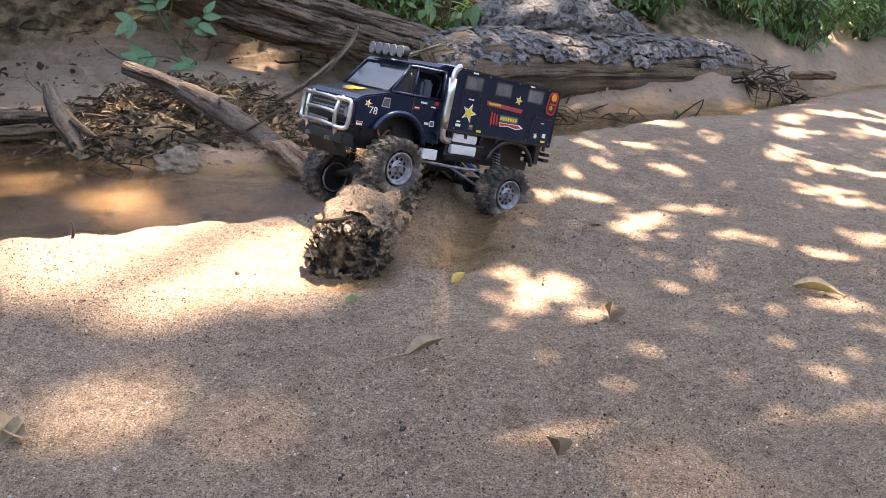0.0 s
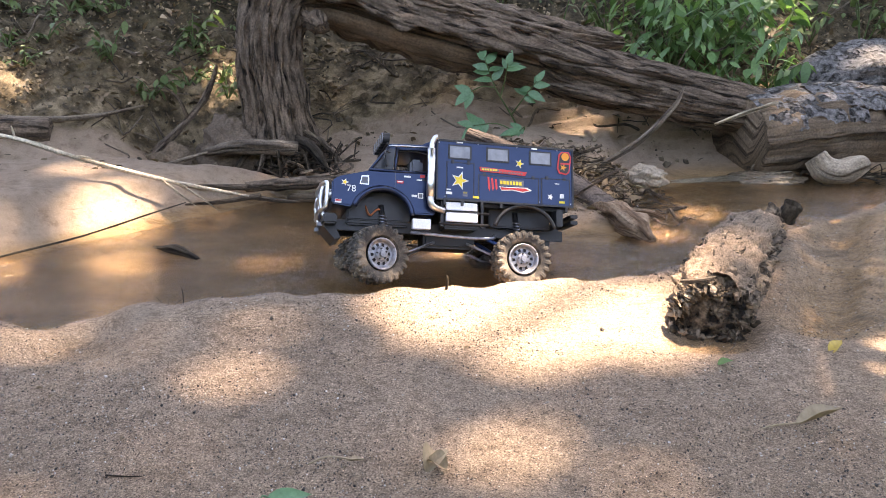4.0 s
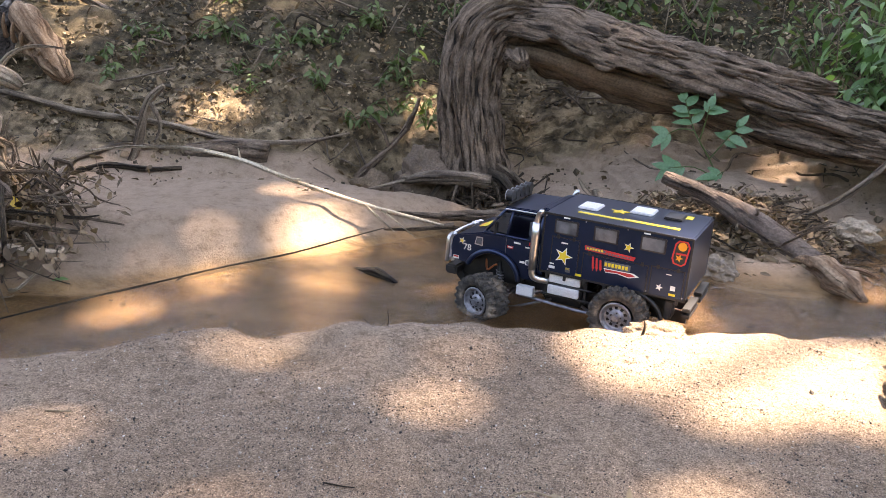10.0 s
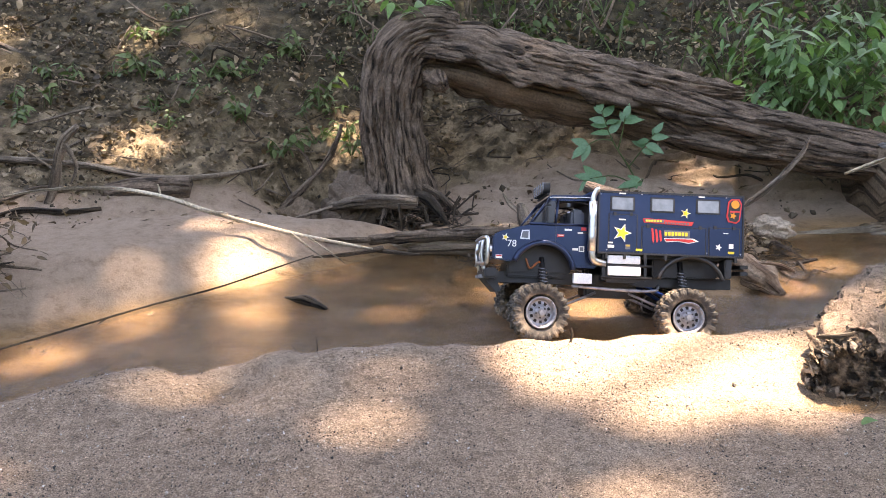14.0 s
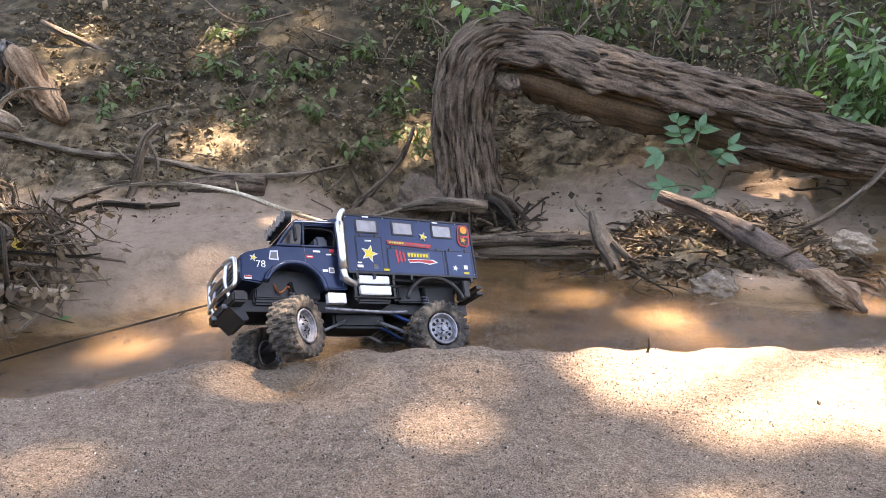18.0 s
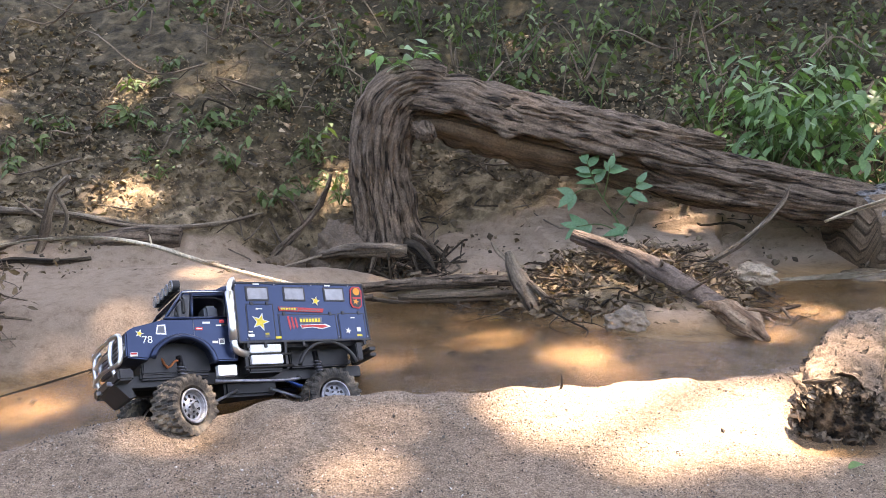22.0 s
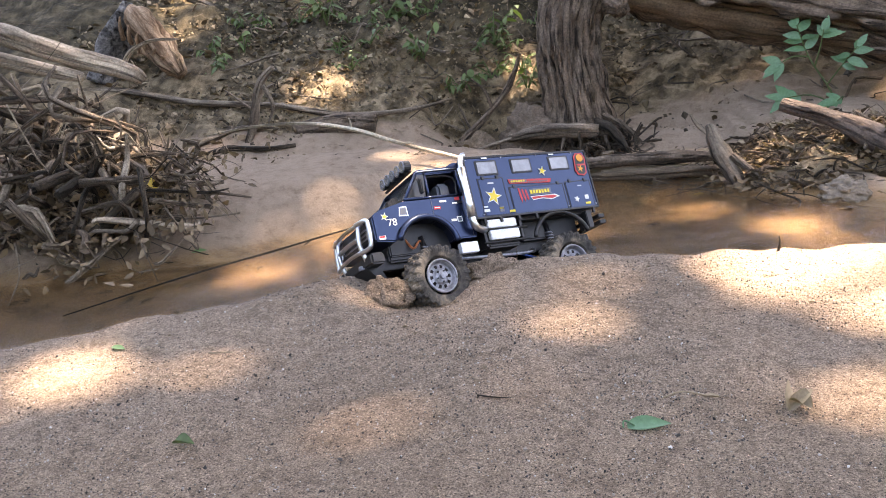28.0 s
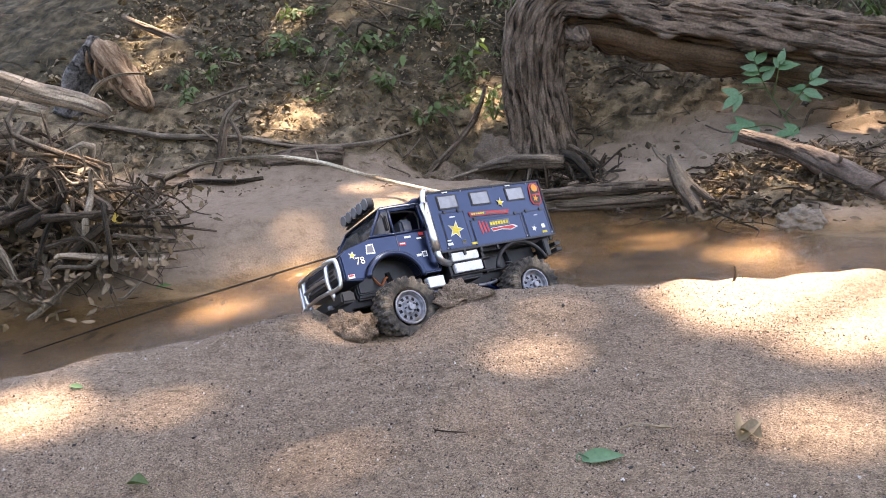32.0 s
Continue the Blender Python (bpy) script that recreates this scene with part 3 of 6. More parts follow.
def stub_log():
    """The short rotten log half buried at the water's edge, that the truck climbs over."""
    t = thing("rotten_log", "short wet rotten log crusted with sand, half buried", "log")
    axis = [(0.395, 1.505, 0.070), (0.415, 1.58, 0.070), (0.47, 1.72, 0.066), (0.545, 1.90, 0.060), (0.62, 2.06, 0.050), (0.67, 2.18, 0.030), (0.70, 2.30, 0.0)]
    girth = [0.060, 0.070, 0.072, 0.070, 0.066, 0.060, 0.045]
    body = rail(axis, girth, 120, 0.20, 0.030, 21.0, 18, True, 1.15, 0.05, 0.0, 0.014)
    piece("body", body, ROTTEN, t, "crumbling brown rotten wood")
    # the crust of sand on its back
    P = [Vector(p) for p in axis]
    verts, faces, n = [], [], 26
    for i in range(70):
        f = 0.30 + 4.6 * i / 69
        m = int(f)
        p, rad = P[m].lerp(P[m + 1], f - m), girth[m] + (girth[m + 1] - girth[m]) * (f - m)
        d = (P[m + 1] - P[m]).normalized()
        side = d.cross(Vector((0, 0, 1))).normalized()
        for k in range(n):
            a = -1.05 + 2.1 * k / (n - 1)
            o = side * math.sin(a) * 1.15 + side.cross(d) * math.cos(a)
            h = rad * (1.0 + 0.20 * lump(p.x + o.x * rad + 21, p.y + o.y * rad, p.z + o.z * rad, 0.030))
            h += 0.006 - 0.020 * max(0, abs(a) - 0.72) - 0.016 * max(0, lump(p.x * 1.0, p.y, a * 0.07, 0.05)) + 0.004 * lump(p.x + o.x, p.y + o.y, a, 0.012)
            verts.append(p + o * h)
    faces = [(i * n + k, i * n + k + 1, (i + 1) * n + k + 1, (i + 1) * n + k) for i in range(69) for k in range(n - 1)]
    piece("sand_crust", (verts, faces), SAND, t, "crust of damp sand on the log's back")
    r = random.Random(11)
    for i in range(230):
        a = r.uniform(0, 6.28)
        q = r.uniform(0.15, 1.0) ** 0.45
        rim = 1.0 if q > 0.72 else 0.0
        at = Vector((0.393 + math.cos(a) * 0.080 * q, 1.502 + 0.028 * (1 - rim) + r.uniform(-0.012, 0.012), 0.066 + math.sin(a) * 0.062 * q))
        k = r.uniform(0.004, 0.011)
        bm = bmesh.new()
        bmesh.ops.create_icosphere(bm, subdivisions=2, radius=k)
        flat = r.uniform(0.25, 0.6)
        for v in bm.verts:
            j = 1 + 0.9 * lump(v.co.x + i, v.co.y, v.co.z, k * 0.9)
            v.co = Vector((v.co.x * j, v.co.y * j * 1.3, v.co.z * j * flat))
        bm.transform(Matrix.Translation(at) @ Euler((r.gauss(0, 0.5), a + math.pi / 2 + r.gauss(0, 0.5), r.gauss(0, 0.6))).to_matrix().to_4x4())
        part("wood_flake", bm, (ROTTEN, ROTTEN, ROTTEN, DARK_TWIG, DARK_TWIG, CLOD)[r.randrange(6)] if rim else (DARK_TWIG, ROTTEN)[r.randrange(2)], t)
    piece("top_splinter", rail([(0.335, 1.525, 0.124), (0.37, 1.505, 0.134), (0.405, 1.53, 0.133)], [0.003, 0.006, 0.003], 8, 0.3, 0.02, 3, 5), TWIG, t, "pale split sliver on its end")
    piece("rootlet", rail([(0.44, 1.49, 0.03), (0.43, 1.46, 0.02), (0.40, 1.43, 0.016)], [0.0015, 0.0012, 0.0008], 5, 0.1, 0.02, 3, 4), TWIG, t)
    cup = rail([(0.79, 2.34, 0.025), (0.80, 2.335, 0.055), (0.808, 2.33, 0.078)], [0.022, 0.024, 0.026], 16, 0.5, 0.03, 4, 5, False)
    piece("broken_stub", cup, DARK_TWIG, t, "dark hollow stub of a branch")
    piece("broken_stub", rail([(0.755, 2.33, 0.02), (0.752, 2.335, 0.055), (0.745, 2.34, 0.08)], [0.026, 0.022, 0.006], 12, 0.5, 0.03, 5, 5), ROTTEN, t)


stub_log()


def limb(name, points, radii, mat, label, category="branch", sides=10, rough=0.18, twigs=(), group=""):
    t = thing(name, label, category, group)
    piece("stem", rail(points, radii, sides, rough, 0.05, points[0][0] * 7, 5), mat, t)
    for pts, rr in twigs:
        piece("twig", rail(pts, [rr, rr * 0.75, rr * 0.3][:len(pts)] if len(pts) <= 3 else [rr * (1 - 0.75 * i / (len(pts) - 1)) for i in range(len(pts))], 7, 0.15, 0.03, pts[0][1] * 5, 4), mat, t)
    return t


limb("log_peg", [(1.085, 2.98, 0.085), (1.12, 2.965, 0.045), (1.17, 2.955, 0.035), (1.225, 2.97, 0.055), (1.255, 2.99, 0.06)], [0.040, 0.046, 0.044, 0.042, 0.030], LIMB_BARK, "short pale bent driftwood stub lying in the shallows", "log", 22, 0.14)
limb("branch_log", [(-0.13, 2.66, 0.215), (0.02, 2.60, 0.17), (0.11, 2.545, 0.13), (0.24, 2.46, 0.065), (0.38, 2.37, 0.0)], [0.022, 0.026, 0.038, 0.041, 0.034], BRANCH, "thick grey branch slanting down into the water", "branch", 18, 0.2,
     twigs=[([(0.37, 2.38, 0.02), (0.40, 2.37, -0.01), (0.41, 2.35, -0.04)], 0.02)])
limb("leaning_root", [(-0.345, 2.62, 0.165), (-0.315, 2.58, 0.10), (-0.27, 2.53, 0.03), (-0.235, 2.49, -0.03)], [0.013, 0.03, 0.026, 0.018], TWIG, "grey broken root standing in the debris", "branch", 14, 0.35,
     twigs=[([(-0.27, 2.54, 0.08), (-0.2, 2.50, 0.03), (-0.14, 2.46, -0.03)], 0.014), ([(-0.33, 2.6, 0.13), (-0.38, 2.62, 0.17), (-0.4, 2.63, 0.2)], 0.009)])
limb("white_branch", [(-2.02, 2.28, 0.255), (-1.86, 2.31, 0.275), (-1.66, 2.34, 0.275), (-1.47, 2.35, 0.245), (-1.30, 2.37, 0.185), (-1.06, 2.40, 0.115), (-0.90, 2.43, 0.075), (-0.80, 2.44, 0.055)],
     [0.003, 0.005, 0.0065, 0.0075, 0.0075, 0.0065, 0.0055, 0.003], PALE_TWIG, "bleached bare branch lying across the sandbar", "branch", 10, 0.12,
     twigs=[([(-1.475, 2.35, 0.25), (-1.477, 2.35, 0.27), (-1.48, 2.35, 0.285)], 0.004), ([(-1.30, 2.37, 0.185), (-1.27, 2.36, 0.19), (-1.25, 2.36, 0.185)], 0.005),
            ([(-1.06, 2.40, 0.115), (-1.0, 2.36, 0.09), (-0.93, 2.33, 0.05)], 0.005), ([(-1.0, 2.4, 0.10), (-0.92, 2.37, 0.06), (-0.86, 2.34, 0.03)], 0.004)])
limb("driftwood_sliver", [(-0.86, 2.60, 0.045), (-0.66, 2.61, 0.06), (-0.45, 2.65, 0.06), (-0.33, 2.68, 0.055)], [0.016, 0.022, 0.021, 0.012], OLD_WOOD, "flat grey driftwood sliver along the waterline", "driftwood", 16, 0.3,
     twigs=[([(-0.85, 2.58, 0.05), (-0.95, 2.54, 0.06), (-1.02, 2.5, 0.07)], 0.012), ([(-0.8, 2.55, 0.03), (-0.9, 2.46, 0.03), (-1.0, 2.42, 0.03)], 0.01), ([(-0.82, 2.56, 0.02), (-0.72, 2.52, 0.02), (-0.66, 2.51, 0.02)], 0.009)])
limb("sunken_stick", [(-1.68, 1.22, 0.0), (-1.53, 1.47, 0.015), (-1.42, 1.70, 0.012), (-1.30, 1.94, 0.012), (-1.17, 2.10, 0.02), (-1.02, 2.26, 0.05), (-0.96, 2.33, 0.06)], [0.0015, 0.0025, 0.003, 0.0032, 0.003, 0.0025, 0.0015], DARK_TWIG, "long thin dark stick along the waterline", "stick", 8)
limb("sunken_wood", [(-0.96, 2.09, -0.01), (-0.87, 2.02, 0.012), (-0.80, 1.985, -0.004)], [0.006, 0.015, 0.008], DARK_TWIG, "small dark stick breaking the water surface", "stick", 10, 0.4)
limb("long_branch", [(-3.189, 2.514, 0.422), (-2.961, 2.573, 0.412), (-2.762, 2.671, 0.412), (-2.355, 2.649, 0.343), (-2.126, 2.658, 0.323), (-1.948, 2.667, 0.304), (-1.68, 2.685, 0.254), (-1.473, 2.814, 0.244), (-1.375, 3.033, 0.254)], [0.012, 0.012, 0.013, 0.013, 0.012, 0.011, 0.011, 0.009, 0.004], TWIG, "long grey brown branch along the foot of the bank", "branch", 12, 0.15)
limb("forked_root", [(-2.059, 2.5, 0.111), (-1.979, 2.5, 0.251), (-1.951, 2.5, 0.325), (-1.908, 2.5, 0.417), (-1.849, 2.5, 0.464)], [0.018, 0.017, 0.017, 0.015, 0.01], TWIG, "forked grey root standing on the sandbar", "branch", 14, 0.3,
     twigs=[([(-1.91, 2.50, 0.41), (-1.86, 2.48, 0.33), (-1.87, 2.45, 0.27)], 0.01), ([(-1.955, 2.5, 0.31), (-2.01, 2.48, 0.36), (-2.06, 2.47, 0.40)], 0.006)])
limb("creeping_root", [(-2.134, 2.262, 0.153), (-2.205, 2.412, 0.183), (-2.155, 2.461, 0.213), (-2.056, 2.541, 0.243), (-1.907, 2.56, 0.233)], [0.013, 0.017, 0.014, 0.009, 0.004], TWIG, "thick bent root creeping out of the heap over the sandbar", "root", 12, 0.25)
limb("creeping_root", [(-2.155, 2.382, 0.163), (-2.055, 2.431, 0.183), (-1.916, 2.451, 0.173), (-1.807, 2.51, 0.173)], [0.009, 0.012, 0.010, 0.007], DARK_TWIG, "dark root lying along the sandbar", "root", 12, 0.25)
limb("low_log", [(-1.86, 2.62, 0.20), (-1.72, 2.66, 0.215), (-1.56, 2.70, 0.21)], [0.04, 0.05, 0.04], OLD_WOOD, "short brown log embedded in the bank foot", "log", 18, 0.25)
limb("snag", [(-1.33, 2.92, 0.06), (-1.27, 2.97, 0.13), (-1.17, 3.04, 0.24), (-1.12, 3.06, 0.32), (-1.09, 3.07, 0.40)], [0.022, 0.015, 0.012, 0.013, 0.006], OLD_WOOD, "dark broken root snag beside the pool", "branch", 12, 0.4,
     twigs=[([(-1.3, 2.94, 0.08), (-1.4, 2.9, 0.09), (-1.5, 2.88, 0.10)], 0.012), ([(-1.2, 3.02, 0.2), (-1.22, 3.0, 0.28), (-1.27, 2.99, 0.33)], 0.008), ([(-1.33, 2.93, 0.06), (-1.27, 2.85, 0.02), (-1.2, 2.82, 0.0)], 0.02)])
limb("pool_log", [(-1.10, 2.90, 0.10), (-0.98, 2.88, 0.125), (-0.84, 2.89, 0.125), (-0.76, 2.91, 0.115)], [0.016, 0.027, 0.029, 0.024], TWIG, "smooth grey stub with a broken tip by the pool", "branch", 16, 0.22,
     twigs=[([(-1.08, 2.89, 0.11), (-1.17, 2.85, 0.085), (-1.24, 2.83, 0.07)], 0.008)])
limb("bent_stick", [(0.30, 2.72, 0.10), (0.45, 2.86, 0.16), (0.58, 2.98, 0.26), (0.62, 3.03, 0.32)], [0.008, 0.011, 0.009, 0.004], TWIG, "thin bent stick leaning on the bank", "stick", 8)
limb("short_stick", [(0.70, 2.86, 0.22), (0.80, 2.90, 0.25), (0.92, 2.93, 0.285)], [0.005, 0.008, 0.006], PALE_TWIG, "pale crooked twig under the bark log", "stick", 8)
limb("bank_stick", [(2.90, 3.66, 0.10), (3.05, 3.70, 0.10), (3.20, 3.73, 0.095)], [0.02, 0.025, 0.02], RED_WOOD, "reddish stick lying on the sand bank", "stick", 12, 0.25)
limb("dry_branch", [(-2.72, 1.92, 0.74), (-2.563, 2.0, 0.67), (-2.41, 2.1, 0.583), (-2.257, 2.2, 0.51), (-2.22, 2.24, 0.47)], [0.038, 0.036, 0.035, 0.032, 0.02], LIMB_BARK, "thick pale broken limb resting on the root heap", "branch", 18, 0.16,
     twigs=[([(-2.315, 2.25, 0.513), (-2.261, 2.25, 0.569), (-2.164, 2.25, 0.60), (-2.04, 2.25, 0.595)], 0.012)])
limb("dry_branch", [(-2.75, 1.88, 0.66), (-2.532, 1.95, 0.587), (-2.305, 2.05, 0.504)], [0.028, 0.026, 0.018], LIMB_BARK, "second pale limb resting on the root heap", "branch", 14, 0.16)
limb("bank_branch", [(-2.984, 3.3, 0.864), (-2.579, 3.3, 0.69), (-2.248, 3.3, 0.582)], [0.02, 0.018, 0.012], TWIG, "bare branch leaning down the littered bank", "branch", 12, 0.15,
     twigs=[([(-2.579, 3.3, 0.69), (-2.46, 3.34, 0.75), (-2.36, 3.36, 0.83)], 0.006)])


def split_stump():
    """The torn reddish wood and dark slab high on the bank above the root heap."""
    t = thing("split_stump", "torn reddish stump with a dark slab on the bank", "stump")
    piece("slab", rail([(-2.90, 2.76, 0.45), (-2.85, 2.78, 0.56), (-2.78, 2.8, 0.68), (-2.74, 2.82, 0.77)], [0.11, 0.10, 0.08, 0.03], 14, 0.25, 0.1, 2, 5, True, 0.45), DARK_BARK, t, "dark grey slab of wood")
    piece("torn_wood", rail([(-2.72, 2.8, 0.74), (-2.66, 2.78, 0.67), (-2.56, 2.77, 0.55), (-2.47, 2.75, 0.45)], [0.03, 0.07, 0.075, 0.03], 20, 0.4, 0.06, 4, 6, True, 0.8), RED_WOOD, t, "pale reddish torn wood")
    for k in range(7):
        x = -2.74 + 0.038 * k
        piece("splinter", rail([(x, 2.75, 0.62 - 0.02 * k), (x + 0.03, 2.71, 0.67 - 0.028 * k), (x + 0.05, 2.70, 0.71 - 0.036 * k)], [0.012, 0.009, 0.003], 7, 0.3, 0.03, k, 3), RED_WOOD, t)


split_stump()


# ---- heaps of roots and litter ----
def heap(name, label, centre, spread, count, length, thick, mats, seed, lift=0.0, flat=0.5):
    """A heap of crossing roots and sticks, each one its own piece."""
    r = random.Random(seed)
    t = thing(name, label, "debris")
    for i in range(count):
        x, y = (centre[n] + max(-1.7, min(1.7, r.gauss(0, 1))) * spread[n] for n in (0, 1))
        z = max(top(x, y), -0.02) + r.random() * lift * math.exp(-((x - centre[0]) / spread[0] / 1.5) ** 2 - ((y - centre[1]) / spread[1] / 1.6) ** 2)
        L, a = r.uniform(*length), r.uniform(0, 6.28)
        e = r.gauss(0, flat)
        d = Vector((math.cos(a) * math.cos(e), math.sin(a) * math.cos(e), math.sin(e)))
        w = Vector((r.gauss(0, 1), r.gauss(0, 1), r.gauss(0, 0.9))) * L * 0.2
        p = Vector((x, y, z + 0.01))
        pts = [p - d * L * 0.5, p - d * L * 0.15 + w, p + d * L * 0.2 - w * 0.4, p + d * L * 0.5 + w * 0.3]
        for q in pts:
            q.z = max(q.z, max(top(q.x, q.y), -0.03) - 0.004)
        k = thick[0] + (thick[1] - thick[0]) * r.random() ** 2.2
        piece("root" if name == "root_heap" else "stick", rail(pts, [k, k * 0.95, k * 0.8, k * 0.35], 6, 0.2, 0.03, i, 3), r.choice(mats), t)
    return t


heap("root_heap", "tangled heap of dead roots and washed-up sticks at the waterline", (-1.98, 1.72), (0.19, 0.13), 230, (0.06, 0.38), (0.0012, 0.013), (TWIG, OLD_WOOD, TWIG, DARK_TWIG, LIMB_BARK), 5, 0.32, 0.6)
heap("root_heap", "tangled heap of dead roots under pale broken limbs", (-2.42, 1.70), (0.25, 0.20), 220, (0.08, 0.45), (0.0012, 0.018), (TWIG, DARK_TWIG, OLD_WOOD, LIMB_BARK), 15, 0.46, 0.7)
heap("stick_litter", "dark washed-up sticks and bark on the mud spit", (0.0, 2.62), (0.30, 0.12), 300, (0.03, 0.20), (0.0012, 0.006), (DARK_TWIG, TWIG, OLD_WOOD, OLD_WOOD), 6, 0.025, 0.16)
heap("stick_litter", "drift sticks caught below the bark log", (1.45, 3.02), (0.32, 0.05), 60, (0.05, 0.18), (0.002, 0.006), (DARK_TWIG, TWIG), 8, 0.01, 0.06)
heap("stick_litter", "tangle of drift roots at the end of the bark log", (2.72, 3.55), (0.10, 0.09), 50, (0.08, 0.28), (0.002, 0.007), (DARK_TWIG, TWIG), 18, 0.06, 0.35)
heap("stick_litter", "dark rootlets hanging at the trunk's foot", (-0.78, 2.93), (0.12, 0.07), 90, (0.05, 0.2), (0.0025, 0.007), (DARK_TWIG, DARK_TWIG, TWIG), 9, 0.04, 0.7)
heap("stick_litter", "loose twigs scattered on the earth bank", (-1.7, 3.35), (0.6, 0.35), 110, (0.06, 0.3), (0.002, 0.006), (DARK_TWIG, TWIG, TWIG), 10, 0.01, 0.2)
heap("stick_litter", "loose twigs among the plants behind the trunk", (0.2, 3.75), (0.8, 0.3), 90, (0.08, 0.4), (0.002, 0.006), (DARK_TWIG, TWIG), 12, 0.02, 0.35)


def lumpy(name, label, category, at, size, mat, seed, rough=0.3):
    """A rounded lump half sunk at the waterline, uneven at two sizes."""
    bm = bmesh.new()
    bmesh.ops.create_icosphere(bm, subdivisions=5, radius=1)
    for v in bm.verts:
        k = 1 + rough * lump(v.co.x + seed, v.co.y, v.co.z, 0.9) + 0.12 * lump(v.co.x, v.co.y + seed, v.co.z, 0.18)
        v.co = Vector((v.co.x * size[0] * k, v.co.y * size[1] * k, v.co.z * size[2] * k))
    me = bpy.data.meshes.new(name)
    bm.to_mesh(me)
    bm.free()
    me.materials.append(mat)
    me.shade_smooth()
    ob = tagged(new(name, me), label, category)
    ob.location = at
    return ob


lumpy("mud_clod", "wet glistening clod of mud in the shallows", "mud", (0.035, 2.315, 0.012), (0.062, 0.05, 0.042), WET_MUD, 3.0, 0.45)
lumpy("mud_clod", "low wet mud lump under the slanting branch", "mud", (0.13, 2.37, 0.0), (0.10, 0.06, 0.035), WET_MUD, 9.0, 0.4)
lumpy("silt_ledge", "flat ledge of packed silt at the water's edge", "sand", (-0.60, 2.72, 0.012), (0.26, 0.10, 0.035), CLOD, 5.0, 0.25)
lumpy("stump_lump", "rounded muddy root mass beside the pool", "root", (-1.06, 3.0, 0.09), (0.10, 0.08, 0.11), OLD_WOOD, 7.0, 0.5)
lumpy("stump_lump", "sandy root mass at the pool's edge", "root", (-1.27, 2.95, 0.05), (0.09, 0.06, 0.06), WORN, 17.0, 0.5)
limb("bark_piece", [(0.24, 2.46, 0.035), (0.30, 2.38, 0.04), (0.36, 2.28, 0.022), (0.40, 2.20, 0.0)], [0.018, 0.040, 0.042, 0.014], RED_WOOD, "curled reddish-brown piece of bark on the wet sand", "bark", 16, 0.5,
     twigs=[([(0.33, 2.32, 0.05), (0.40, 2.30, 0.055), (0.45, 2.31, 0.035)], 0.012), ([(0.28, 2.36, 0.02), (0.30, 2.28, 0.0), (0.34, 2.2, -0.02)], 0.008)])
limb("straw_bundle", [(0.58, 2.93, 0.008), (0.72, 2.955, 0.014), (0.88, 2.975, 0.022), (1.02, 3.0, 0.03)], [0.002, 0.0028, 0.0028, 0.002], PALE_TWIG, "bundle of pale dry straws lying in the shallows", "straw", 6, 0.1,
     twigs=[([(0.60 + 0.01 * k, 2.93 + 0.008 * k, 0.006), (0.80, 2.96 + 0.006 * k, 0.012 + 0.002 * k), (0.98 + 0.02 * k, 2.985 + 0.012 * k, 0.026)], 0.0018) for k in range(-3, 4)])
lumpy("rock_slab", "flat grey wet rock at the edge of the shallows", "rock", (0.93, 3.0, 0.0), (0.14, 0.075, 0.028), WET_MUD, 12.0, 0.25)
lumpy("dry_husk", "pale crumpled dry husk on the wet bank", "husk", (0.47, 2.79, 0.045), (0.055, 0.03, 0.035), LIMB_BARK, 23.0, 0.7)
limb("water_twig", [(-0.20, 2.40, 0.03), (-0.13, 2.33, 0.012), (-0.08, 2.25, 0.01), (-0.085, 2.19, 0.004)], [0.003, 0.003, 0.0025, 0.001], DARK_TWIG, "forked dark twig trailing in the water", "twig", 6, 0.1,
     twigs=[([(-0.13, 2.33, 0.012), (-0.06, 2.30, 0.014), (-0.01, 2.25, 0.006)], 0.002), ([(-0.17, 2.37, 0.015), (-0.19, 2.28, 0.008), (-0.13, 2.22, 0.004)], 0.0018)])
limb("silt_plank", [(-0.72, 2.60, 0.012), (-0.55, 2.58, 0.02), (-0.36, 2.60, 0.024), (-0.24, 2.62, 0.016)], [0.012, 0.02, 0.018, 0.006], WORN, "flat sunken plank below the driftwood", "driftwood", 14, 0.3)


def scatter(name, label, mat, count, region, size, seed, tilt=0.5, dens=None, lift=0.004, bend=0.15):
    """Small leaves strewn over the ground, joined: nobody could count them."""
    r = random.Random(seed)
    out = []
    while len(out) < count:
        x, y = r.uniform(region[0], region[1]), r.uniform(region[2], region[3])
        if dens and r.random() > dens(x, y):
            continue
        L = r.uniform(*size)
        s = leaf_shape(L, L * r.uniform(0.35, 0.7), r.uniform(-bend, bend * 2), r.uniform(0, 0.6), 3, r.uniform(-0.4, 0.4))
        m = Matrix.Translation((x, y, top(x, y) + lift)) @ Euler((r.gauss(0, tilt), r.gauss(0, tilt), r.uniform(0, 6.28))).to_matrix().to_4x4()
        out.append(placed(s, m))
    ob = piece(name, joined(out), mat)
    return tagged(ob, label, "leaf litter", kind="stuff")


def cover_at(x, y):
    return float(height(x, y)[1])


def far_only(x, y):
    return cover_at(x, y) if y > float(np.interp(x, FAR_X, FAR_Y)) else 0.0


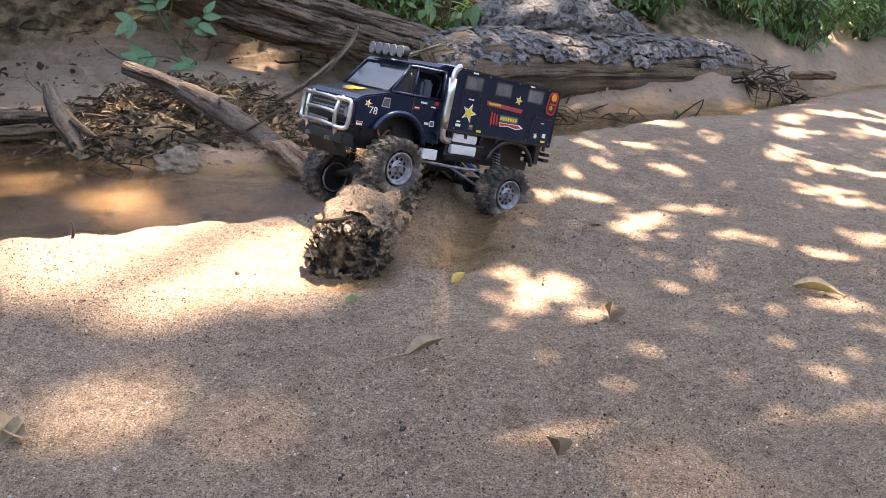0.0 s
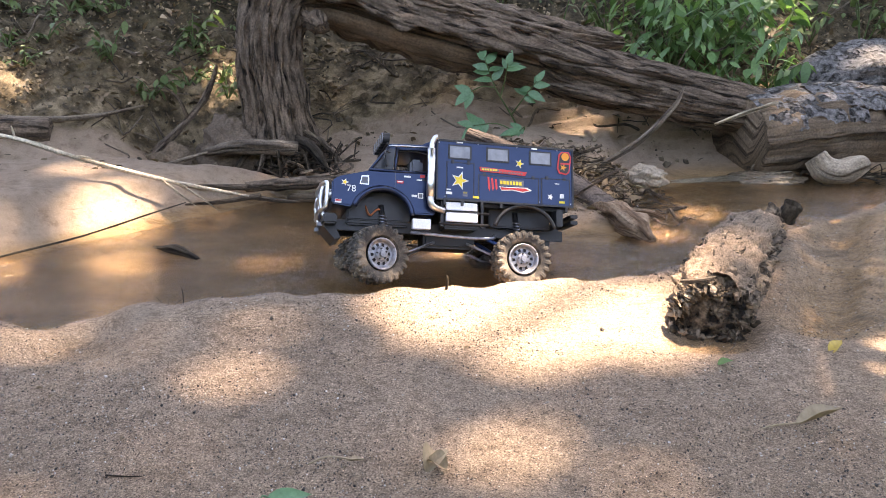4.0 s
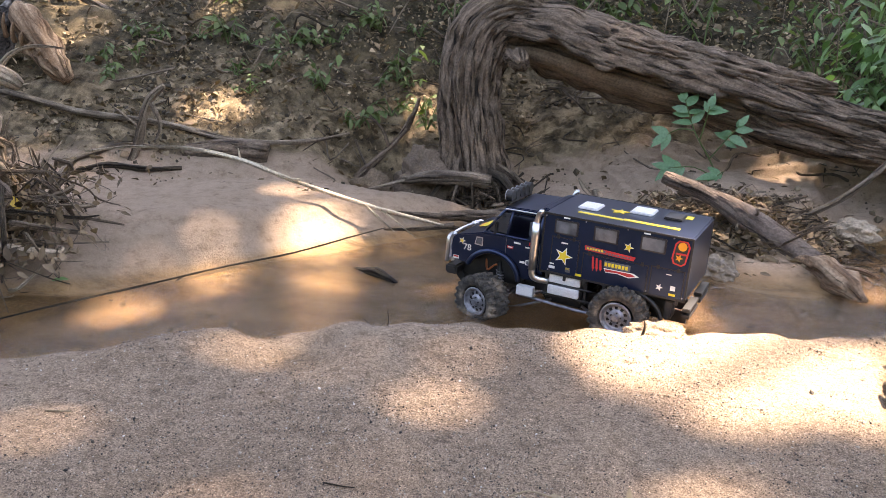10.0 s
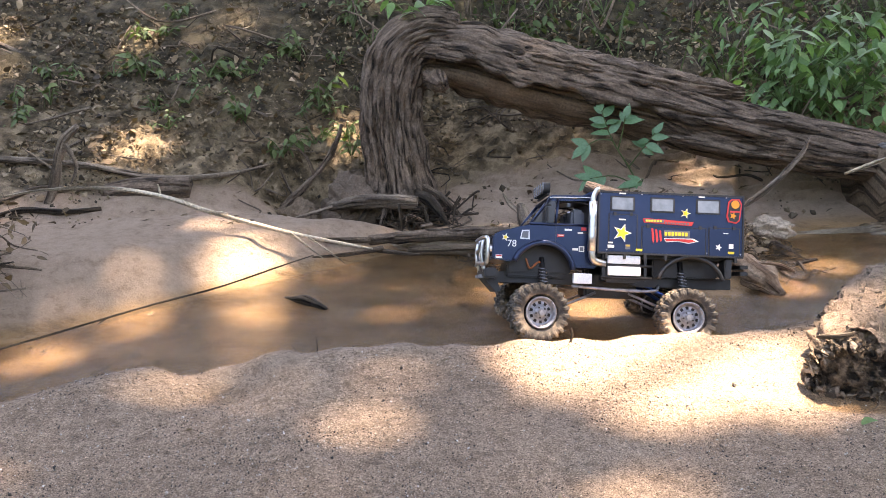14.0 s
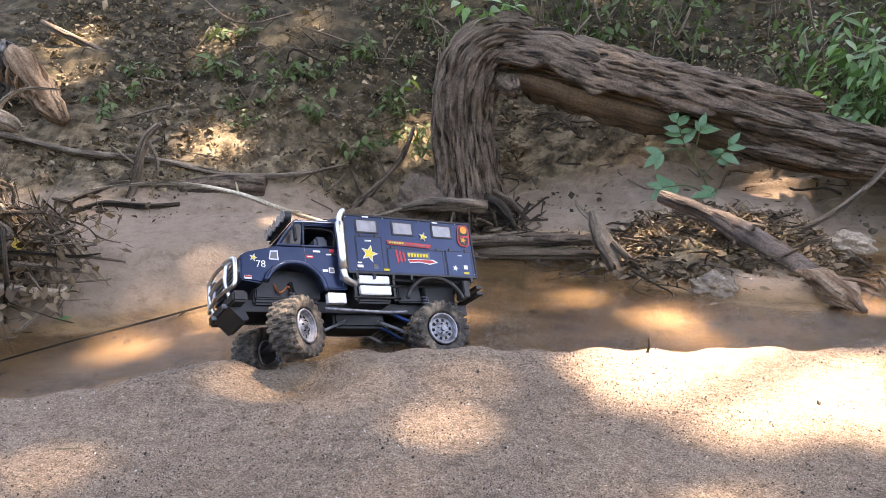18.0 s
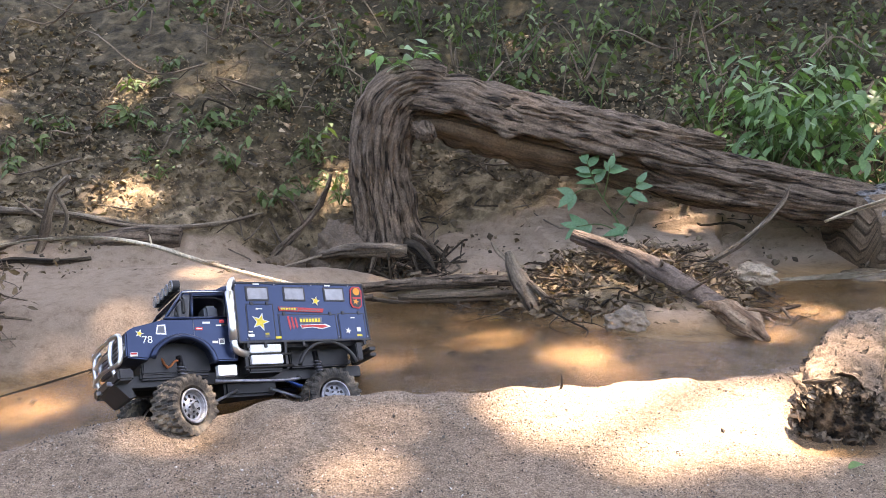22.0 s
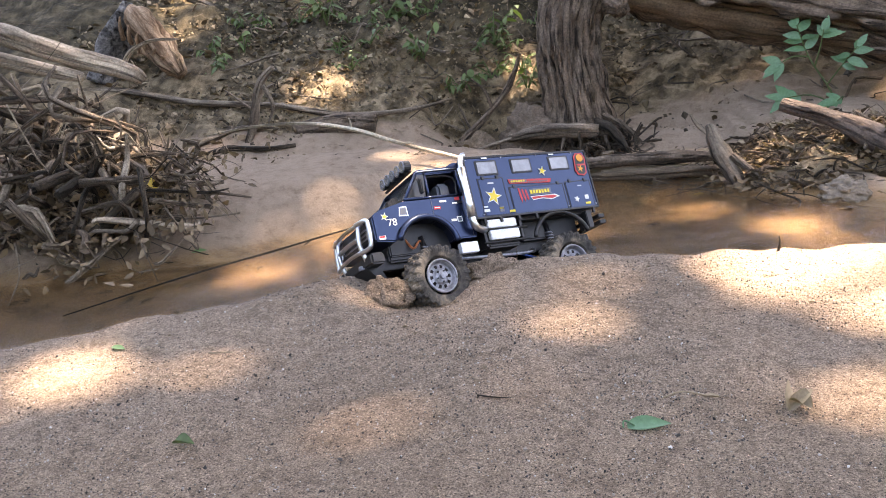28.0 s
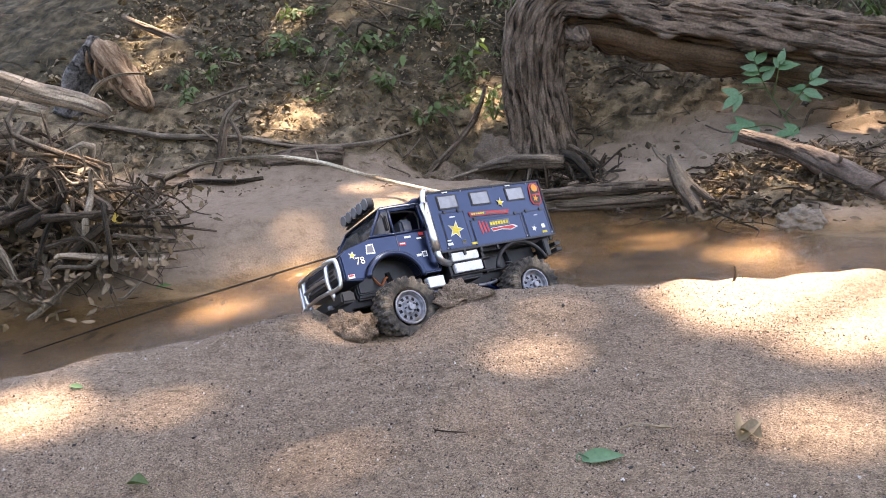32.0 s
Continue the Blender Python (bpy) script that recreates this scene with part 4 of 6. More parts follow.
scatter("leaf_litter", "brown dead leaves over the earth bank", DEAD, 9000, (-3.4, 2.2, 2.3, 5.2), (0.012, 0.05), 31, 0.45, far_only)
scatter("leaf_litter", "pale curled leaves over the earth bank", PALE_DEAD, 1300, (-3.2, 2.4, 2.3, 5.0), (0.012, 0.045), 32, 0.5, far_only)
scatter("bark_litter", "dark rotting leaf and bark crumbs on the mud spit", DEAD, 4200, (-0.7, 0.75, 2.25, 3.0), (0.008, 0.036), 33, 0.45, lambda x, y: (y > 2.2 + 0.02) * math.exp(-(((x - 0.02) / 0.36) ** 2 + ((y - 2.62) / 0.17) ** 2)), 0.008)
scatter("bark_litter", "pale dry leaf scraps on the mud spit", PALE_DEAD, 500, (-0.7, 0.75, 2.25, 3.0), (0.010, 0.04), 35, 0.4, lambda x, y: math.exp(-(((x - 0.02) / 0.40) ** 2 + ((y - 2.64) / 0.17) ** 2)), 0.010)
scatter("leaf_litter", "dead leaves caught in the root heap", DEAD, 2200, (-2.9, -1.55, 1.3, 2.3), (0.012, 0.042), 34, 0.8, lambda x, y: math.exp(-(((x + 2.05) / 0.35) ** 2 + ((y - 1.70) / 0.2) ** 2)), 0.10)

for seed, lift, count in ((36, 0.03, 150), (37, 0.09, 120), (38, 0.14, 80)):
    scatter("leaf_wad", "crumpled brown leaves packed among the roots", DEAD, count, (-2.8, -1.75, 1.55, 2.0), (0.02, 0.055), seed, 0.9, lambda x, y: math.exp(-(((x + 2.1) / 0.34) ** 2 + ((y - 1.70) / 0.16) ** 2)), lift, 0.3)
scatter("sunken_leaves", "brown leaves lying on the creek bed", DEAD, 70, (-1.95, -1.1, 1.25, 2.0), (0.02, 0.05), 39, 0.2, lambda x, y: float(np.interp(x, NEAR_X, NEAR_Y)) < y < float(np.interp(x, FAR_X, FAR_Y)), 0.008)
scatter("sunken_leaves", "dark leaves on the bed below the mud spit", DEAD, 60, (-0.6, 0.5, 1.9, 2.4), (0.015, 0.05), 40, 0.2, lambda x, y: float(np.interp(x, NEAR_X, NEAR_Y)) < y < float(np.interp(x, FAR_X, FAR_Y)), 0.008)


# ---- living plants ----
def sprig(name, label, base, stems, leaves, size, mat, seed, reach, droop=0.3, category="plant", width=0.42, stemmat=None):
    """A leafy plant: thin stems from one foot, each with leaves in turn along it."""
    r = random.Random(seed)
    t = thing(name, label, category, name + " on the bank")
    foot = Vector(base)
    for k in range(stems):
        a = r.uniform(0, 6.28)
        d = Vector((math.cos(a) * r.uniform(*reach[:2]), math.sin(a) * r.uniform(*reach[:2]) * 0.7, r.uniform(*reach[2:])))
        mid = foot + d * 0.5 + Vector((0, 0, d.z * 0.18))
        pts = [foot, mid, foot + d]
        piece("stem", rail(pts, [0.0035, 0.0025, 0.001], 5, 0, 0.1, 0, 4), stemmat or DULL_GREEN, t)
        out = []
        for i in range(leaves):
            f = 0.22 + 0.78 * (i + 0.6) / leaves
            p = foot.lerp(mid, f * 2) if f < 0.5 else mid.lerp(foot + d, f * 2 - 1)
            L = r.uniform(*size)
            yaw = a + (1 if i % 2 else -1) * r.uniform(0.5, 1.5)
            m = Matrix.Translation(p) @ Euler((r.gauss(0, 0.35), r.gauss(droop, 0.3), yaw)).to_matrix().to_4x4()
            out.append(placed(leaf_shape(L, L * width * r.uniform(0.8, 1.2), r.uniform(0.05, 0.4), 0.15, 4), m))
        piece("foliage", joined(out), mat, t)
    return t


def fan_plant():
    """The young shoot that hangs before the old trunk: leaves in fives on bent stalks."""
    t = thing("seedling", "blue-green seedling with leaflets in fans before the trunk", "plant")
    r = random.Random(3)
    stems = ([(0.055, 3.08, 0.13), (0.01, 3.06, 0.22), (-0.05, 3.05, 0.32), (-0.09, 3.04, 0.43)], [(0.01, 3.06, 0.22), (0.045, 3.05, 0.27), (0.10, 3.04, 0.345)], [(-0.03, 3.055, 0.285), (-0.015, 3.04, 0.35), (-0.005, 3.03, 0.41)],
             [(0.05, 3.08, 0.14), (-0.04, 3.04, 0.19), (-0.13, 3.02, 0.185)], [(0.05, 3.08, 0.14), (0.06, 3.03, 0.18), (0.04, 3.0, 0.17)], [(-0.05, 3.05, 0.32), (-0.10, 3.04, 0.325), (-0.15, 3.03, 0.30)])
    for s, pts in enumerate(stems):
        piece("stalk", rail(pts, [0.004, 0.003, 0.0025, 0.0015][-len(pts):], 6, 0, 0.1, 0, 4), DULL_GREEN, t)
        tip, before = Vector(pts[-1]), Vector(pts[-2])
        lean = math.atan2(tip.z - before.z, tip.x - before.x)
        for i in range((8, 8, 5, 6, 6, 4)[s]):
            h = before.lerp(tip, 1 - 0.14 * i * r.uniform(0.6, 1))
            yaw = lean + (i % 2 * 2 - 1) * (0.3 if i < 2 else r.uniform(0.6, 1.5))
            size = r.uniform(0.045, 0.075)
            m = Matrix.Translation(h) @ Euler((r.uniform(0.5, 1.3), r.gauss(0, 0.25), 0)).to_matrix().to_4x4() @ Euler((0, 0, yaw)).to_matrix().to_4x4()
            piece("leaflet", placed(leaf_shape(size, size * 0.5, 0.2, 0.2, 5), m), BLUE_GREEN, t)


fan_plant()

r0 = random.Random(77)
for i in range(15):
    x, y = r0.uniform(0.58, 1.15), r0.uniform(3.28, 3.75)
    sprig("bush", "bright green leafy bush over the bark log", (x, y, top(x, y) + 0.08), 5, 11, (0.045, 0.10), GREEN, 100 + i, (0.1, 0.36, 0.10, 0.46), 0.45, "bush", 0.40)
for i in range(84):
    x = r0.uniform(2.0, 4.6)
    y = float(np.interp(x, FAR_X, FAR_Y)) + (0.30 if x > 2.6 else 0.62) + abs(r0.gauss(0, 0.4))
    sprig("undergrowth", "tall sunlit green undergrowth over the sand bank", (x, y, top(x, y)), 8, 15, (0.035, 0.085), GREEN, 150 + i, (0.10, 0.42, 0.06, 0.60), 0.4, "bush", 0.24)
for i in range(34):
    x, y = r0.uniform(-2.6, 2.0), r0.uniform(3.75, 5.2)
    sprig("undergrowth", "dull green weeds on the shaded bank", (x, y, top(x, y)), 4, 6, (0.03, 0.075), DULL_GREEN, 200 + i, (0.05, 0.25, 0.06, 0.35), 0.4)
for i in range(26):
    x = r0.uniform(-0.9, 2.2)
    y = r0.uniform(3.7, 4.7) + 0.25 * max(0, -x)
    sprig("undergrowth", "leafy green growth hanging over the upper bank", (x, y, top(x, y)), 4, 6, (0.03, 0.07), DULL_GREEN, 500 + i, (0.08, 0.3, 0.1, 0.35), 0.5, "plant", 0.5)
for i, (x, y) in enumerate(((-1.36, 3.10), (-1.52, 3.12), (-1.12, 3.25), (-1.3, 3.4), (-1.75, 3.3), (-1.0, 3.5), (-2.0, 3.2), (-1.45, 3.6))):
    sprig("weed", "small green weed growing in the sand bank", (x, y, top(x, y)), 5, 5, (0.035, 0.075), DULL_GREEN, 300 + i, (0.04, 0.12, 0.03, 0.16), 0.3)
for i in range(34):
    x = r0.uniform(-2.5, -0.95)
    y = float(np.interp(x, FOOT_X, FOOT_Y)) + r0.uniform(0.35, 1.3)
    sprig("weed", "low dull green weed among the leaf litter", (x, y, top(x, y)), 4, 5, (0.02, 0.05), DULL_GREEN, 400 + i, (0.03, 0.10, 0.02, 0.09), 0.3)
sprig("weed", "green shoot on top of the trunk", (-0.80, 3.22, 0.74), 6, 6, (0.06, 0.1), GREEN, 331, (0.06, 0.18, 0.05, 0.16), 0.2)


def far_woods():
    """Dark leaf mass higher up the bank that closes the view."""
    r = random.Random(55)
    out = []
    for i in range(5200):
        low = i % 5 == 0
        x = r.uniform(-2.6, 2.4) if low else r.uniform(-7, 9)
        y = r.uniform(3.95, 5.0) if low else r.uniform(5.2, 8.5)
        z = top(x, y) + abs(r.gauss(0, 0.06 if low else 0.45)) + 0.02
        L = r.uniform(0.03, 0.07) if low else r.uniform(0.07, 0.2)
        m = Matrix.Translation((x, y, z)) @ Euler((r.gauss(0, 0.6), r.gauss(0.3, 0.5), r.uniform(0, 6.28))).to_matrix().to_4x4()
        out.append(placed(leaf_shape(L, L * 0.5, 0.2, 0.2, 3), m))
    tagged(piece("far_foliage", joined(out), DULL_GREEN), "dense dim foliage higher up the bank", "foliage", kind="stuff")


far_woods()


def unseen_leaf_belt():
    """An unseen belt of leaves behind the camera and at both ends of the creek, added to block low sky light."""
    g = np.random.default_rng(67)
    m = 9000
    a = g.uniform(-3.5, 0.36, m)
    d = g.uniform(9.5, 13.0, m)
    mid = np.stack([d * np.cos(a) * 1.15, 1.0 + d * np.sin(a), 0.1 + 4.0 * g.random(m) ** 0.9], 1)
    ax, ay = g.normal(size=(m, 3)), g.normal(size=(m, 3))
    ax /= np.linalg.norm(ax, axis=1)[:, None]
    ay -= ax * (ax * ay).sum(1)[:, None]
    ay /= np.linalg.norm(ay, axis=1)[:, None]
    size = g.uniform(0.35, 0.8, m)[:, None]
    verts = np.stack([mid + (ax * p + ay * q) * size for p, q in ((-0.5, 0), (-0.15, -0.3), (0.25, -0.22), (0.5, 0), (0.25, 0.22), (-0.15, 0.3))], 1)
    faces = (np.array([(0, 1, 2, 3), (0, 3, 4, 5)])[None] + 6 * np.arange(m)[:, None, None]).reshape(-1, 4)
    tagged(piece("far_foliage", (verts.reshape(-1, 3), faces.tolist()), DULL_GREEN, smooth=False), "unseen belt of leaves added to block low sky light", "foliage", kind="stuff")


unseen_leaf_belt()

for i in range(48):
    a = [r0.uniform(-2.4, 1.8), r0.uniform(3.5, 4.5)]
    p = Vector((a[0], a[1], top(*a) + r0.uniform(0.1, 0.5)))
    d = Vector((r0.uniform(-0.6, 0.6), r0.uniform(-0.3, 0.1), r0.uniform(-0.3, 0.3)))
    limb("vine", [tuple(p), tuple(p + d * 0.5 + Vector((0, 0, -0.12))), tuple(p + d), tuple(p + d * 1.3 + Vector((0, 0, -0.25)))], [0.005, 0.005, 0.004, 0.002], TWIG, "thin bare vine hanging over the bank", "vine", 6, 0.1)


# ---- trees over the creek: the crown that dapples the light ----
# openings in the high crown and in the low bough: where their light falls on the ground, and how wide they are
HIGH_GAPS = [(-0.10, 1.60, 0.16), (0.0, 1.56, 0.20), (0.08, 1.62, 0.22), (0.16, 1.57, 0.19), (0.02, 1.48, 0.17), (-0.53, 1.24, 0.020), (-0.45, 1.245, 0.012), (-0.74, 1.20, 0.006),
             (-1.24, 0.86, 0.038), (-1.34, 0.90, 0.028), (-1.06, 0.92, 0.018), (-0.46, 0.96, 0.0), (-0.06, 1.21, 0.006), (-0.12, 1.03, 0.0), (0.06, 1.07, 0.018), (-0.02, 1.02, 0.01),
             (-1.19, 1.33, 0.02), (1.14, 0.94, 0.02), (0.74, 1.08, 0.015),
             (-1.16, 2.26, 0.11), (-1.12, 2.20, 0.09), (-1.40, 2.42, 0.03), (-1.36, 1.97, 0.03), (-1.28, 1.88, 0.04), (-1.39, 1.62, 0.035), (-1.0, 2.02, 0.035), (-0.60, 2.06, 0.02), (-0.02, 2.0, 0.03), (0.22, 2.12, 0.015),
             (-1.98, 2.72, 0.07), (-1.88, 2.76, 0.05), (-1.27, 3.28, 0.065), (-3.05, 3.15, 0.09), (-2.92, 2.92, 0.06), (0.21, 3.30, 0.035), (-2.35, 3.3, 0.05), (-1.95, 3.5, 0.03), (-2.0, 1.72, 0.05), (-2.35, 1.8, 0.04),
             (-0.32, 2.28, 0.05), (-0.08, 2.16, 0.045), (-0.25, 2.72, 0.04), (0.45, 2.40, 0.04), (0.02, 2.55, 0.05), (0.10, 2.62, 0.045), (0.25, 2.52, 0.035), (-0.15, 2.60, 0.04), (0.62, 2.60, 0.04), (0.46, 1.66, 0.020), (0.52, 1.78, 0.028),
             (1.30, 3.26, 0.06), (1.62, 3.40, 0.05), (1.15, 3.8, 0.10), (1.9, 4.0, 0.14), (2.7, 4.4, 0.25), (3.6, 4.8, 0.4), (1.0, 3.5, 0.07), (2.35, 3.66, 0.04)]
LOW_GAPS = [(1.12, 1.73, 0.09), (1.20, 1.80, 0.05), (1.34, 1.85, 0.07), (1.36, 1.63, 0.075), (0.72, 1.42, 0.075), (0.80, 1.39, 0.06), (0.68, 1.30, 0.045), (0.80, 1.26, 0.04), (1.33, 1.26, 0.07), (1.10, 1.95, 0.05), (1.24, 2.21, 0.055), (1.44, 2.18, 0.06),
            (1.58, 2.04, 0.05), (1.97, 2.38, 0.09), (1.85, 1.99, 0.09), (1.86, 1.89, 0.07), (2.16, 2.18, 0.11), (2.0, 2.24, 0.08), (1.80, 2.57, 0.09), (2.22, 2.67, 0.13), (2.58, 2.69, 0.16), (2.66, 3.0, 0.16), (1.73, 2.76, 0.10), (1.28, 2.42, 0.05),
            (1.10, 2.12, 0.04), (0.95, 1.93, 0.035), (1.68, 1.60, 0.06), (1.50, 1.53, 0.05), (1.46, 2.45, 0.06), (1.6, 2.3, 0.04), (2.45, 2.4, 0.10), (2.9, 2.9, 0.2), (2.4, 2.9, 0.12), (1.0, 2.45, 0.03), (1.2, 2.65, 0.05)]


def canopy():
    t = thing("tree", "tall broad-leaved tree whose crown shades the creek", "tree")
    way = sun_way()
    high, low = 17.0, 5.0
    piece("trunk", rail([(7.0, 9.0, 1.5), (7.0, 8.9, 6.0), (6.7, 8.5, 11.0), (6.1, 7.9, 16.2)], [0.34, 0.28, 0.21, 0.1], 16, 0.1, 0.2, 0, 6), TWIG, t)
    for k in range(12):
        a = k * 0.524
        e = (4.4 + 5.5 * math.cos(a), 6.1 + 5.0 * math.sin(a), 16.8 + 0.3 * math.sin(3 * a))
        piece("limb", rail([(6.6, 8.4, 12.0 + 0.3 * k), ((6.4 + e[0]) / 2, (8.2 + e[1]) / 2, 16.0), e], [0.08, 0.035, 0.008], 8, 0.1, 0.2, k, 5), TWIG, t)
    for k in range(4):
        piece("low_bough", rail([(7.0, 8.9, 5.0 + 0.2 * k), (5.6 - 0.3 * k, 6.6 + 0.3 * k, 5.6), (3.8 - 0.3 * k, 4.4 + 0.3 * k, 5.2), (2.6 + 0.4 * k, 3.1 + 0.1 * k, 5.0)], [0.06, 0.045, 0.022, 0.006], 8, 0.1, 0.2, k + 20, 5), TWIG, t)
    g = np.random.default_rng(91)

    def crown(name, level, deep, count, area, leaf, open_at, label):
        """A layer of leaves over the stretch of ground that it shades; none where open_at() says that light falls through."""
        x, y = g.uniform(area[0], area[1], count), g.uniform(area[2], area[3], count)
        size = g.uniform(*leaf, count)
        keep = ~open_at(x, y, size)
        x, y, size = x[keep], y[keep], size[keep]
        m = len(x)
        z = level + g.uniform(-deep, deep, m)
        mid = np.stack([x + way.x / way.z * z, y + way.y / way.z * z, z], 1)
        yaw, tip, bank = g.uniform(0, 6.283, m), g.normal(0, 0.45, m), g.normal(0, 0.45, m)
        ax = np.stack([np.cos(yaw) * np.cos(tip), np.sin(yaw) * np.cos(tip), np.sin(tip)], 1)
        ay = np.stack([-np.sin(yaw) * np.cos(bank), np.cos(yaw) * np.cos(bank), np.sin(bank)], 1)
        shape = ((-0.5, 0), (-0.15, -0.33), (0.25, -0.24), (0.5, 0), (0.25, 0.24), (-0.15, 0.33))
        verts = np.stack([mid + (ax * a + ay * b) * size[:, None] for a, b in shape], 1)
        faces = (np.array([(0, 1, 2, 3), (0, 3, 4, 5)])[None] + 6 * np.arange(m)[:, None, None]).reshape(-1, 4)
        piece(name, (verts.reshape(-1, 3), faces.tolist()), CANOPY, t, label, smooth=False)

    def inside(gaps, x, y, size, ragged):
        hit = np.zeros(len(x), bool)
        for k, (gx, gy, rad) in enumerate(gaps):
            turn = np.arctan2(y - gy, x - gx)
            edge = rad * (1 + ragged * (0.6 * np.sin(2 * turn + k) + 0.5 * np.sin(5 * turn + 2 * k) + 0.4 * np.sin(9 * turn + 3 * k))) + size * 0.25
            hit |= np.hypot(x - gx, y - gy) < edge
        return hit

    def bough(x, y):
        return (x > 0.60 + 0.25 * (y - 1.4)) & (x < 3.1) & (y > 0.95) & (y < 3.15)

    crown("crown", high, 0.5, 42000, (-5.2, 4.6, -1.8, 5.8), (0.10, 0.22), lambda x, y, s: bough(x, y) | inside(HIGH_GAPS, x, y, s, 0.15), "dense crown of green leaves with small gaps")
    crown("crown_edge", high, 0.7, 30000, (-11, 11, -8, 12), (0.30, 0.55), lambda x, y, s: (x > -5.0) & (x < 4.4) & (y > -1.6) & (y < 5.6), "outer spread of the crown")
    crown("bough_leaves", low, 0.25, 24000, (0.5, 3.2, 0.85, 3.25), (0.035, 0.085), lambda x, y, s: ~bough(x, y) | inside([(a, b, r * 0.62) for a, b, r in LOW_GAPS], x, y, s, 0.75), "leafy low bough over the sandbar")


canopy()


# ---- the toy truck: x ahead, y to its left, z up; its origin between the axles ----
# Black body: the sky's blue reflection is put into base colour and both tints.
PAINT = plain("satin black truck body tinted for sky sheen", (0.0062, 0.0092, 0.022), 0.30, spec=0.7, vary=0.3, scale=40)
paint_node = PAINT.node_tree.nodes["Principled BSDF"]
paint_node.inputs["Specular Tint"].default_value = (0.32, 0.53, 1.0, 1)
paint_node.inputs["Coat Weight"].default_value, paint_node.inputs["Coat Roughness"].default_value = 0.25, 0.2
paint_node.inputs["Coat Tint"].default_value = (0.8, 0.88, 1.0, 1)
BLACK = plain("black plastic", (0.016, 0.016, 0.017), 0.5, vary=0.3)
RUBBER, un, ul, ub = material("muddy rubber", 0.85, 0, 0.3)
um = noise_tex(un, ul, coords(un, ul), 26, 8, 0.7)
ul.new(ramp(un, ul, um, [(0.36, (0.025, 0.024, 0.023)), (0.50, (0.075, 0.066, 0.056)), (0.66, (0.27, 0.21, 0.15))]), ub.inputs["Base Color"])
bump(un, ul, ub, um, 0.6, 0.003)
CHROME = plain("brushed silver metal", (0.62, 0.63, 0.65), 0.28, 1.0, vary=0.1)
STEEL = plain("grey steel rim", (0.30, 0.31, 0.34), 0.42, 0.6, vary=0.35, scale=90)
ALLOY = plain("pale alloy tread plate", (0.70, 0.71, 0.72), 0.45, 0.3, vary=0.12, scale=300, relief=0.001)
BLUE = plain("blue anodised link", (0.03, 0.08, 0.25), 0.35, 0.8)
WHITE = plain("white sticker", (0.75, 0.75, 0.72), 0.5, vary=0.06)
GOLD = plain("yellow sticker", (0.75, 0.55, 0.04), 0.5, vary=0.06)
RED = plain("red sticker", (0.55, 0.03, 0.03), 0.5, vary=0.08)
ORANGE = plain("orange sticker", (0.75, 0.28, 0.02), 0.5, vary=0.08)
GREY = plain("dark grey sticker", (0.10, 0.11, 0.13), 0.45, vary=0.1)
COPPER = plain("rusty orange wiring", (0.35, 0.10, 0.03), 0.6, vary=0.2)
LENS = plain("lamp lens", (0.55, 0.56, 0.58), 0.12, 0.7, vary=0.05)
PANE, pn, pl, pb = material("smoked window", 0.05, 0, 0.25)
pb.inputs["Base Color"].default_value = (0.05, 0.055, 0.06, 1)
pb.inputs["Transmission Weight"].default_value = 0.25
POST, qn, ql, qb = material("grey window", 0.12, 0, 0.8)
ql.new(ramp(qn, ql, noise_tex(qn, ql, coords(qn, ql), 25), [(0.3, (0.05, 0.055, 0.06)), (0.7, (0.13, 0.14, 0.15))]), qb.inputs["Base Color"])
qb.inputs["Coat Weight"].default_value = 1.0


def box(x0, x1, y0, y1, z0, z1, bevel=0.0):
    bm = bmesh.new()
    bmesh.ops.create_cube(bm, size=1)
    for v in bm.verts:
        v.co = Vector(((x0 + x1) / 2 + v.co.x * (x1 - x0), (y0 + y1) / 2 + v.co.y * (y1 - y0), (z0 + z1) / 2 + v.co.z * (z1 - z0)))
    if bevel:
        bmesh.ops.bevel(bm, geom=bm.edges[:], offset=bevel, segments=2, affect="EDGES")
    return bm


def slab(points, y0, y1, bevel=0.0):
    """A flat shape in x and z, drawn out from y0 to y1."""
    bm = bmesh.new()
    a = [bm.verts.new((x, y0, z)) for x, z in points]
    b = [bm.verts.new((x, y1, z)) for x, z in points]
    bm.faces.new(a)
    bm.faces.new(list(reversed(b)))
    n = len(points)
    for i in range(n):
        bm.faces.new((a[i], b[i], b[(i + 1) % n], a[(i + 1) % n]))
    bmesh.ops.recalc_face_normals(bm, faces=bm.faces[:])
    if bevel:
        bmesh.ops.bevel(bm, geom=bm.edges[:], offset=bevel, segments=2, affect="EDGES")
    return bm


def drum(x, y, z, radius, depth, axis="y", sides=24, inner=0.0):
    bm = bmesh.new()
    bmesh.ops.create_cone(bm, cap_ends=True, segments=sides, radius1=radius, radius2=radius, depth=depth)
    turn = {"y": (90, 0, 0), "x": (0, 90, 0), "z": (0, 0, 0)}[axis]
    bm.transform(pose(x, y, z, *turn))
    return bm


def bar(points, radius, sides=10, steps=4):
    return rail(points, [radius] * len(points), sides, 0, 0.1, 0, steps)


def star(x, z, y0, y1, radius, turn=0.3):
    pts = []
    for i in range(10):
        a = math.pi / 2 + turn + i * math.pi / 5
        rr = radius if i % 2 == 0 else radius * 0.42
        pts.append((x + rr * math.cos(a), z + rr * math.sin(a)))
    return slab(pts, y0, y1)


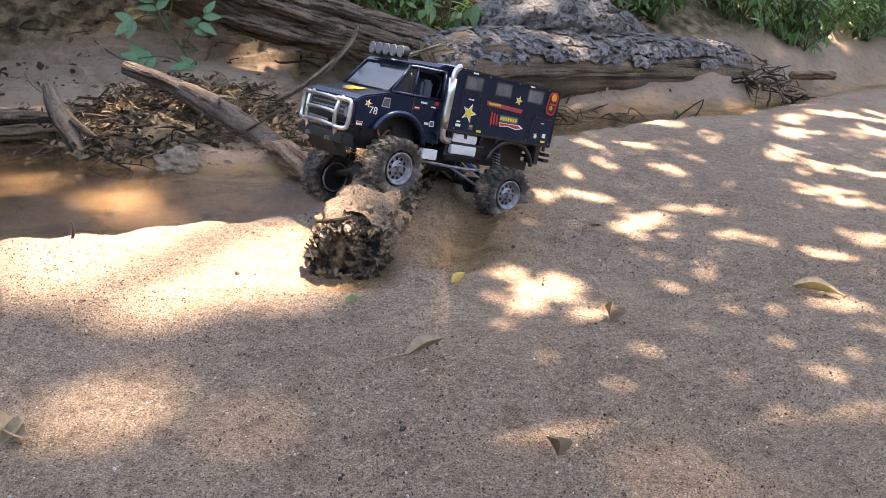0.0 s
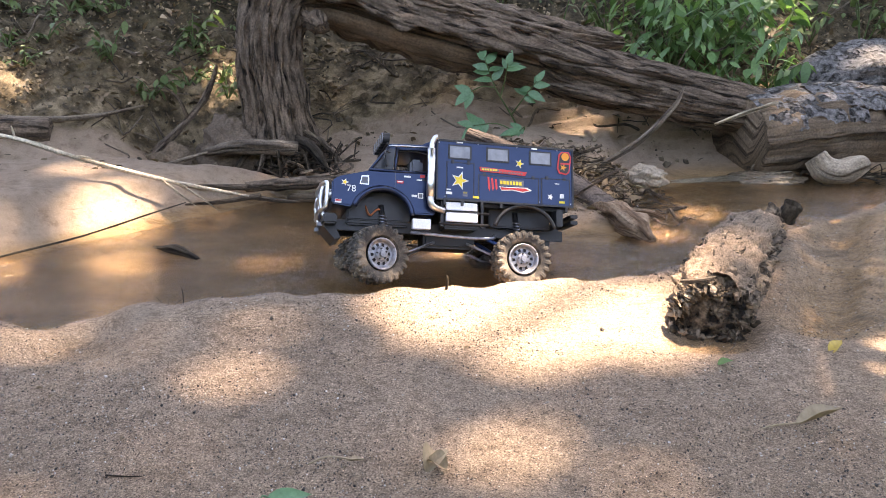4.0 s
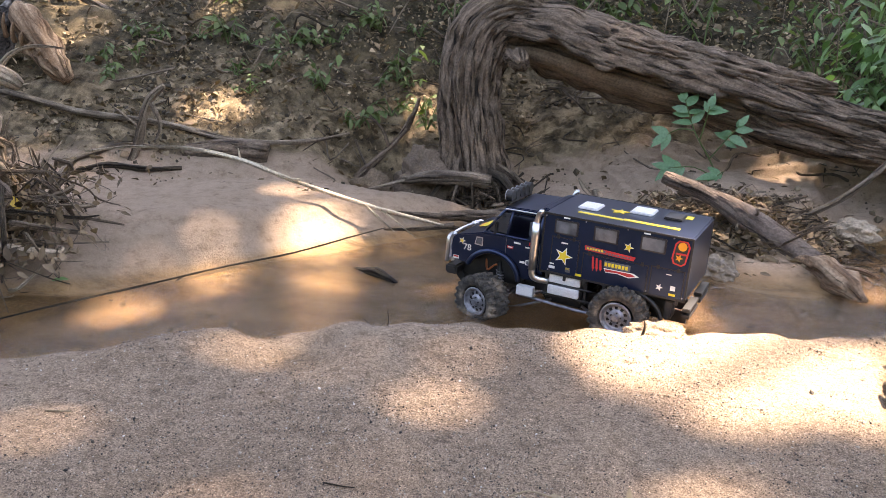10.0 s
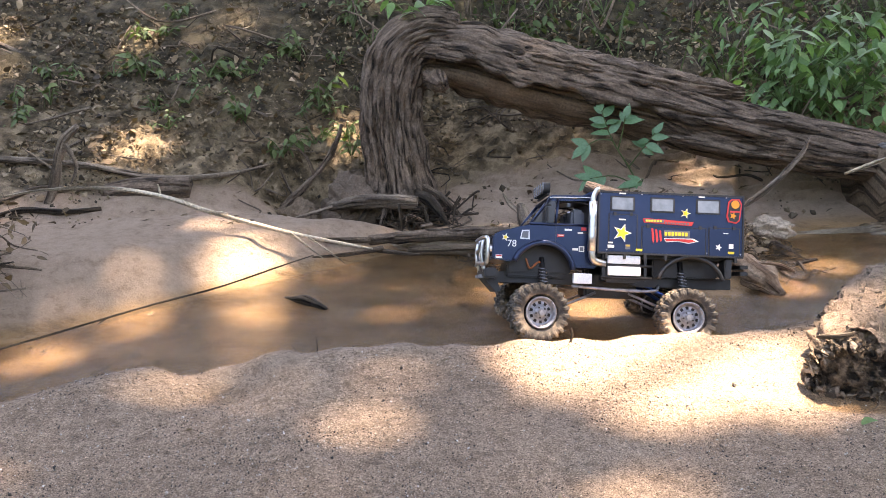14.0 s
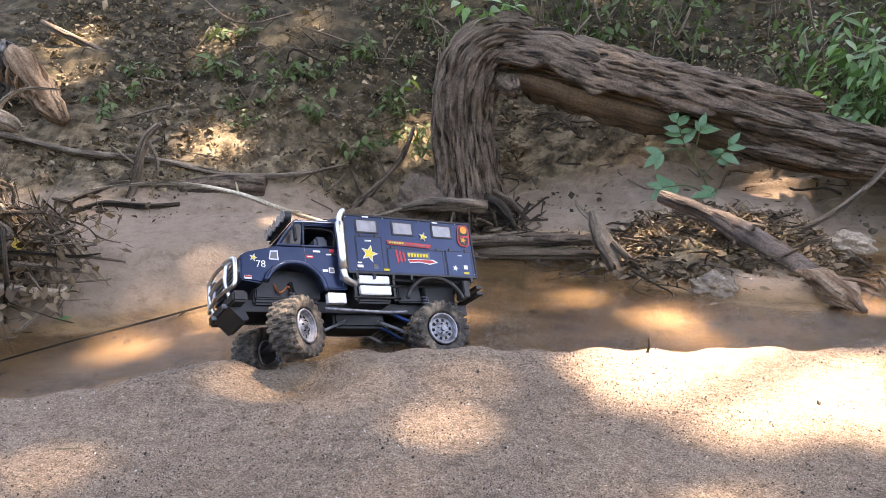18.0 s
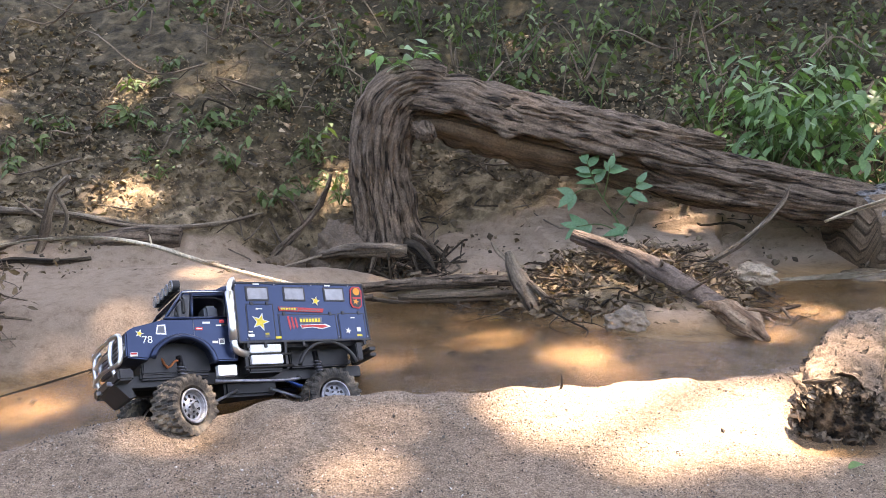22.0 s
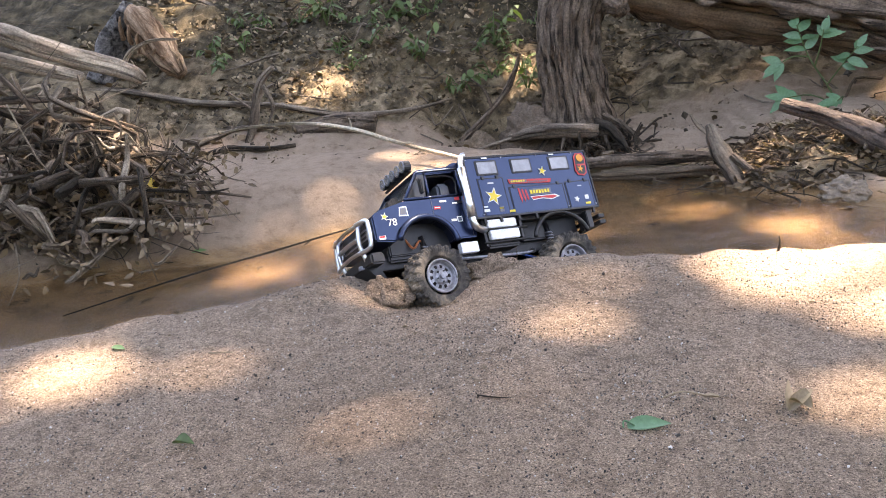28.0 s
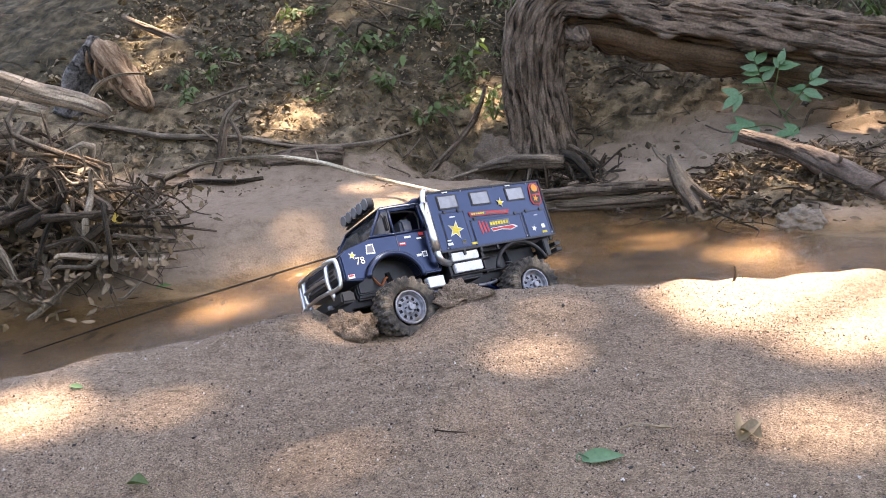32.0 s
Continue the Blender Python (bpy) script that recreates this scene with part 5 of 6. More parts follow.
def tyre_shape(radius, width):
    """A chunky mud tyre in one skin: two rows of staggered lugs on the tread, and lugs that wrap the shoulder."""
    sides = 132
    prof = [(-0.34, 0.58), (-0.47, 0.64), (-0.52, 0.74), (-0.53, 0.80), (-0.53, 0.86), (-0.50, 0.93), (-0.30, 0.94), (-0.28, 0.94), (-0.04, 0.94), (0.04, 0.94), (0.28, 0.94), (0.30, 0.94), (0.50, 0.93), (0.53, 0.86), (0.53, 0.80), (0.52, 0.74), (0.47, 0.64), (0.34, 0.58)]
    verts, faces = [], []
    n = len(prof)
    for i in range(sides):
        a = 2 * math.pi * i / sides
        for k, (w, r) in enumerate(prof):
            step = (i + (3 if w > 0 else 0)) % 6
            inner, outer = abs(w) < 0.29, abs(w) > 0.29 and r > 0.79
            if (inner and abs(w) > 0.03 and step < 3) or (outer and step in (2, 3, 4)):
                r, w = r + (0.065 if r > 0.9 else 0.03), w * (1.0 if inner else 1.06)
            verts.append((math.sin(a) * r * radius, w * width, math.cos(a) * r * radius))
    for i in range(sides):
        j = (i + 1) % sides
        for k in range(n):
            q = (k + 1) % n
            faces.append((i * n + k, i * n + q, j * n + q, j * n + k))
    return verts, faces


def wheel(name, parent, radius=0.0625, width=0.054):
    w = new(name)
    w.parent = parent
    v, f = tyre_shape(radius, width)
    piece("tyre", (v, f), RUBBER, w, "chunky mud-terrain tyre", smooth=False)
    for s in (1, -1):
        ring = [(math.sin(a) * 0.0325, s * 0.0235, math.cos(a) * 0.0325) for a in np.linspace(0, 2 * math.pi, 25)]
        piece("bead_ring", bar(ring, 0.0024, 7, 1), STEEL, w, "silver bead ring")
    bm = bmesh.new()
    n = 60
    prof = [(0.0318, 0.0235), (0.0290, 0.0215), (0.0262, 0.0165), (0.0236, 0.0155), (0.0172, 0.0165), (0.0150, 0.0180), (0.0125, 0.0205), (0.0085, 0.0215)]
    rings = []
    for r, y in prof:
        rings.append([bm.verts.new((math.sin(2 * math.pi * i / n) * r, y, math.cos(2 * math.pi * i / n) * r)) for i in range(n)])
    for p, q in zip(rings, rings[1:]):
        for i in range(n):
            # ten openings between hub and ring
            if p is rings[3] and i % 6 in (1, 2, 3):
                continue
            bm.faces.new((p[i], p[(i + 1) % n], q[(i + 1) % n], q[i]))
    bm.faces.new(rings[-1])
    bmesh.ops.recalc_face_normals(bm, faces=bm.faces[:])
    part("rim", bm, STEEL, w, "ten-hole grey steel rim", smooth=False)
    part("barrel", drum(0, -0.008, 0, 0.0315, 0.034), BLACK, w)
    part("hub", drum(0, 0.024, 0, 0.0062, 0.010, sides=12), STEEL, w)
    for i in range(5):
        a = 2 * math.pi * i / 5
        part("wheel_nut", drum(math.sin(a) * 0.0112, 0.0215, math.cos(a) * 0.0112, 0.0018, 0.005, sides=6), BLACK, w)
    return w


def text_part(body, size, m, mat, parent, label):
    c = bpy.data.curves.new("lettering", "FONT")
    c.body, c.size, c.extrude, c.align_x, c.align_y = body, size, 0.0004, "CENTER", "CENTER"
    ob = bpy.data.objects.new("lettering", c)
    scene.collection.objects.link(ob)
    me = bpy.data.meshes.new_from_object(ob)
    bpy.data.objects.remove(ob)
    me.materials.append(mat)
    o = new("number_sticker", me)
    o.parent, o.matrix_local = parent, m
    return tagged(o, label)


def build_truck():
    t = thing("toy_truck", "black radio-controlled box truck with muddy tyres and stickers", "toy truck")
    S = 0.1115                                     # half width over the box sides
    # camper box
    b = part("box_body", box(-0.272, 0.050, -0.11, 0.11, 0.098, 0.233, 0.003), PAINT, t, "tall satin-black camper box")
    for s in (1, -1):
        y0, y1 = (S - 0.002, S) if s > 0 else (-S, -S + 0.002)
        for x0, x1, z0, z1 in ((0.025, -0.035, 0.102, 0.182), (-0.048, -0.187, 0.100, 0.158), (-0.196, -0.262, 0.100, 0.160)):
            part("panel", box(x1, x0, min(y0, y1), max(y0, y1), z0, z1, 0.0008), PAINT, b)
            yc = s * (S - 0.0012)
            for sx0, sx1, sz0, sz1 in ((x1 - 0.0022, x0 + 0.0022, z1 + 0.0003, z1 + 0.0020), (x1 - 0.0022, x0 + 0.0022, z0 - 0.0020, z0 - 0.0003), (x1 - 0.0022, x1 - 0.0004, z0 - 0.002, z1 + 0.002), (x0 + 0.0004, x0 + 0.0022, z0 - 0.002, z1 + 0.002)):
                part("seal", box(sx0, sx1, yc - 0.0006, yc + 0.0006, sz0, sz1), BLACK, b)
            for hx in (x0 - 0.012, x1 + 0.012):
                part("hinge", box(hx - 0.003, hx + 0.003, min(y0, y1), max(y0, y1) + 0.001 if s > 0 else max(y0, y1), z1 - 0.002, z1 + 0.006), BLACK, b)
        for x in (-0.003, -0.091, -0.192):
            part("window", box(x - 0.027, x + 0.027, min(y0, y1), max(y0, y1), 0.190, 0.223, 0.0015), BLACK, b, "black window frame")
            e = 0.0008 * s
            part("pane", box(x - 0.023, x + 0.023, min(y0, y1) + e, max(y0, y1) + e, 0.1935, 0.2195), POST, b, "grey tinted window pane")
        for x, z in ((0.045, 0.226), (-0.045, 0.228), (-0.136, 0.228), (-0.232, 0.228), (0.03, 0.105), (-0.19, 0.105), (-0.265, 0.105)):
            part("bolt", drum(x, s * (S - 0.0005), z, 0.0016, 0.003, sides=6), STEEL, b)
    for s in (1, -1):
        for z in (0.0985, 0.2315):
            part("edge_rail", box(-0.272, 0.050, s * 0.1105 - 0.0016, s * 0.1105 + 0.0016, z - 0.0022, z + 0.0022, 0.0006), BLACK, b)
        for x in (-0.2705, 0.0485):
            part("edge_rail", box(x - 0.0020, x + 0.0020, s * 0.1105 - 0.0016, s * 0.1105 + 0.0016, 0.10, 0.23, 0.0006), BLACK, b)
        for x in (0.03, -0.01, -0.055, -0.10, -0.255):
            part("bracket", box(x - 0.003, x + 0.003, s * 0.109 - 0.003, s * 0.109 + 0.003, 0.086, 0.098, 0.0006), BLACK, b)
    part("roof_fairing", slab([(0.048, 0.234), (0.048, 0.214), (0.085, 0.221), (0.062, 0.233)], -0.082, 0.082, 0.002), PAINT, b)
    # roof furniture
    for x, w in ((-0.02, 0.045), (-0.13, 0.05), (-0.20, 0.04)):
        part("roof_vent", box(x - w / 2, x + w / 2, -0.03 if x > -0.1 else -0.07, 0.03 if x > -0.1 else -0.01, 0.232, 0.2385, 0.002), ALLOY if x > -0.15 else BLACK, b, "pale roof vent")
    for i, (x, y, w, h) in enumerate(((-0.06, 0.06, 0.10, 0.012), (-0.17, 0.055, 0.12, 0.014), (-0.21, -0.06, 0.05, 0.03))):
        part("roof_sticker", box(x - w / 2, x + w / 2, y - h / 2, y + h / 2, 0.2332, 0.2342), GOLD, b, "yellow roof sticker")
    part("roof_star", star(0, 0, -0.0005, 0.0005, 0.022), GOLD, b).matrix_local = pose(-0.085, -0.005, 0.2342, 90, 0, 20)
    # stickers of the side, plain shapes
    for s in (1, -1):
        def flat(shape, mat, name="sticker", label="", lift=0.0):
            o = part(name, shape, mat, b, label)
            if s < 0:
                o.matrix_local = Matrix.Diagonal((1, -1, 1, 1)) @ Matrix.Identity(4)
            return o
        y0, y1 = S + 0.0002, S + 0.0008
        flat(star(-0.003, 0.1425, y0, y1, 0.0215), WHITE, "star_sticker", "white five-pointed star sticker")
        flat(star(-0.003, 0.1425, y0 + 0.0006, y1 + 0.0006, 0.0165), GOLD, "star_sticker", "yellow five-pointed star sticker")
        flat(star(-0.142, 0.1905, y0, y1, 0.0115), WHITE, "star_sticker", "small white star sticker")
        flat(star(-0.142, 0.1905, y0 + 0.0006, y1 + 0.0006, 0.009), GOLD, "star_sticker", "small yellow star sticker")
        flat(star(-0.216, 0.119, y0, y1, 0.008), WHITE, "star_sticker", "small white star sticker")
        flat(slab([(-0.048, 0.177), (-0.160, 0.172), (-0.156, 0.163), (-0.050, 0.167)], y0, y1), RED, "strip_sticker", "red strip sticker with a yellow end")
        flat(slab([(-0.051, 0.1755), (-0.095, 0.1735), (-0.094, 0.1675), (-0.053, 0.169)], y0 + 0.0005, y1 + 0.0005), GREY)
        for k in range(6):
            x = -0.056 - k * 0.0062
            flat(box(x - 0.0022, x + 0.0022, y0 + 0.001, y1 + 0.001, 0.1695, 0.1735), GOLD, "letter_bar")
        for k in range(9):
            x = -0.099 - k * 0.006
            flat(box(x - 0.002, x + 0.002, y0 + 0.0006, y1 + 0.0006, 0.166, 0.1695), GREY, "letter_bar")
        for k in range(3):
            x = -0.071 - k * 0.0085
            flat(slab([(x + 0.004, 0.155 - k * 0.002), (x, 0.1555 - k * 0.002), (x - 0.003, 0.131), (x - 0.0005, 0.122 + k * 0.002), (x + 0.002, 0.131)], y0, y1), RED, "emblem", "red emblem strokes")
        flat(box(-0.152, -0.095, y0, y1, 0.137, 0.152, 0.0004), GREY, "emblem_plate")
        for k in range(7):
            x = -0.099 - k * 0.0075
            flat(box(x - 0.0027, x + 0.0027, y0 + 0.001, y1 + 0.001, 0.1405, 0.1485), GOLD, "letter_bar", "yellow lettering bars")
        flat(slab([(-0.095, 0.135), (-0.16, 0.136), (-0.172, 0.130), (-0.15, 0.124), (-0.125, 0.128), (-0.10, 0.126)], y0, y1), WHITE, "swoosh_sticker")
        flat(slab([(-0.097, 0.1335), (-0.155, 0.134), (-0.165, 0.130), (-0.15, 0.1265), (-0.125, 0.130), (-0.10, 0.128)], y0 + 0.0006, y1 + 0.0006), RED, "swoosh_sticker")
        can = [(-0.243, 0.226), (-0.236, 0.219), (-0.232, 0.186), (-0.237, 0.175), (-0.254, 0.172), (-0.262, 0.178), (-0.267, 0.215), (-0.261, 0.226)]
        flat(slab(can, y0, y1), RED, "can_sticker", "red outlined can sticker")
        flat(slab([(-0.25 + (x + 0.25) * 0.8, 0.2 + (z - 0.2) * 0.88) for x, z in can], y0 + 0.0006, y1 + 0.0006), BLACK, "can_sticker")
        flat(drum(-0.2515, S + 0.0018, 0.214, 0.009, 0.0008, sides=20), ORANGE, "can_sticker")
        flat(star(-0.247, 0.189, y0 + 0.001, y1 + 0.001, 0.0085), ORANGE, "can_sticker")
        flat(box(-0.262, -0.240, y0 + 0.001, y1 + 0.001, 0.196, 0.2, 0.0002), RED, "can_sticker")
        for x, z, w, h, mat in ((0.021, 0.113, 0.014, 0.006, WHITE), (0.0215, 0.121, 0.010, 0.003, WHITE), (-0.016, 0.113, 0.011, 0.011, GREY), (-0.0155, 0.1155, 0.009, 0.004, GOLD), (-0.041, 0.107, 0.014, 0.005, GOLD),
                                (-0.003, 0.172, 0.015, 0.003, WHITE), (-0.177, 0.2275, 0.014, 0.003, WHITE), (-0.002, 0.2285, 0.014, 0.003, WHITE), (-0.232, 0.150, 0.011, 0.002, WHITE),
                                (-0.244, 0.122, 0.010, 0.010, WHITE), (-0.244, 0.108, 0.014, 0.005, GOLD), (-0.14, 0.133, 0.03, 0.002, GREY)):
            flat(box(x - w / 2, x + w / 2, y0, y1, z - h / 2, z + h / 2), mat, "label_sticker")
    # cab
    cab_points = [(0.048, 0.222), (0.148, 0.218), (0.196, 0.155), (0.262, 0.138), (0.276, 0.128), (0.276, 0.078), (0.232, 0.072), (0.222, 0.094), (0.200, 0.109), (0.168, 0.116), (0.132, 0.110), (0.108, 0.092), (0.098, 0.064), (0.048, 0.064)]
    W = 0.098
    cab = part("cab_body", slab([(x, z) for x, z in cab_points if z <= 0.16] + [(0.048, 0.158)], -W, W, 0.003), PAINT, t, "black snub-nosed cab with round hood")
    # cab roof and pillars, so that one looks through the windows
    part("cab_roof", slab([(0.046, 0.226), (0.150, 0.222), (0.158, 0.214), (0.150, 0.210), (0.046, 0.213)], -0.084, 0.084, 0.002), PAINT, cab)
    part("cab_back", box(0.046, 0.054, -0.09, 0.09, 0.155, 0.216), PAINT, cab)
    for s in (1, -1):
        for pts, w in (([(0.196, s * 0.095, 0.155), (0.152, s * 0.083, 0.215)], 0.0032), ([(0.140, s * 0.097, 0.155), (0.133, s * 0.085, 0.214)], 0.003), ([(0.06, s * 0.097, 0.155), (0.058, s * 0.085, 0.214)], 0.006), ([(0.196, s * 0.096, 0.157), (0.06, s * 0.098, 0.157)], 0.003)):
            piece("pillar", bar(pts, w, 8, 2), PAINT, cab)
        piece("rain_gutter", bar([(0.152, s * 0.086, 0.216), (0.132, s * 0.087, 0.2175), (0.056, s * 0.087, 0.2185)], 0.0018, 6, 2), CHROME if s > 0 else BLACK, cab, "thin silver gutter")
        pts = [(0.136, 0.160), (0.065, 0.160), (0.063, 0.209), (0.130, 0.209)]
        quarter = [(0.188, 0.160), (0.143, 0.160), (0.138, 0.209), (0.152, 0.209)]
        part("quarter_pane", slab(quarter, s * 0.0885, s * 0.0895), PANE, cab, "smoked quarter window").visible_shadow = False
        yy = s * (W + 0.0002)
        y0, y1 = min(yy, yy + s * 0.0008), max(yy, yy + s * 0.0008)
        part("door_line", box(0.1385, 0.1395, y0, y1, 0.112, 0.158), GREY, cab)
        part("door_line", box(0.0575, 0.0585, y0, y1, 0.066, 0.158), GREY, cab)
        part("door_handle", box(0.068, 0.080, y0, y1 + 0.002 * (s > 0), 0.139, 0.142), BLACK, cab)
        for x, z, w, h, mat in ((0.112, 0.146, 0.016, 0.004, WHITE), (0.078, 0.149, 0.011, 0.007, RED), (0.085, 0.140, 0.013, 0.003, WHITE), (0.128, 0.133, 0.015, 0.006, RED), (0.128, 0.1335, 0.011, 0.002, WHITE),
                                (0.082, 0.105, 0.012, 0.012, WHITE), (0.082, 0.105, 0.008, 0.008, GREY), (0.096, 0.104, 0.012, 0.005, WHITE), (0.262, 0.083, 0.014, 0.008, WHITE), (0.262, 0.0845, 0.012, 0.0035, RED)):
            part("label_sticker", box(x - w / 2, x + w / 2, y0 + s * 0.0003 * (mat is GREY or h < 0.004), y1 + s * 0.0003 * (mat is GREY or h < 0.004), z - h / 2, z + h / 2), mat, cab)
        part("side_grille", slab([(0.196, 0.122), (0.217, 0.123), (0.213, 0.142), (0.197, 0.143)], y0, y1), CHROME, cab, "silver side air grille")
        part("side_grille_core", slab([(0.199, 0.1245), (0.2145, 0.1255), (0.2115, 0.1395), (0.199, 0.140)], y0 + s * 0.0006, y1 + s * 0.0006), GREY, cab)
        st = part("star_sticker", star(0.249, 0.125, y0, y1, 0.009), WHITE, cab)
        st2 = part("star_sticker", star(0.249, 0.125, y0 + s * 0.0005, y1 + s * 0.0005, 0.006), GOLD, cab)
        if s > 0:
            text_part("78", 0.021, Matrix.Translation((0.2345, W + 0.0012, 0.1115)) @ pose(0, 0, 0, 90, 0, 180), WHITE, cab, "white number 78 sticker")
        # fenders
        arc = [(0.166 + 0.066 * math.cos(a), s * (W + 0.006), 0.052 + 0.064 * math.sin(a)) for a in np.linspace(0.35, math.pi - 0.1, 12)]
        v, f, u = bar(arc, 0.0062, 8, 2)
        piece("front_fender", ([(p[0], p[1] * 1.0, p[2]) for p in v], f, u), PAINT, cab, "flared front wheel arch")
    wind = slab([(0.150, 0.2135), (0.194, 0.158), (0.1955, 0.158), (0.1515, 0.2135)], -0.082, 0.082)
    part("windscreen", wind, PANE, cab, "smoked windscreen").visible_shadow = False
    part("hood_sticker", slab([(0.212, 0.1520), (0.244, 0.1439), (0.244, 0.1447), (0.212, 0.1528)], -0.018, 0.022), ORANGE, cab, "orange flame sticker on the hood")
    part("hood_sticker", slab([(0.218, 0.1515), (0.236, 0.1469), (0.236, 0.1477), (0.218, 0.1523)], -0.030, 0.034), GOLD, cab, "yellow flame sticker on the hood")
    part("front_grille", box(0.275, 0.2785, -0.07, 0.07, 0.084, 0.124, 0.001), BLACK, cab)
    for z in (0.092, 0.101, 0.110):
        part("grille_slat", box(0.278, 0.2805, -0.065, 0.065, z, z + 0.003), STEEL, cab)
    for s in (1, -1):
        part("headlight", drum(0.279, s * 0.078, 0.100, 0.011, 0.006, "x"), LENS, cab, "round clear headlight")
        piece("mirror_arm", bar([(0.15, s * 0.088, 0.20), (0.165, s * 0.108, 0.198), (0.163, s * 0.112, 0.185)], 0.0018, 6, 3), BLACK, cab)
        part("mirror", box(0.158, 0.164, s * 0.112 - 0.008, s * 0.112 + 0.008, 0.162, 0.192, 0.002), BLACK, cab, "black wing mirror")
    # seats, wheel and roll cage seen through the windows
    for s in (1, -1):
        part("seat", box(0.07, 0.10, s * 0.045 - 0.022, s * 0.045 + 0.022, 0.15, 0.195, 0.006), GREY, cab)
        piece("cage_bar", bar([(0.062, s * 0.072, 0.16), (0.062, s * 0.072, 0.205), (0.14, s * 0.07, 0.206), (0.185, s * 0.075, 0.16)], 0.003, 6, 3), BLACK, cab)
    ring = [(0.165 + 0.004 * math.cos(a), 0.045 + 0.018 * math.cos(a), 0.175 + 0.018 * math.sin(a)) for a in np.linspace(0, 6.283, 15)]
    piece("steering_wheel", bar(ring, 0.0022, 6, 1), BLACK, cab)
    # lamp bar on the roof
    lb = part("lamp_bar", box(0.150, 0.155, -0.068, 0.068, 0.224, 0.229, 0.001), BLACK, t)
    for i in range(5):
        y = (i - 2) * 0.027
        part("lamp_housing", drum(0.156, y, 0.241, 0.0125, 0.016, "x", 18), BLACK, lb)
        part("lamp_lens", drum(0.1648, y, 0.241, 0.0105, 0.002, "x", 18), LENS, lb, "clear round roof lamp")
        ring = [(0.1642, y + 0.0118 * math.cos(a), 0.241 + 0.0118 * math.sin(a)) for a in np.linspace(0, 6.283, 19)]
        piece("lamp_rim", bar(ring, 0.0012, 6, 1), STEEL, lb)
    # bull bar
    bb = part("bumper", box(0.262, 0.292, -0.092, 0.092, 0.035, 0.058, 0.004), BLACK, t, "black front bumper")
    for s in (1, -1):
        piece("bar_post", bar([(0.288, s * 0.058, 0.050), (0.296, s * 0.058, 0.085), (0.292, s * 0.060, 0.118), (0.283, s * 0.060, 0.127)], 0.0048, 10, 4), CHROME, bb, "silver bull bar post")
        piece("bar_loop", bar([(0.296, s * 0.058, 0.124), (0.292, s * 0.078, 0.124), (0.288, s * 0.091, 0.123), (0.286, s * 0.095, 0.117), (0.286, s * 0.096, 0.095), (0.287, s * 0.094, 0.074), (0.290, s * 0.088, 0.067), (0.296, s * 0.058, 0.066)], 0.0048, 10, 4), CHROME, bb, "silver headlight hoop")
    for z in (0.122, 0.095, 0.068):
        piece("cross_bar", bar([(0.296, -0.058, z), (0.298, 0, z + 0.002), (0.296, 0.058, z)], 0.004, 9, 4), CHROME, bb, "silver cross bar")
    part("skid_plate", slab([(0.262, 0.036), (0.290, 0.036), (0.262, 0.006), (0.250, 0.01)], -0.055, 0.055), BLACK, bb)
    for s in (1, -1):
        part("tow_hook", box(0.288, 0.300, s * 0.04 - 0.004, s * 0.04 + 0.004, 0.036, 0.044, 0.001), STEEL, bb)
    # exhaust stack on each front edge of the box
    for s in (1, -1):
        piece("exhaust_pipe", bar([(0.064, s * 0.118, 0.10), (0.063, s * 0.118, 0.208)], 0.0092, 18, 3), CHROME, t, "tall brushed silver exhaust stack")
        piece("exhaust_tip", bar([(0.063, s * 0.118, 0.20), (0.062, s * 0.118, 0.218), (0.056, s * 0.12, 0.232), (0.050, s * 0.122, 0.234)], 0.0062, 14, 4), CHROME, t, "bent silver exhaust tip")
        piece("exhaust_elbow", bar([(0.064, s * 0.118, 0.102), (0.062, s * 0.117, 0.086), (0.052, s * 0.112, 0.078), (0.03, s * 0.10, 0.075)], 0.0078, 14, 4), CHROME, t, "silver exhaust elbow")
    # chassis, steps and links
    ch = new("chassis")
    ch.parent = t
    for s in (1, -1):
        part("frame_rail", box(-0.27, 0.262, s * 0.042 - 0.006, s * 0.042 + 0.006, 0.028, 0.052, 0.001), BLACK, ch)
        for z0, z1, yo in ((0.076, 0.094, 0.108), (0.050, 0.070, 0.112)):
            part("side_step", box(-0.046, 0.026, s * yo - 0.012 if s > 0 else s * yo, s * yo if s > 0 else s * yo + 0.012, z0, z1, 0.0015), ALLOY, ch, "pale tread plate step")
        for z in (0.072, 0.046):
            piece("step_bar", bar([(0.04, s * 0.104, z), (-0.072, s * 0.104, z)], 0.003, 6, 1), BLACK, ch)
        for x in (0.034, -0.058):
            part("step_bracket", box(x - 0.003, x + 0.003, s * 0.10 - 0.004, s * 0.10 + 0.004, 0.04, 0.098), BLACK, ch)
        part("tank", box(-0.05, 0.03, s * 0.075 - 0.025, s * 0.075 + 0.025, 0.035, 0.09, 0.004), BLACK, ch)
        part("door_step", box(0.060, 0.100, s * 0.102 - 0.008, s * 0.102 + 0.008, 0.030, 0.052, 0.001), ALLOY, ch, "pale square step under the door")
        piece("side_slider", bar([(0.10, s * 0.09, 0.024), (-0.03, s * 0.092, 0.018), (-0.085, s * 0.088, 0.02), (-0.10, s * 0.06, 0.03)], 0.0035, 8, 3), STEEL, ch, "dull metal side rail")
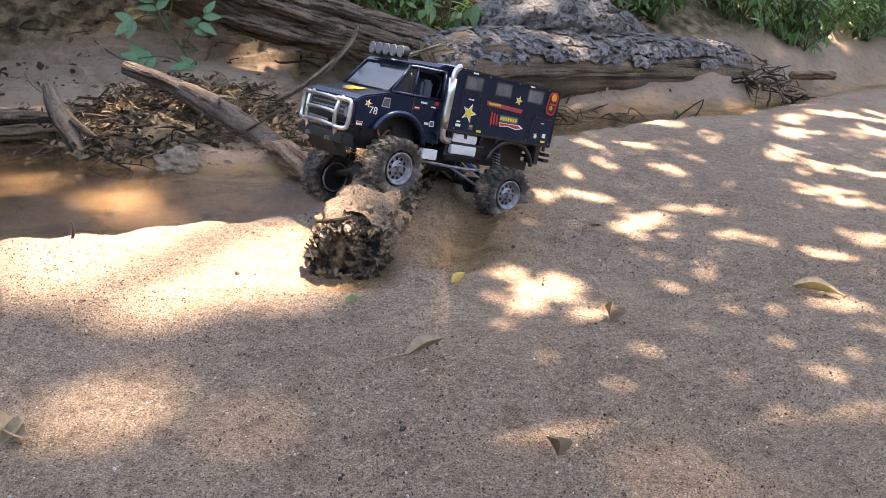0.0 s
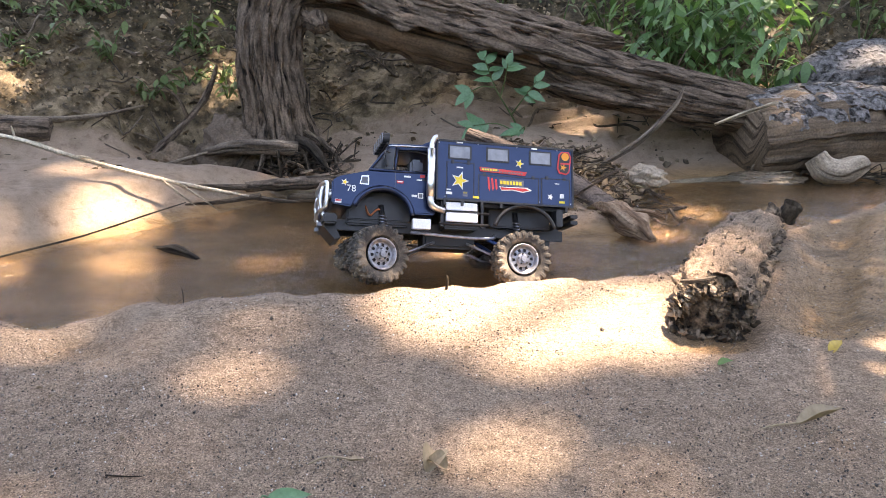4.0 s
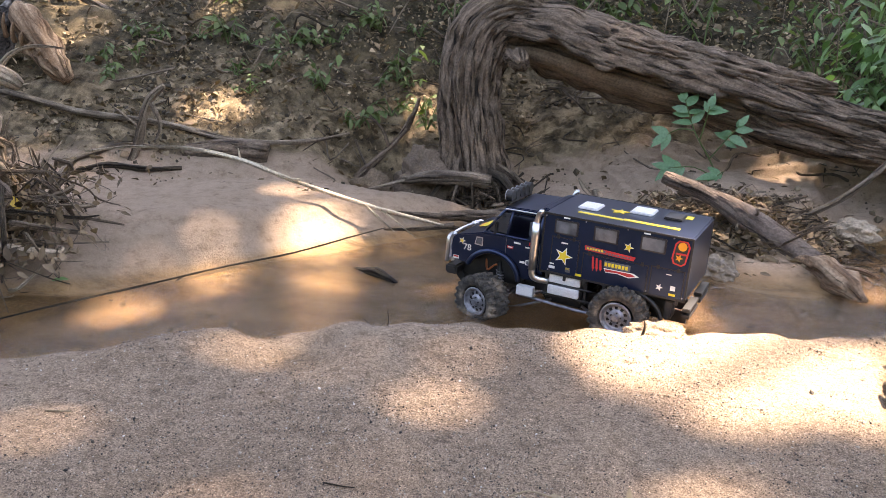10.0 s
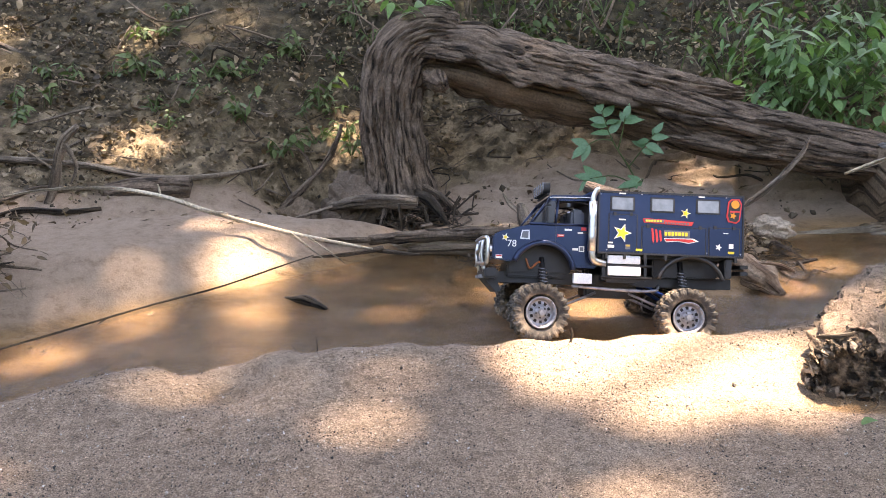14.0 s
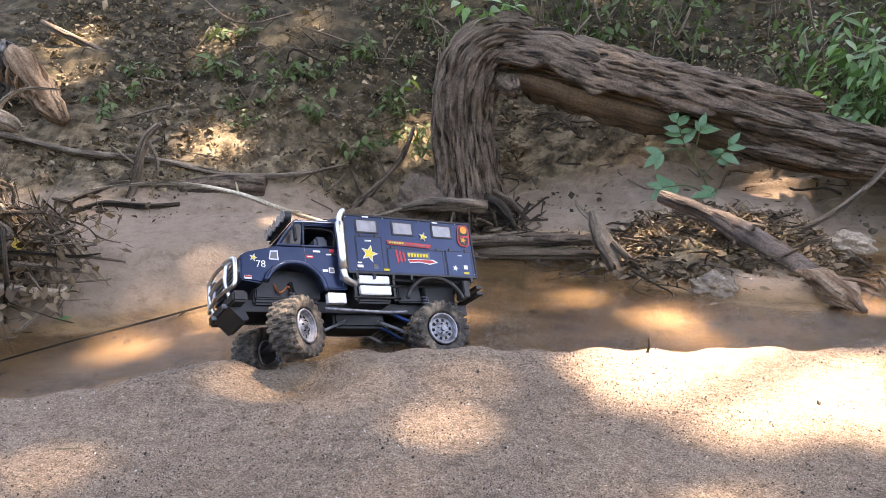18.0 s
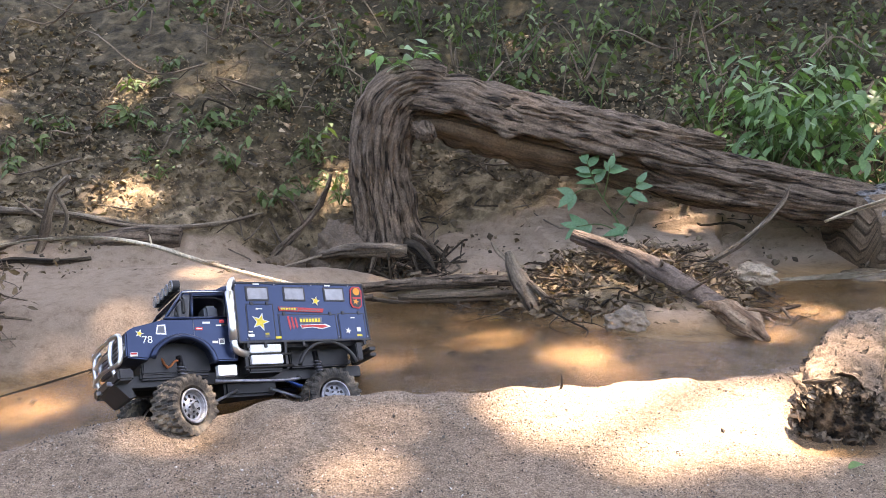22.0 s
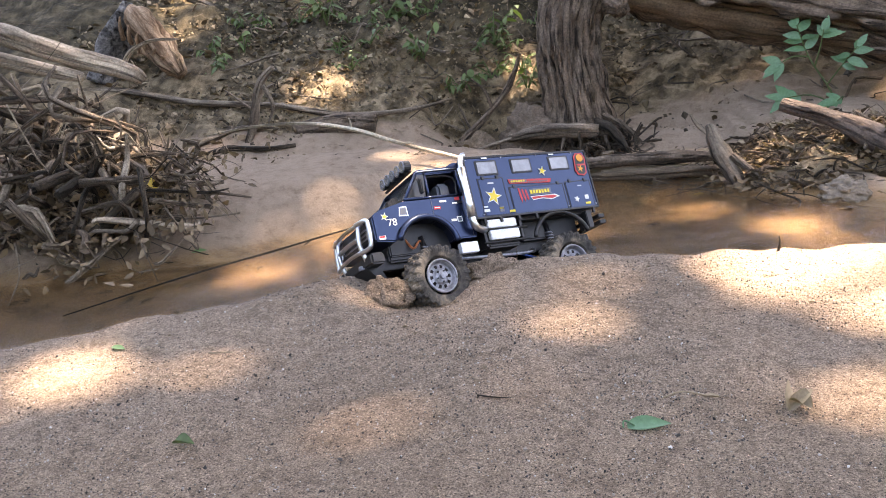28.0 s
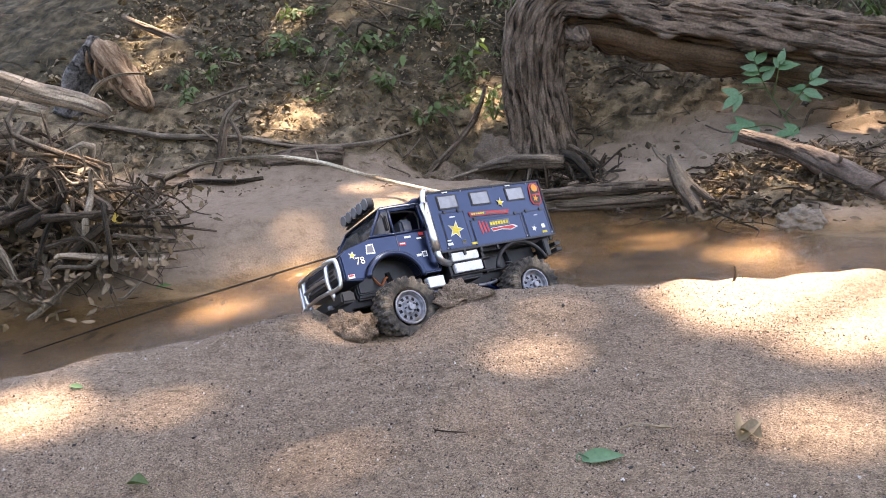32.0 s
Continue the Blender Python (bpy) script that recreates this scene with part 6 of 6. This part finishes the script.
        for k, (x, z) in enumerate(((0.152, 0.0), (-0.158, 0.0))):
            piece("shock", bar([(x + 0.012, s * 0.065, 0.085), (x, s * 0.075, -0.01)], 0.0065, 10, 1), BLACK, ch)
            coil = [(x + 0.009 - 0.009 * j / 60 + 0.0085 * math.cos(j * 0.9), s * (0.067 + 0.006 * j / 60) + 0.0085 * math.sin(j * 0.9), 0.062 - 0.06 * j / 60) for j in range(61)]
            piece("spring", bar(coil, 0.0014, 5, 1), STEEL, ch, "steel coil spring")
        for k, x0 in enumerate((0.145, -0.15)):
            piece("link", bar([(x0 - 0.01 * (1 if x0 > 0 else -1), s * 0.055, -0.03), (x0 * 0.25, s * 0.045, 0.012)], 0.0032, 7, 1), STEEL, ch, "thin steel suspension link")
        piece("upper_link", bar([(-0.145, s * 0.05, -0.005), (-0.07, s * 0.04, 0.035)], 0.005, 7, 1), BLUE, ch, "blue suspension link")
        arc = [(-0.158 + 0.073 * math.cos(a), s * 0.105, 0.030 + 0.066 * math.sin(a)) for a in np.linspace(0.25, math.pi - 0.25, 12)]
        piece("rear_fender", bar(arc, 0.005, 8, 2), BLACK, ch, "black rear wheel arch")
        part("mud_flap", box(-0.248, -0.232, s * 0.09 - 0.018, s * 0.09 + 0.018, 0.052, 0.092, 0.002), BLACK, ch)
        piece("wire", bar([(0.20, s * 0.06, 0.09), (0.19, s * 0.075, 0.06), (0.17, s * 0.07, 0.075), (0.15, s * 0.06, 0.06)], 0.0025, 6, 4), COPPER, ch, "rusty orange wiring")
        for j in range(2):
            part("rear_bumper", box(-0.285, -0.268, s * 0.06 - 0.045, s * 0.06 + 0.045, 0.060 + 0.014 * j, 0.068 + 0.014 * j, 0.001), BLACK, ch)
    # Black blocks added to make the open wheel wells look dark.
    part("well_shade_block", box(0.098, 0.238, -0.066, 0.066, 0.05, 0.114, 0.003), BLACK, ch)
    part("well_shade_block", box(-0.232, -0.085, -0.066, 0.066, 0.05, 0.097, 0.003), BLACK, ch)
    part("gearbox", box(-0.06, 0.06, -0.035, 0.035, 0.0, 0.05, 0.006), BLACK, ch)
    part("engine_tray", box(0.10, 0.24, -0.06, 0.06, 0.04, 0.07, 0.004), BLACK, ch)
    part("inner_floor", box(-0.265, 0.05, -0.09, 0.09, 0.09, 0.1), BLACK, ch)
    # axles and wheels
    axles = []
    for x in (FRONT_X, REAR_X):
        ax = new("axle")
        ax.parent = t
        piece("axle_tube", bar([(0, -0.10, 0), (0, 0.10, 0)], 0.0085, 12, 1), BLACK, ax)
        part("differential", drum(0, 0.012, 0, 0.019, 0.03, "x", 18), BLACK, ax)
        axles.append(ax)
    wheels = []
    for k, (x, s) in enumerate(((FRONT_X, 1), (FRONT_X, -1), (REAR_X, 1), (REAR_X, -1))):
        wheels.append(wheel("wheel", t))
    return t, axles, wheels


FRONT_X, REAR_X = 0.178, -0.142
truck, axles, wheels = build_truck()
truck.scale = (1.065,) * 3


# ---- small things on the near sand ----
def gravel(name, label, count, region, size, seed, mat, bank=False):
    """Loose grains strewn over the sand in drifts, far too many to count."""
    g = np.random.default_rng(seed)
    x = g.uniform(region[0], region[1], count * 3)
    y = region[2] + (region[3] - region[2]) * g.random(count * 3) ** 1.3
    drift = 0.5 * np.sin(x * 6.1 + 2.2 * np.sin(y * 5.3)) + 0.5 * np.sin(y * 8.7 + 1.9 * np.sin(x * 4.7 + 1)) + 0.4 * np.sin(x * 17 + y * 11)
    keep = (y < np.interp(x, NEAR_X, NEAR_Y) - 0.05) & (drift + g.uniform(-1.3, 1.6, count * 3) > 0)
    if bank:
        keep = (y > np.interp(x, FAR_X, FAR_Y) + 0.2) & (height(x, y)[1] + 0.3 * drift > g.uniform(0.2, 0.9, count * 3))
    x, y = x[keep][:count], y[keep][:count]
    m = len(x)
    size = g.uniform(*size, m) * np.where(g.random(m) < 0.05, 1.7, 1)
    z = height(x, y)[0] + np.array([0.010 * lump(a, b, 0.3, 0.35) for a, b in zip(x, y)])
    base = np.array([(1, 0, 0), (-0.8, 0, 0), (0, 0.75, 0), (0, -0.8, 0), (0, 0, 0.6), (0, 0, -0.6)]) * 1.0
    q = g.normal(size=(m, 4))
    q /= np.linalg.norm(q, axis=1)[:, None]
    w, u = q[:, 0][:, None, None], q[:, 1:][:, None, :]
    b = (base[None] * g.uniform(0.7, 1.25, (m, 6, 1)))
    c = np.cross(np.broadcast_to(u, b.shape), b)
    verts = (b + 2 * w * c + 2 * np.cross(np.broadcast_to(u, b.shape), c)) * size[:, None, None] + np.stack([x, y, z + size * 0.25], 1)[:, None, :]
    tri = np.array([(0, 2, 4), (2, 1, 4), (1, 3, 4), (3, 0, 4), (2, 0, 5), (1, 2, 5), (3, 1, 5), (0, 3, 5)])
    faces = (tri[None] + 6 * np.arange(m)[:, None, None]).reshape(-1, 3)
    me = bpy.data.meshes.new(name)
    me.from_pydata(verts.reshape(-1, 3).tolist(), [], faces.tolist())
    me.materials.append(mat)
    return tagged(new(name, me), label, "gravel", kind="stuff")


def grain_material(name, stops):
    m, n, l, b = material(name, 0.75, 0, 0.4)
    g = n.new("ShaderNodeNewGeometry")
    l.new(ramp(n, l, g.outputs["Random Per Island"], stops), b.inputs["Base Color"])
    return m


GRIT = grain_material("mixed river grit", [(0.0, (0.018, 0.017, 0.016)), (0.40, (0.07, 0.06, 0.052)), (0.62, (0.24, 0.20, 0.16)), (0.88, (0.42, 0.36, 0.30)), (1.0, (0.75, 0.71, 0.65))])
gravel("gravel", "coarse mixed grit strewn over the sandbar", 60000, (-1.8, 2.4, 0.42, 2.6), (0.0009, 0.0020), 41, GRIT)
gravel("gravel", "small dark and pale pebbles on the sandbar", 7000, (-1.7, 2.4, 0.45, 2.6), (0.0016, 0.0030), 42, GRIT)
CRUMB = grain_material("crumbly bank earth", [(0.0, (0.03, 0.022, 0.013)), (0.45, (0.10, 0.074, 0.043)), (0.8, (0.22, 0.165, 0.10)), (1.0, (0.36, 0.27, 0.17))])
gravel("earth_crumbs", "dark crumbs of earth over the bank", 14000, (-3.2, 1.8, 2.4, 4.6), (0.003, 0.009), 44, CRUMB, True)
gravel("earth_clods", "larger clods of earth on the bank", 1800, (-3.2, 1.8, 2.4, 4.6), (0.009, 0.022), 45, CRUMB, True)
gravel("gravel", "scattered larger pebbles on the sandbar", 160, (-1.7, 2.2, 0.45, 2.0), (0.0030, 0.0048), 43, GRIT)


def fallen_leaf(name, label, x, y, length, width, mat, yaw, bend=0.1, fold=0.4, curl=0.3, roll=0.0, pitch=0.0, stem=0.0, lift=0.003):
    t = thing(name, label, "leaf", "fallen leaves on the sand")
    m = Matrix.Translation((x, y, top(x, y) + lift)) @ Euler((radians(roll), radians(pitch), radians(yaw))).to_matrix().to_4x4() @ Matrix.Translation((-length / 2, 0, 0))
    v, f = leaf_shape(length, width, bend, fold, 8, curl)
    piece("blade", placed((v, f), m), mat, t)
    if stem:
        piece("leaf_stem", rail([m @ Vector((0.01, 0, 0.001)), m @ Vector((-stem * 0.5, 0.006, 0.006)), m @ Vector((-stem, -0.004, 0.002))], [0.0016, 0.0014, 0.001], 6, 0, 0.1, 0, 4), mat, t)
    return t


fallen_leaf("fallen_leaf", "long grey-brown curled leaf with its stalk on the sand", 0.475, 1.145, 0.075, 0.026, PALE_DEAD, 12, -0.1, 0.9, 0.6, 0, -12, 0.085, 0.012)
fallen_leaf("fallen_leaf", "small green torn leaf on the sand", 0.384, 1.342, 0.032, 0.016, GREEN, 25, 0.1, 0.6, 0.3, 10, -10, 0.0, 0.006)
fallen_leaf("fallen_leaf", "yellow curled leaf on wet sand", 0.600, 1.425, 0.052, 0.022, YELLOW, 50, 0.0, 0.7, 0.4, 0, -12, 0.0, 0.006)
fallen_leaf("fallen_leaf", "crumpled dark brown leaf on the sand", 0.832, 1.245, 0.045, 0.034, DEAD, 70, 0.3, 1.1, 0.8, 30, -25, 0.0, 0.014)
fallen_leaf("fallen_leaf", "crumpled brown green leaf on the sand", 0.592, 0.885, 0.032, 0.026, DEAD, 100, 0.3, 1.2, 0.8, 20, -40, 0.0, 0.010)
fallen_leaf("fallen_leaf", "long curled tan leaf on the sand", 1.325, 1.315, 0.10, 0.034, PALE_DEAD, -35, 0.1, 0.8, 0.6, 0, -6, 0.0, 0.010)
fallen_leaf("fallen_leaf", "crumpled dry brown leaf on the sand", -0.100, 1.005, 0.050, 0.036, PALE_DEAD, 80, 0.2, 1.2, 0.9, 20, -15, 0.0, 0.008)
fallen_leaf("fallen_leaf", "dry brown leaf half folded on the crumpled one", -0.092, 0.992, 0.036, 0.024, PALE_DEAD, 150, 0.1, 1.0, 0.9, -20, -10, 0.0, 0.010)
fallen_leaf("fallen_leaf", "pale grey-green leaf lying flat on the sand", -0.280, 0.918, 0.060, 0.034, BLUE_GREEN, 18, 0.05, 0.2, 0.1, 8, -4, 0.006, 0.003)
fallen_leaf("fallen_leaf", "glossy green oval leaf lying on the sand", -1.265, 0.972, 0.036, 0.016, GREEN, -8, 0.05, 0.2, 0.0, 5, 0, 0.0, 0.004)
fallen_leaf("fallen_leaf", "crumpled dull green leaf at the bank's edge", -0.915, 0.722, 0.034, 0.024, DULL_GREEN, 10, 0.1, 0.6, 0.4, 0, -5, 0.0, 0.004)
fallen_leaf("fallen_leaf", "thin brown leaf with a long stalk on the sand", -0.205, 1.005, 0.026, 0.010, PALE_DEAD, 12, 0.0, 0.8, 0.2, 0, 0, 0.055, 0.004)
fallen_leaf("fallen_leaf", "white papery leaf on the grey sand", 1.14, 1.60, 0.030, 0.012, PALE_DEAD, -5, 0.0, 0.2, 0.0, 0, 0, 0.0, 0.003)
fallen_leaf("fallen_leaf", "dark damp leaf on the grey sand", 1.02, 1.74, 0.03, 0.016, DEAD, 10, 0.1, 0.4, 0.2, 0, 0, 0.0, 0.003)
fallen_leaf("fallen_leaf", "yellow leaf floating by the drift log", -0.36, 2.46, 0.06, 0.022, YELLOW, 10, 0.0, 0.5, 0.2, 0, 0, 0.0, 0.004)
fallen_leaf("fallen_leaf", "fresh green leaf at the foot of the root heap", -1.62, 1.66, 0.045, 0.024, GREEN, 20, 0.05, 0.2, 0.1, 12, -6, 0.0, 0.01)
fallen_leaf("fallen_leaf", "yellow-green hanging leaf on the root heap", -1.80, 1.72, 0.085, 0.04, YELLOW, 80, 0.1, 0.5, 0.3, 60, 50, 0.0, 0.12)
r1 = random.Random(61)
for i in range(26):
    x, y = r1.uniform(-1.3, 1.9), r1.uniform(0.6, 1.5)
    fallen_leaf("leaf_scrap", "tiny dark leaf scrap on the sand", x, y, r1.uniform(0.006, 0.014), r1.uniform(0.004, 0.007), DEAD, r1.uniform(0, 360), 0.1, 0.6, 0.4, 0, -8, 0.0, 0.002)


def upright_twig(label, x, y, pts, k, mat=DARK_TWIG):
    z = top(x, y) - 0.004
    limb("twig", [(x + a, y + b, z + c) for a, b, c in pts], [k, k * 0.9, k * 0.5][:len(pts)], mat, label, "twig", 7, 0.2)


upright_twig("dark twig standing in the sand at the bank's edge", -0.125, 1.648, [(-0.003, 0, 0), (0.002, 0, 0.018), (0.0, 0.0, 0.036)], 0.0035)
upright_twig("dark bent twig stuck in the sand", -0.562, 1.570, [(0.006, 0, -0.004), (-0.003, 0.0, 0.012), (-0.014, 0.004, 0.024)], 0.0045)
upright_twig("thin twig standing in the sand", -0.645, 1.50, [(0, 0, 0), (0.002, 0, 0.02), (0.0, 0, 0.036)], 0.0012)
upright_twig("short pale twig lying on the sand", -1.05, 0.99, [(-0.022, 0, 0.006), (0.0, 0.003, 0.007), (0.026, 0.006, 0.008)], 0.0018, PALE_TWIG)
upright_twig("short dark twig lying on the sand", -0.53, 0.93, [(-0.004, 0, 0.008), (0.02, 0.002, 0.006), (0.045, 0.004, 0.006)], 0.0013)
for i in range(3):
    upright_twig("dry tuft of rootlets on the sand", -0.69 + 0.008 * i, 1.515, [(0, 0, 0), (0.01 * (i - 1), 0.0, 0.012), (0.02 * (i - 1), 0.002, 0.02)], 0.0012, TWIG)


# ---- loose sand that the wheels throw up ----
def clod_heap(label, x, y, spread, count, size, seed, height_at):
    """A heap of damp sand lumps, each its own piece, that is pushed up out of the bank."""
    r = random.Random(seed)
    t = thing("sand_heap", label, "sand heap")
    bm = bmesh.new()
    bmesh.ops.create_icosphere(bm, subdivisions=4, radius=1)
    for v in bm.verts:
        k = 1 + 0.35 * lump(v.co.x + seed, v.co.y, v.co.z, 0.8) + 0.3 * lump(v.co.x, v.co.y + seed, v.co.z, 0.3)
        v.co = Vector((v.co.x * spread * 1.5 * k, v.co.y * spread * 1.05 * k, v.co.z * height_at * 2.2 * k))
    part("mound", bm, SAND, t, smooth=True)
    for i in range(count):
        d = min(1.6, abs(r.gauss(0, 0.8)))
        a = r.uniform(0, 6.28)
        px, py = d * math.cos(a) * spread, d * math.sin(a) * spread * 0.7
        s = r.uniform(*size) * (1.15 - 0.4 * d)
        bm = bmesh.new()
        bmesh.ops.create_icosphere(bm, subdivisions=2, radius=s)
        for v in bm.verts:
            v.co *= 1 + 0.45 * lump(v.co.x + i, v.co.y, v.co.z, s * 0.8)
        bm.transform(Matrix.Translation((px, py, height_at * max(0, 1 - d / 1.3))))
        part("clod", bm, SAND, t, smooth=True)
    t.location = (x, y, top(x, y))
    return t


heap_a = clod_heap("lumpy mound of damp sand pushed up by the front wheel", -0.865, 1.315, 0.034, 130, (0.004, 0.011), 71, 0.022)
heap_b = clod_heap("ridge of dug sand behind the front wheel", -0.665, 1.45, 0.040, 90, (0.003, 0.009), 72, 0.016)
heap_c = clod_heap("splashed heap of wet sand behind the rear wheel", -0.10, 1.69, 0.04, 40, (0.003, 0.009), 73, 0.011)
lump_d = clod_heap("small crust of sand breaking off at the waterline", -0.33, 1.70, 0.035, 20, (0.003, 0.008), 74, 0.010)


# ---- what moves ----
TRUCK = [
    (0, 0.639, 1.936, 0.114, 4.1, -12.2, -157.3),
    (0.5, 0.612, 1.960, 0.113, 0.2, -11.2, -164.5),
    (1, 0.536, 1.949, 0.096, 2.0, -1.5, -173.5),
    (1.5, 0.356, 1.985, 0.108, 5.7, 15.2, -170.7),
    (2, 0.143, 2.037, 0.095, 40.0, 18.1, -178.6),
    (2.5, 0.170, 1.912, 0.061, 29.5, 13.8, -186.0),
    (3, -0.066, 1.928, 0.064, 30.8, -5.8, -164.0),
    (3.5, -0.106, 1.919, 0.061, 27.9, -9.0, -163.9),
    (4, -0.150, 1.935, 0.048, 24.5, -7.0, -163.6),
    (4.5, -0.203, 1.881, 0.055, 23.5, -5.4, -166.3),
    (6.5, -0.292, 1.922, 0.047, -2.6, -3.2, -181.1),
    (7, -0.303, 1.914, 0.033, -0.5, -3.1, -183.8),
    (7.5, -0.309, 1.904, 0.026, 0.0, -3.7, -187.8),
    (8, -0.311, 1.912, 0.020, -0.7, -3.3, -189.3),
    (8.5, -0.313, 1.913, 0.019, -1.4, -3.1, -190.7),
    (9, -0.313, 1.911, 0.018, -0.9, -3.3, -190.6),
    (9.5, -0.313, 1.926, 0.020, -2.1, -3.7, -191.2),
    (10, -0.314, 1.929, 0.014, -0.4, -3.9, -191.0),
    (10.5, -0.306, 1.924, 0.019, -0.5, -0.8, -191.0),
    (11, -0.218, 1.879, 0.051, 10.7, 4.3, -190.8),
    (11.5, -0.219, 1.895, 0.049, 9.3, 5.0, -190.6),
    (12, -0.180, 1.905, 0.051, 18.7, 2.8, -187.6),
    (12.5, -0.094, 1.940, 0.064, 22.8, 0.8, -183.8),
    (13, 0.066, 1.985, 0.052, 24.7, 8.1, -176.4),
    (13.5, 0.046, 1.978, 0.064, 15.9, 5.4, -170.5),
    (14, -0.055, 1.927, 0.065, 16.6, -5.0, -166.2),
    (14.5, -0.282, 1.870, 0.052, 28.7, -4.9, -159.5),
    (15, -0.334, 1.818, 0.062, 31.9, -5.5, -159.4),
    (15.5, -0.408, 1.774, 0.064, 29.8, -4.8, -156.3),
    (17.5, -0.764, 1.667, 0.060, 31.9, -10.9, -136.5),
    (18, -0.794, 1.645, 0.051, 32.3, -11.0, -135.3),
    (18.5, -0.814, 1.631, 0.040, 33.7, -11.0, -135.1),
    (19, -0.802, 1.578, 0.042, 38.0, -10.9, -133.7),
    (19.5, -0.834, 1.616, 0.021, 32.9, -10.9, -134.3),
    (20, -0.836, 1.611, 0.013, 32.4, -10.2, -133.9),
    (20.5, -0.835, 1.603, 0.016, 30.6, -10.2, -133.2),
    (21, -0.842, 1.616, 0.014, 29.6, -10.5, -133.2),
    (21.5, -0.855, 1.636, 0.012, 27.0, -10.6, -133.6),
    (22, -0.856, 1.644, 0.008, 28.4, -10.5, -133.6),
    (22.5, -0.854, 1.652, 0.006, 30.0, -8.6, -131.2),
    (23, -0.822, 1.638, 0.010, 32.4, -7.3, -128.9),
    (23.5, -0.809, 1.660, 0.007, 32.4, -5.8, -128.2),
    (24, -0.795, 1.660, 0.005, 32.2, -5.4, -128.0),
    (24.5, -0.786, 1.662, 0.003, 32.3, -5.0, -127.6),
    (25, -0.782, 1.669, -0.001, 32.5, -4.7, -127.1),
    (25.5, -0.771, 1.644, 0.002, 33.4, -4.9, -125.4),
    (26, -0.758, 1.613, 0.005, 35.6, -4.9, -124.9),
    (26.5, -0.750, 1.583, 0.012, 34.6, -5.1, -123.8),
    (28.5, -0.766, 1.603, -0.003, 26.6, -7.0, -129.6),
    (29, -0.769, 1.611, -0.004, 27.0, -7.5, -128.4),
    (29.5, -0.767, 1.598, -0.001, 26.3, -7.6, -127.8),
    (30, -0.769, 1.617, -0.002, 27.9, -6.5, -126.1),
    (30.5, -0.773, 1.631, -0.005, 27.6, -5.4, -125.4),
    (31, -0.775, 1.637, -0.008, 27.1, -5.3, -125.2),
    (31.5, -0.764, 1.613, -0.003, 27.1, -5.6, -123.8),
    (32, -0.766, 1.611, -0.004, 26.5, -5.4, -124.4),
]
SPIN = [(0, 0), (6.4, 0), (6.6, 200), (8.6, 300), (10.4, -260), (11, -60), (11.5, 0), (16.5, 0), (17.2, 260), (22, 330), (25, 300), (28, 200), (30, -120), (30.6, 150), (32, 120)]
STEER = [(0, 6), (1.5, 4), (3.5, 22), (4.5, 16), (6.5, -14), (9, -24), (10.5, -18), (12, 8), (13.5, 4), (15, 22), (17.5, 38), (20, 36), (21.8, 34), (22.6, 4), (29, 4), (32, 0)]
DROP_FRONT = [(0, 0.006), (1.2, 0.0), (2, -0.018), (2.5, -0.02), (4, -0.033), (6.5, -0.005), (9, 0.010), (11, -0.01), (13, -0.036), (19, -0.027), (23, -0.036), (26, -0.03), (29.5, -0.006), (32, -0.006)]
DROP_REAR = [(0, -0.024), (1.5, -0.02), (2, -0.014), (2.5, -0.02), (4, -0.030), (6.5, 0.01), (9, 0.045), (10.4, 0.04), (11.2, -0.02), (13, -0.036), (19, -0.032), (23, -0.036), (26, -0.033), (29.5, -0.014), (32, -0.012)]
FAR_DROP = -0.052


def along(rows, t):
    return float(np.interp(t, [r[0] for r in rows], [r[1] for r in rows]))


def motions():
    walk(truck, [(t, pose(x, y, z, rx, ry, rz)) for t, x, y, z, rx, ry, rz in TRUCK])
    times = np.linspace(0, 32, 161)
    places = np.array([[np.interp(t, [r[0] for r in TRUCK], [r[k] for r in TRUCK]) for k in (1, 2)] for t in times])
    ahead = np.array([[math.cos(radians(a)), math.sin(radians(a))] for a in np.interp(times, [r[0] for r in TRUCK], np.degrees(np.unwrap(np.radians([r[6] for r in TRUCK]))))])
    turn = [0.0]
    for i in range(1, len(times)):
        step = float((places[i] - places[i - 1]) @ ahead[i]) / 0.0645 * 57.3 + along(SPIN, times[i]) * 0.2
        turn.append(turn[-1] + max(-75, min(75, step)))
    drops = (DROP_FRONT, DROP_REAR)
    for k, w in enumerate(wheels):
        x, s = (FRONT_X if k < 2 else REAR_X), (1 if k % 2 == 0 else -1)
        rows = []
        for i, t in enumerate(times):
            z = along(drops[k // 2], t)
            z = z if s > 0 else FAR_DROP - z
            steer = along(STEER, t) if k < 2 else 0
            rows.append((float(t), pose(x, s * 0.120, z, 0, 0, steer + (0 if s > 0 else 180)) @ pose(0, 0, 0, 0, turn[i] * s, 0)))
        walk(w, rows)
    for k, ax in enumerate(axles):
        rows = []
        for t in times[::2]:
            z = along(drops[k], t)
            lean = math.degrees(math.atan2(2 * z - FAR_DROP, 0.248))
            rows.append((float(t), pose(FRONT_X if k == 0 else REAR_X, 0, FAR_DROP / 2, lean, 0, 0)))
        walk(ax, rows)

    for ob, rows in ((heap_a, ((0, 0.10), (21.6, 0.10), (22.6, 0.02), (24.0, 0.0), (32, 0.0))), (heap_b, ((0, 0.12), (21.5, 0.12), (23.5, 0.03), (29.5, 0.012), (32, 0.0))),
                     (heap_c, ((0, 0.11), (6.6, 0.11), (7.4, 0.02), (10.4, 0.0), (11.2, 0.05), (12.5, 0.11), (32, 0.11)))):
        x, y, z = ob.location
        walk(ob, [(t, pose(x, y, z - sunk)) for t, sunk in rows])


motions()
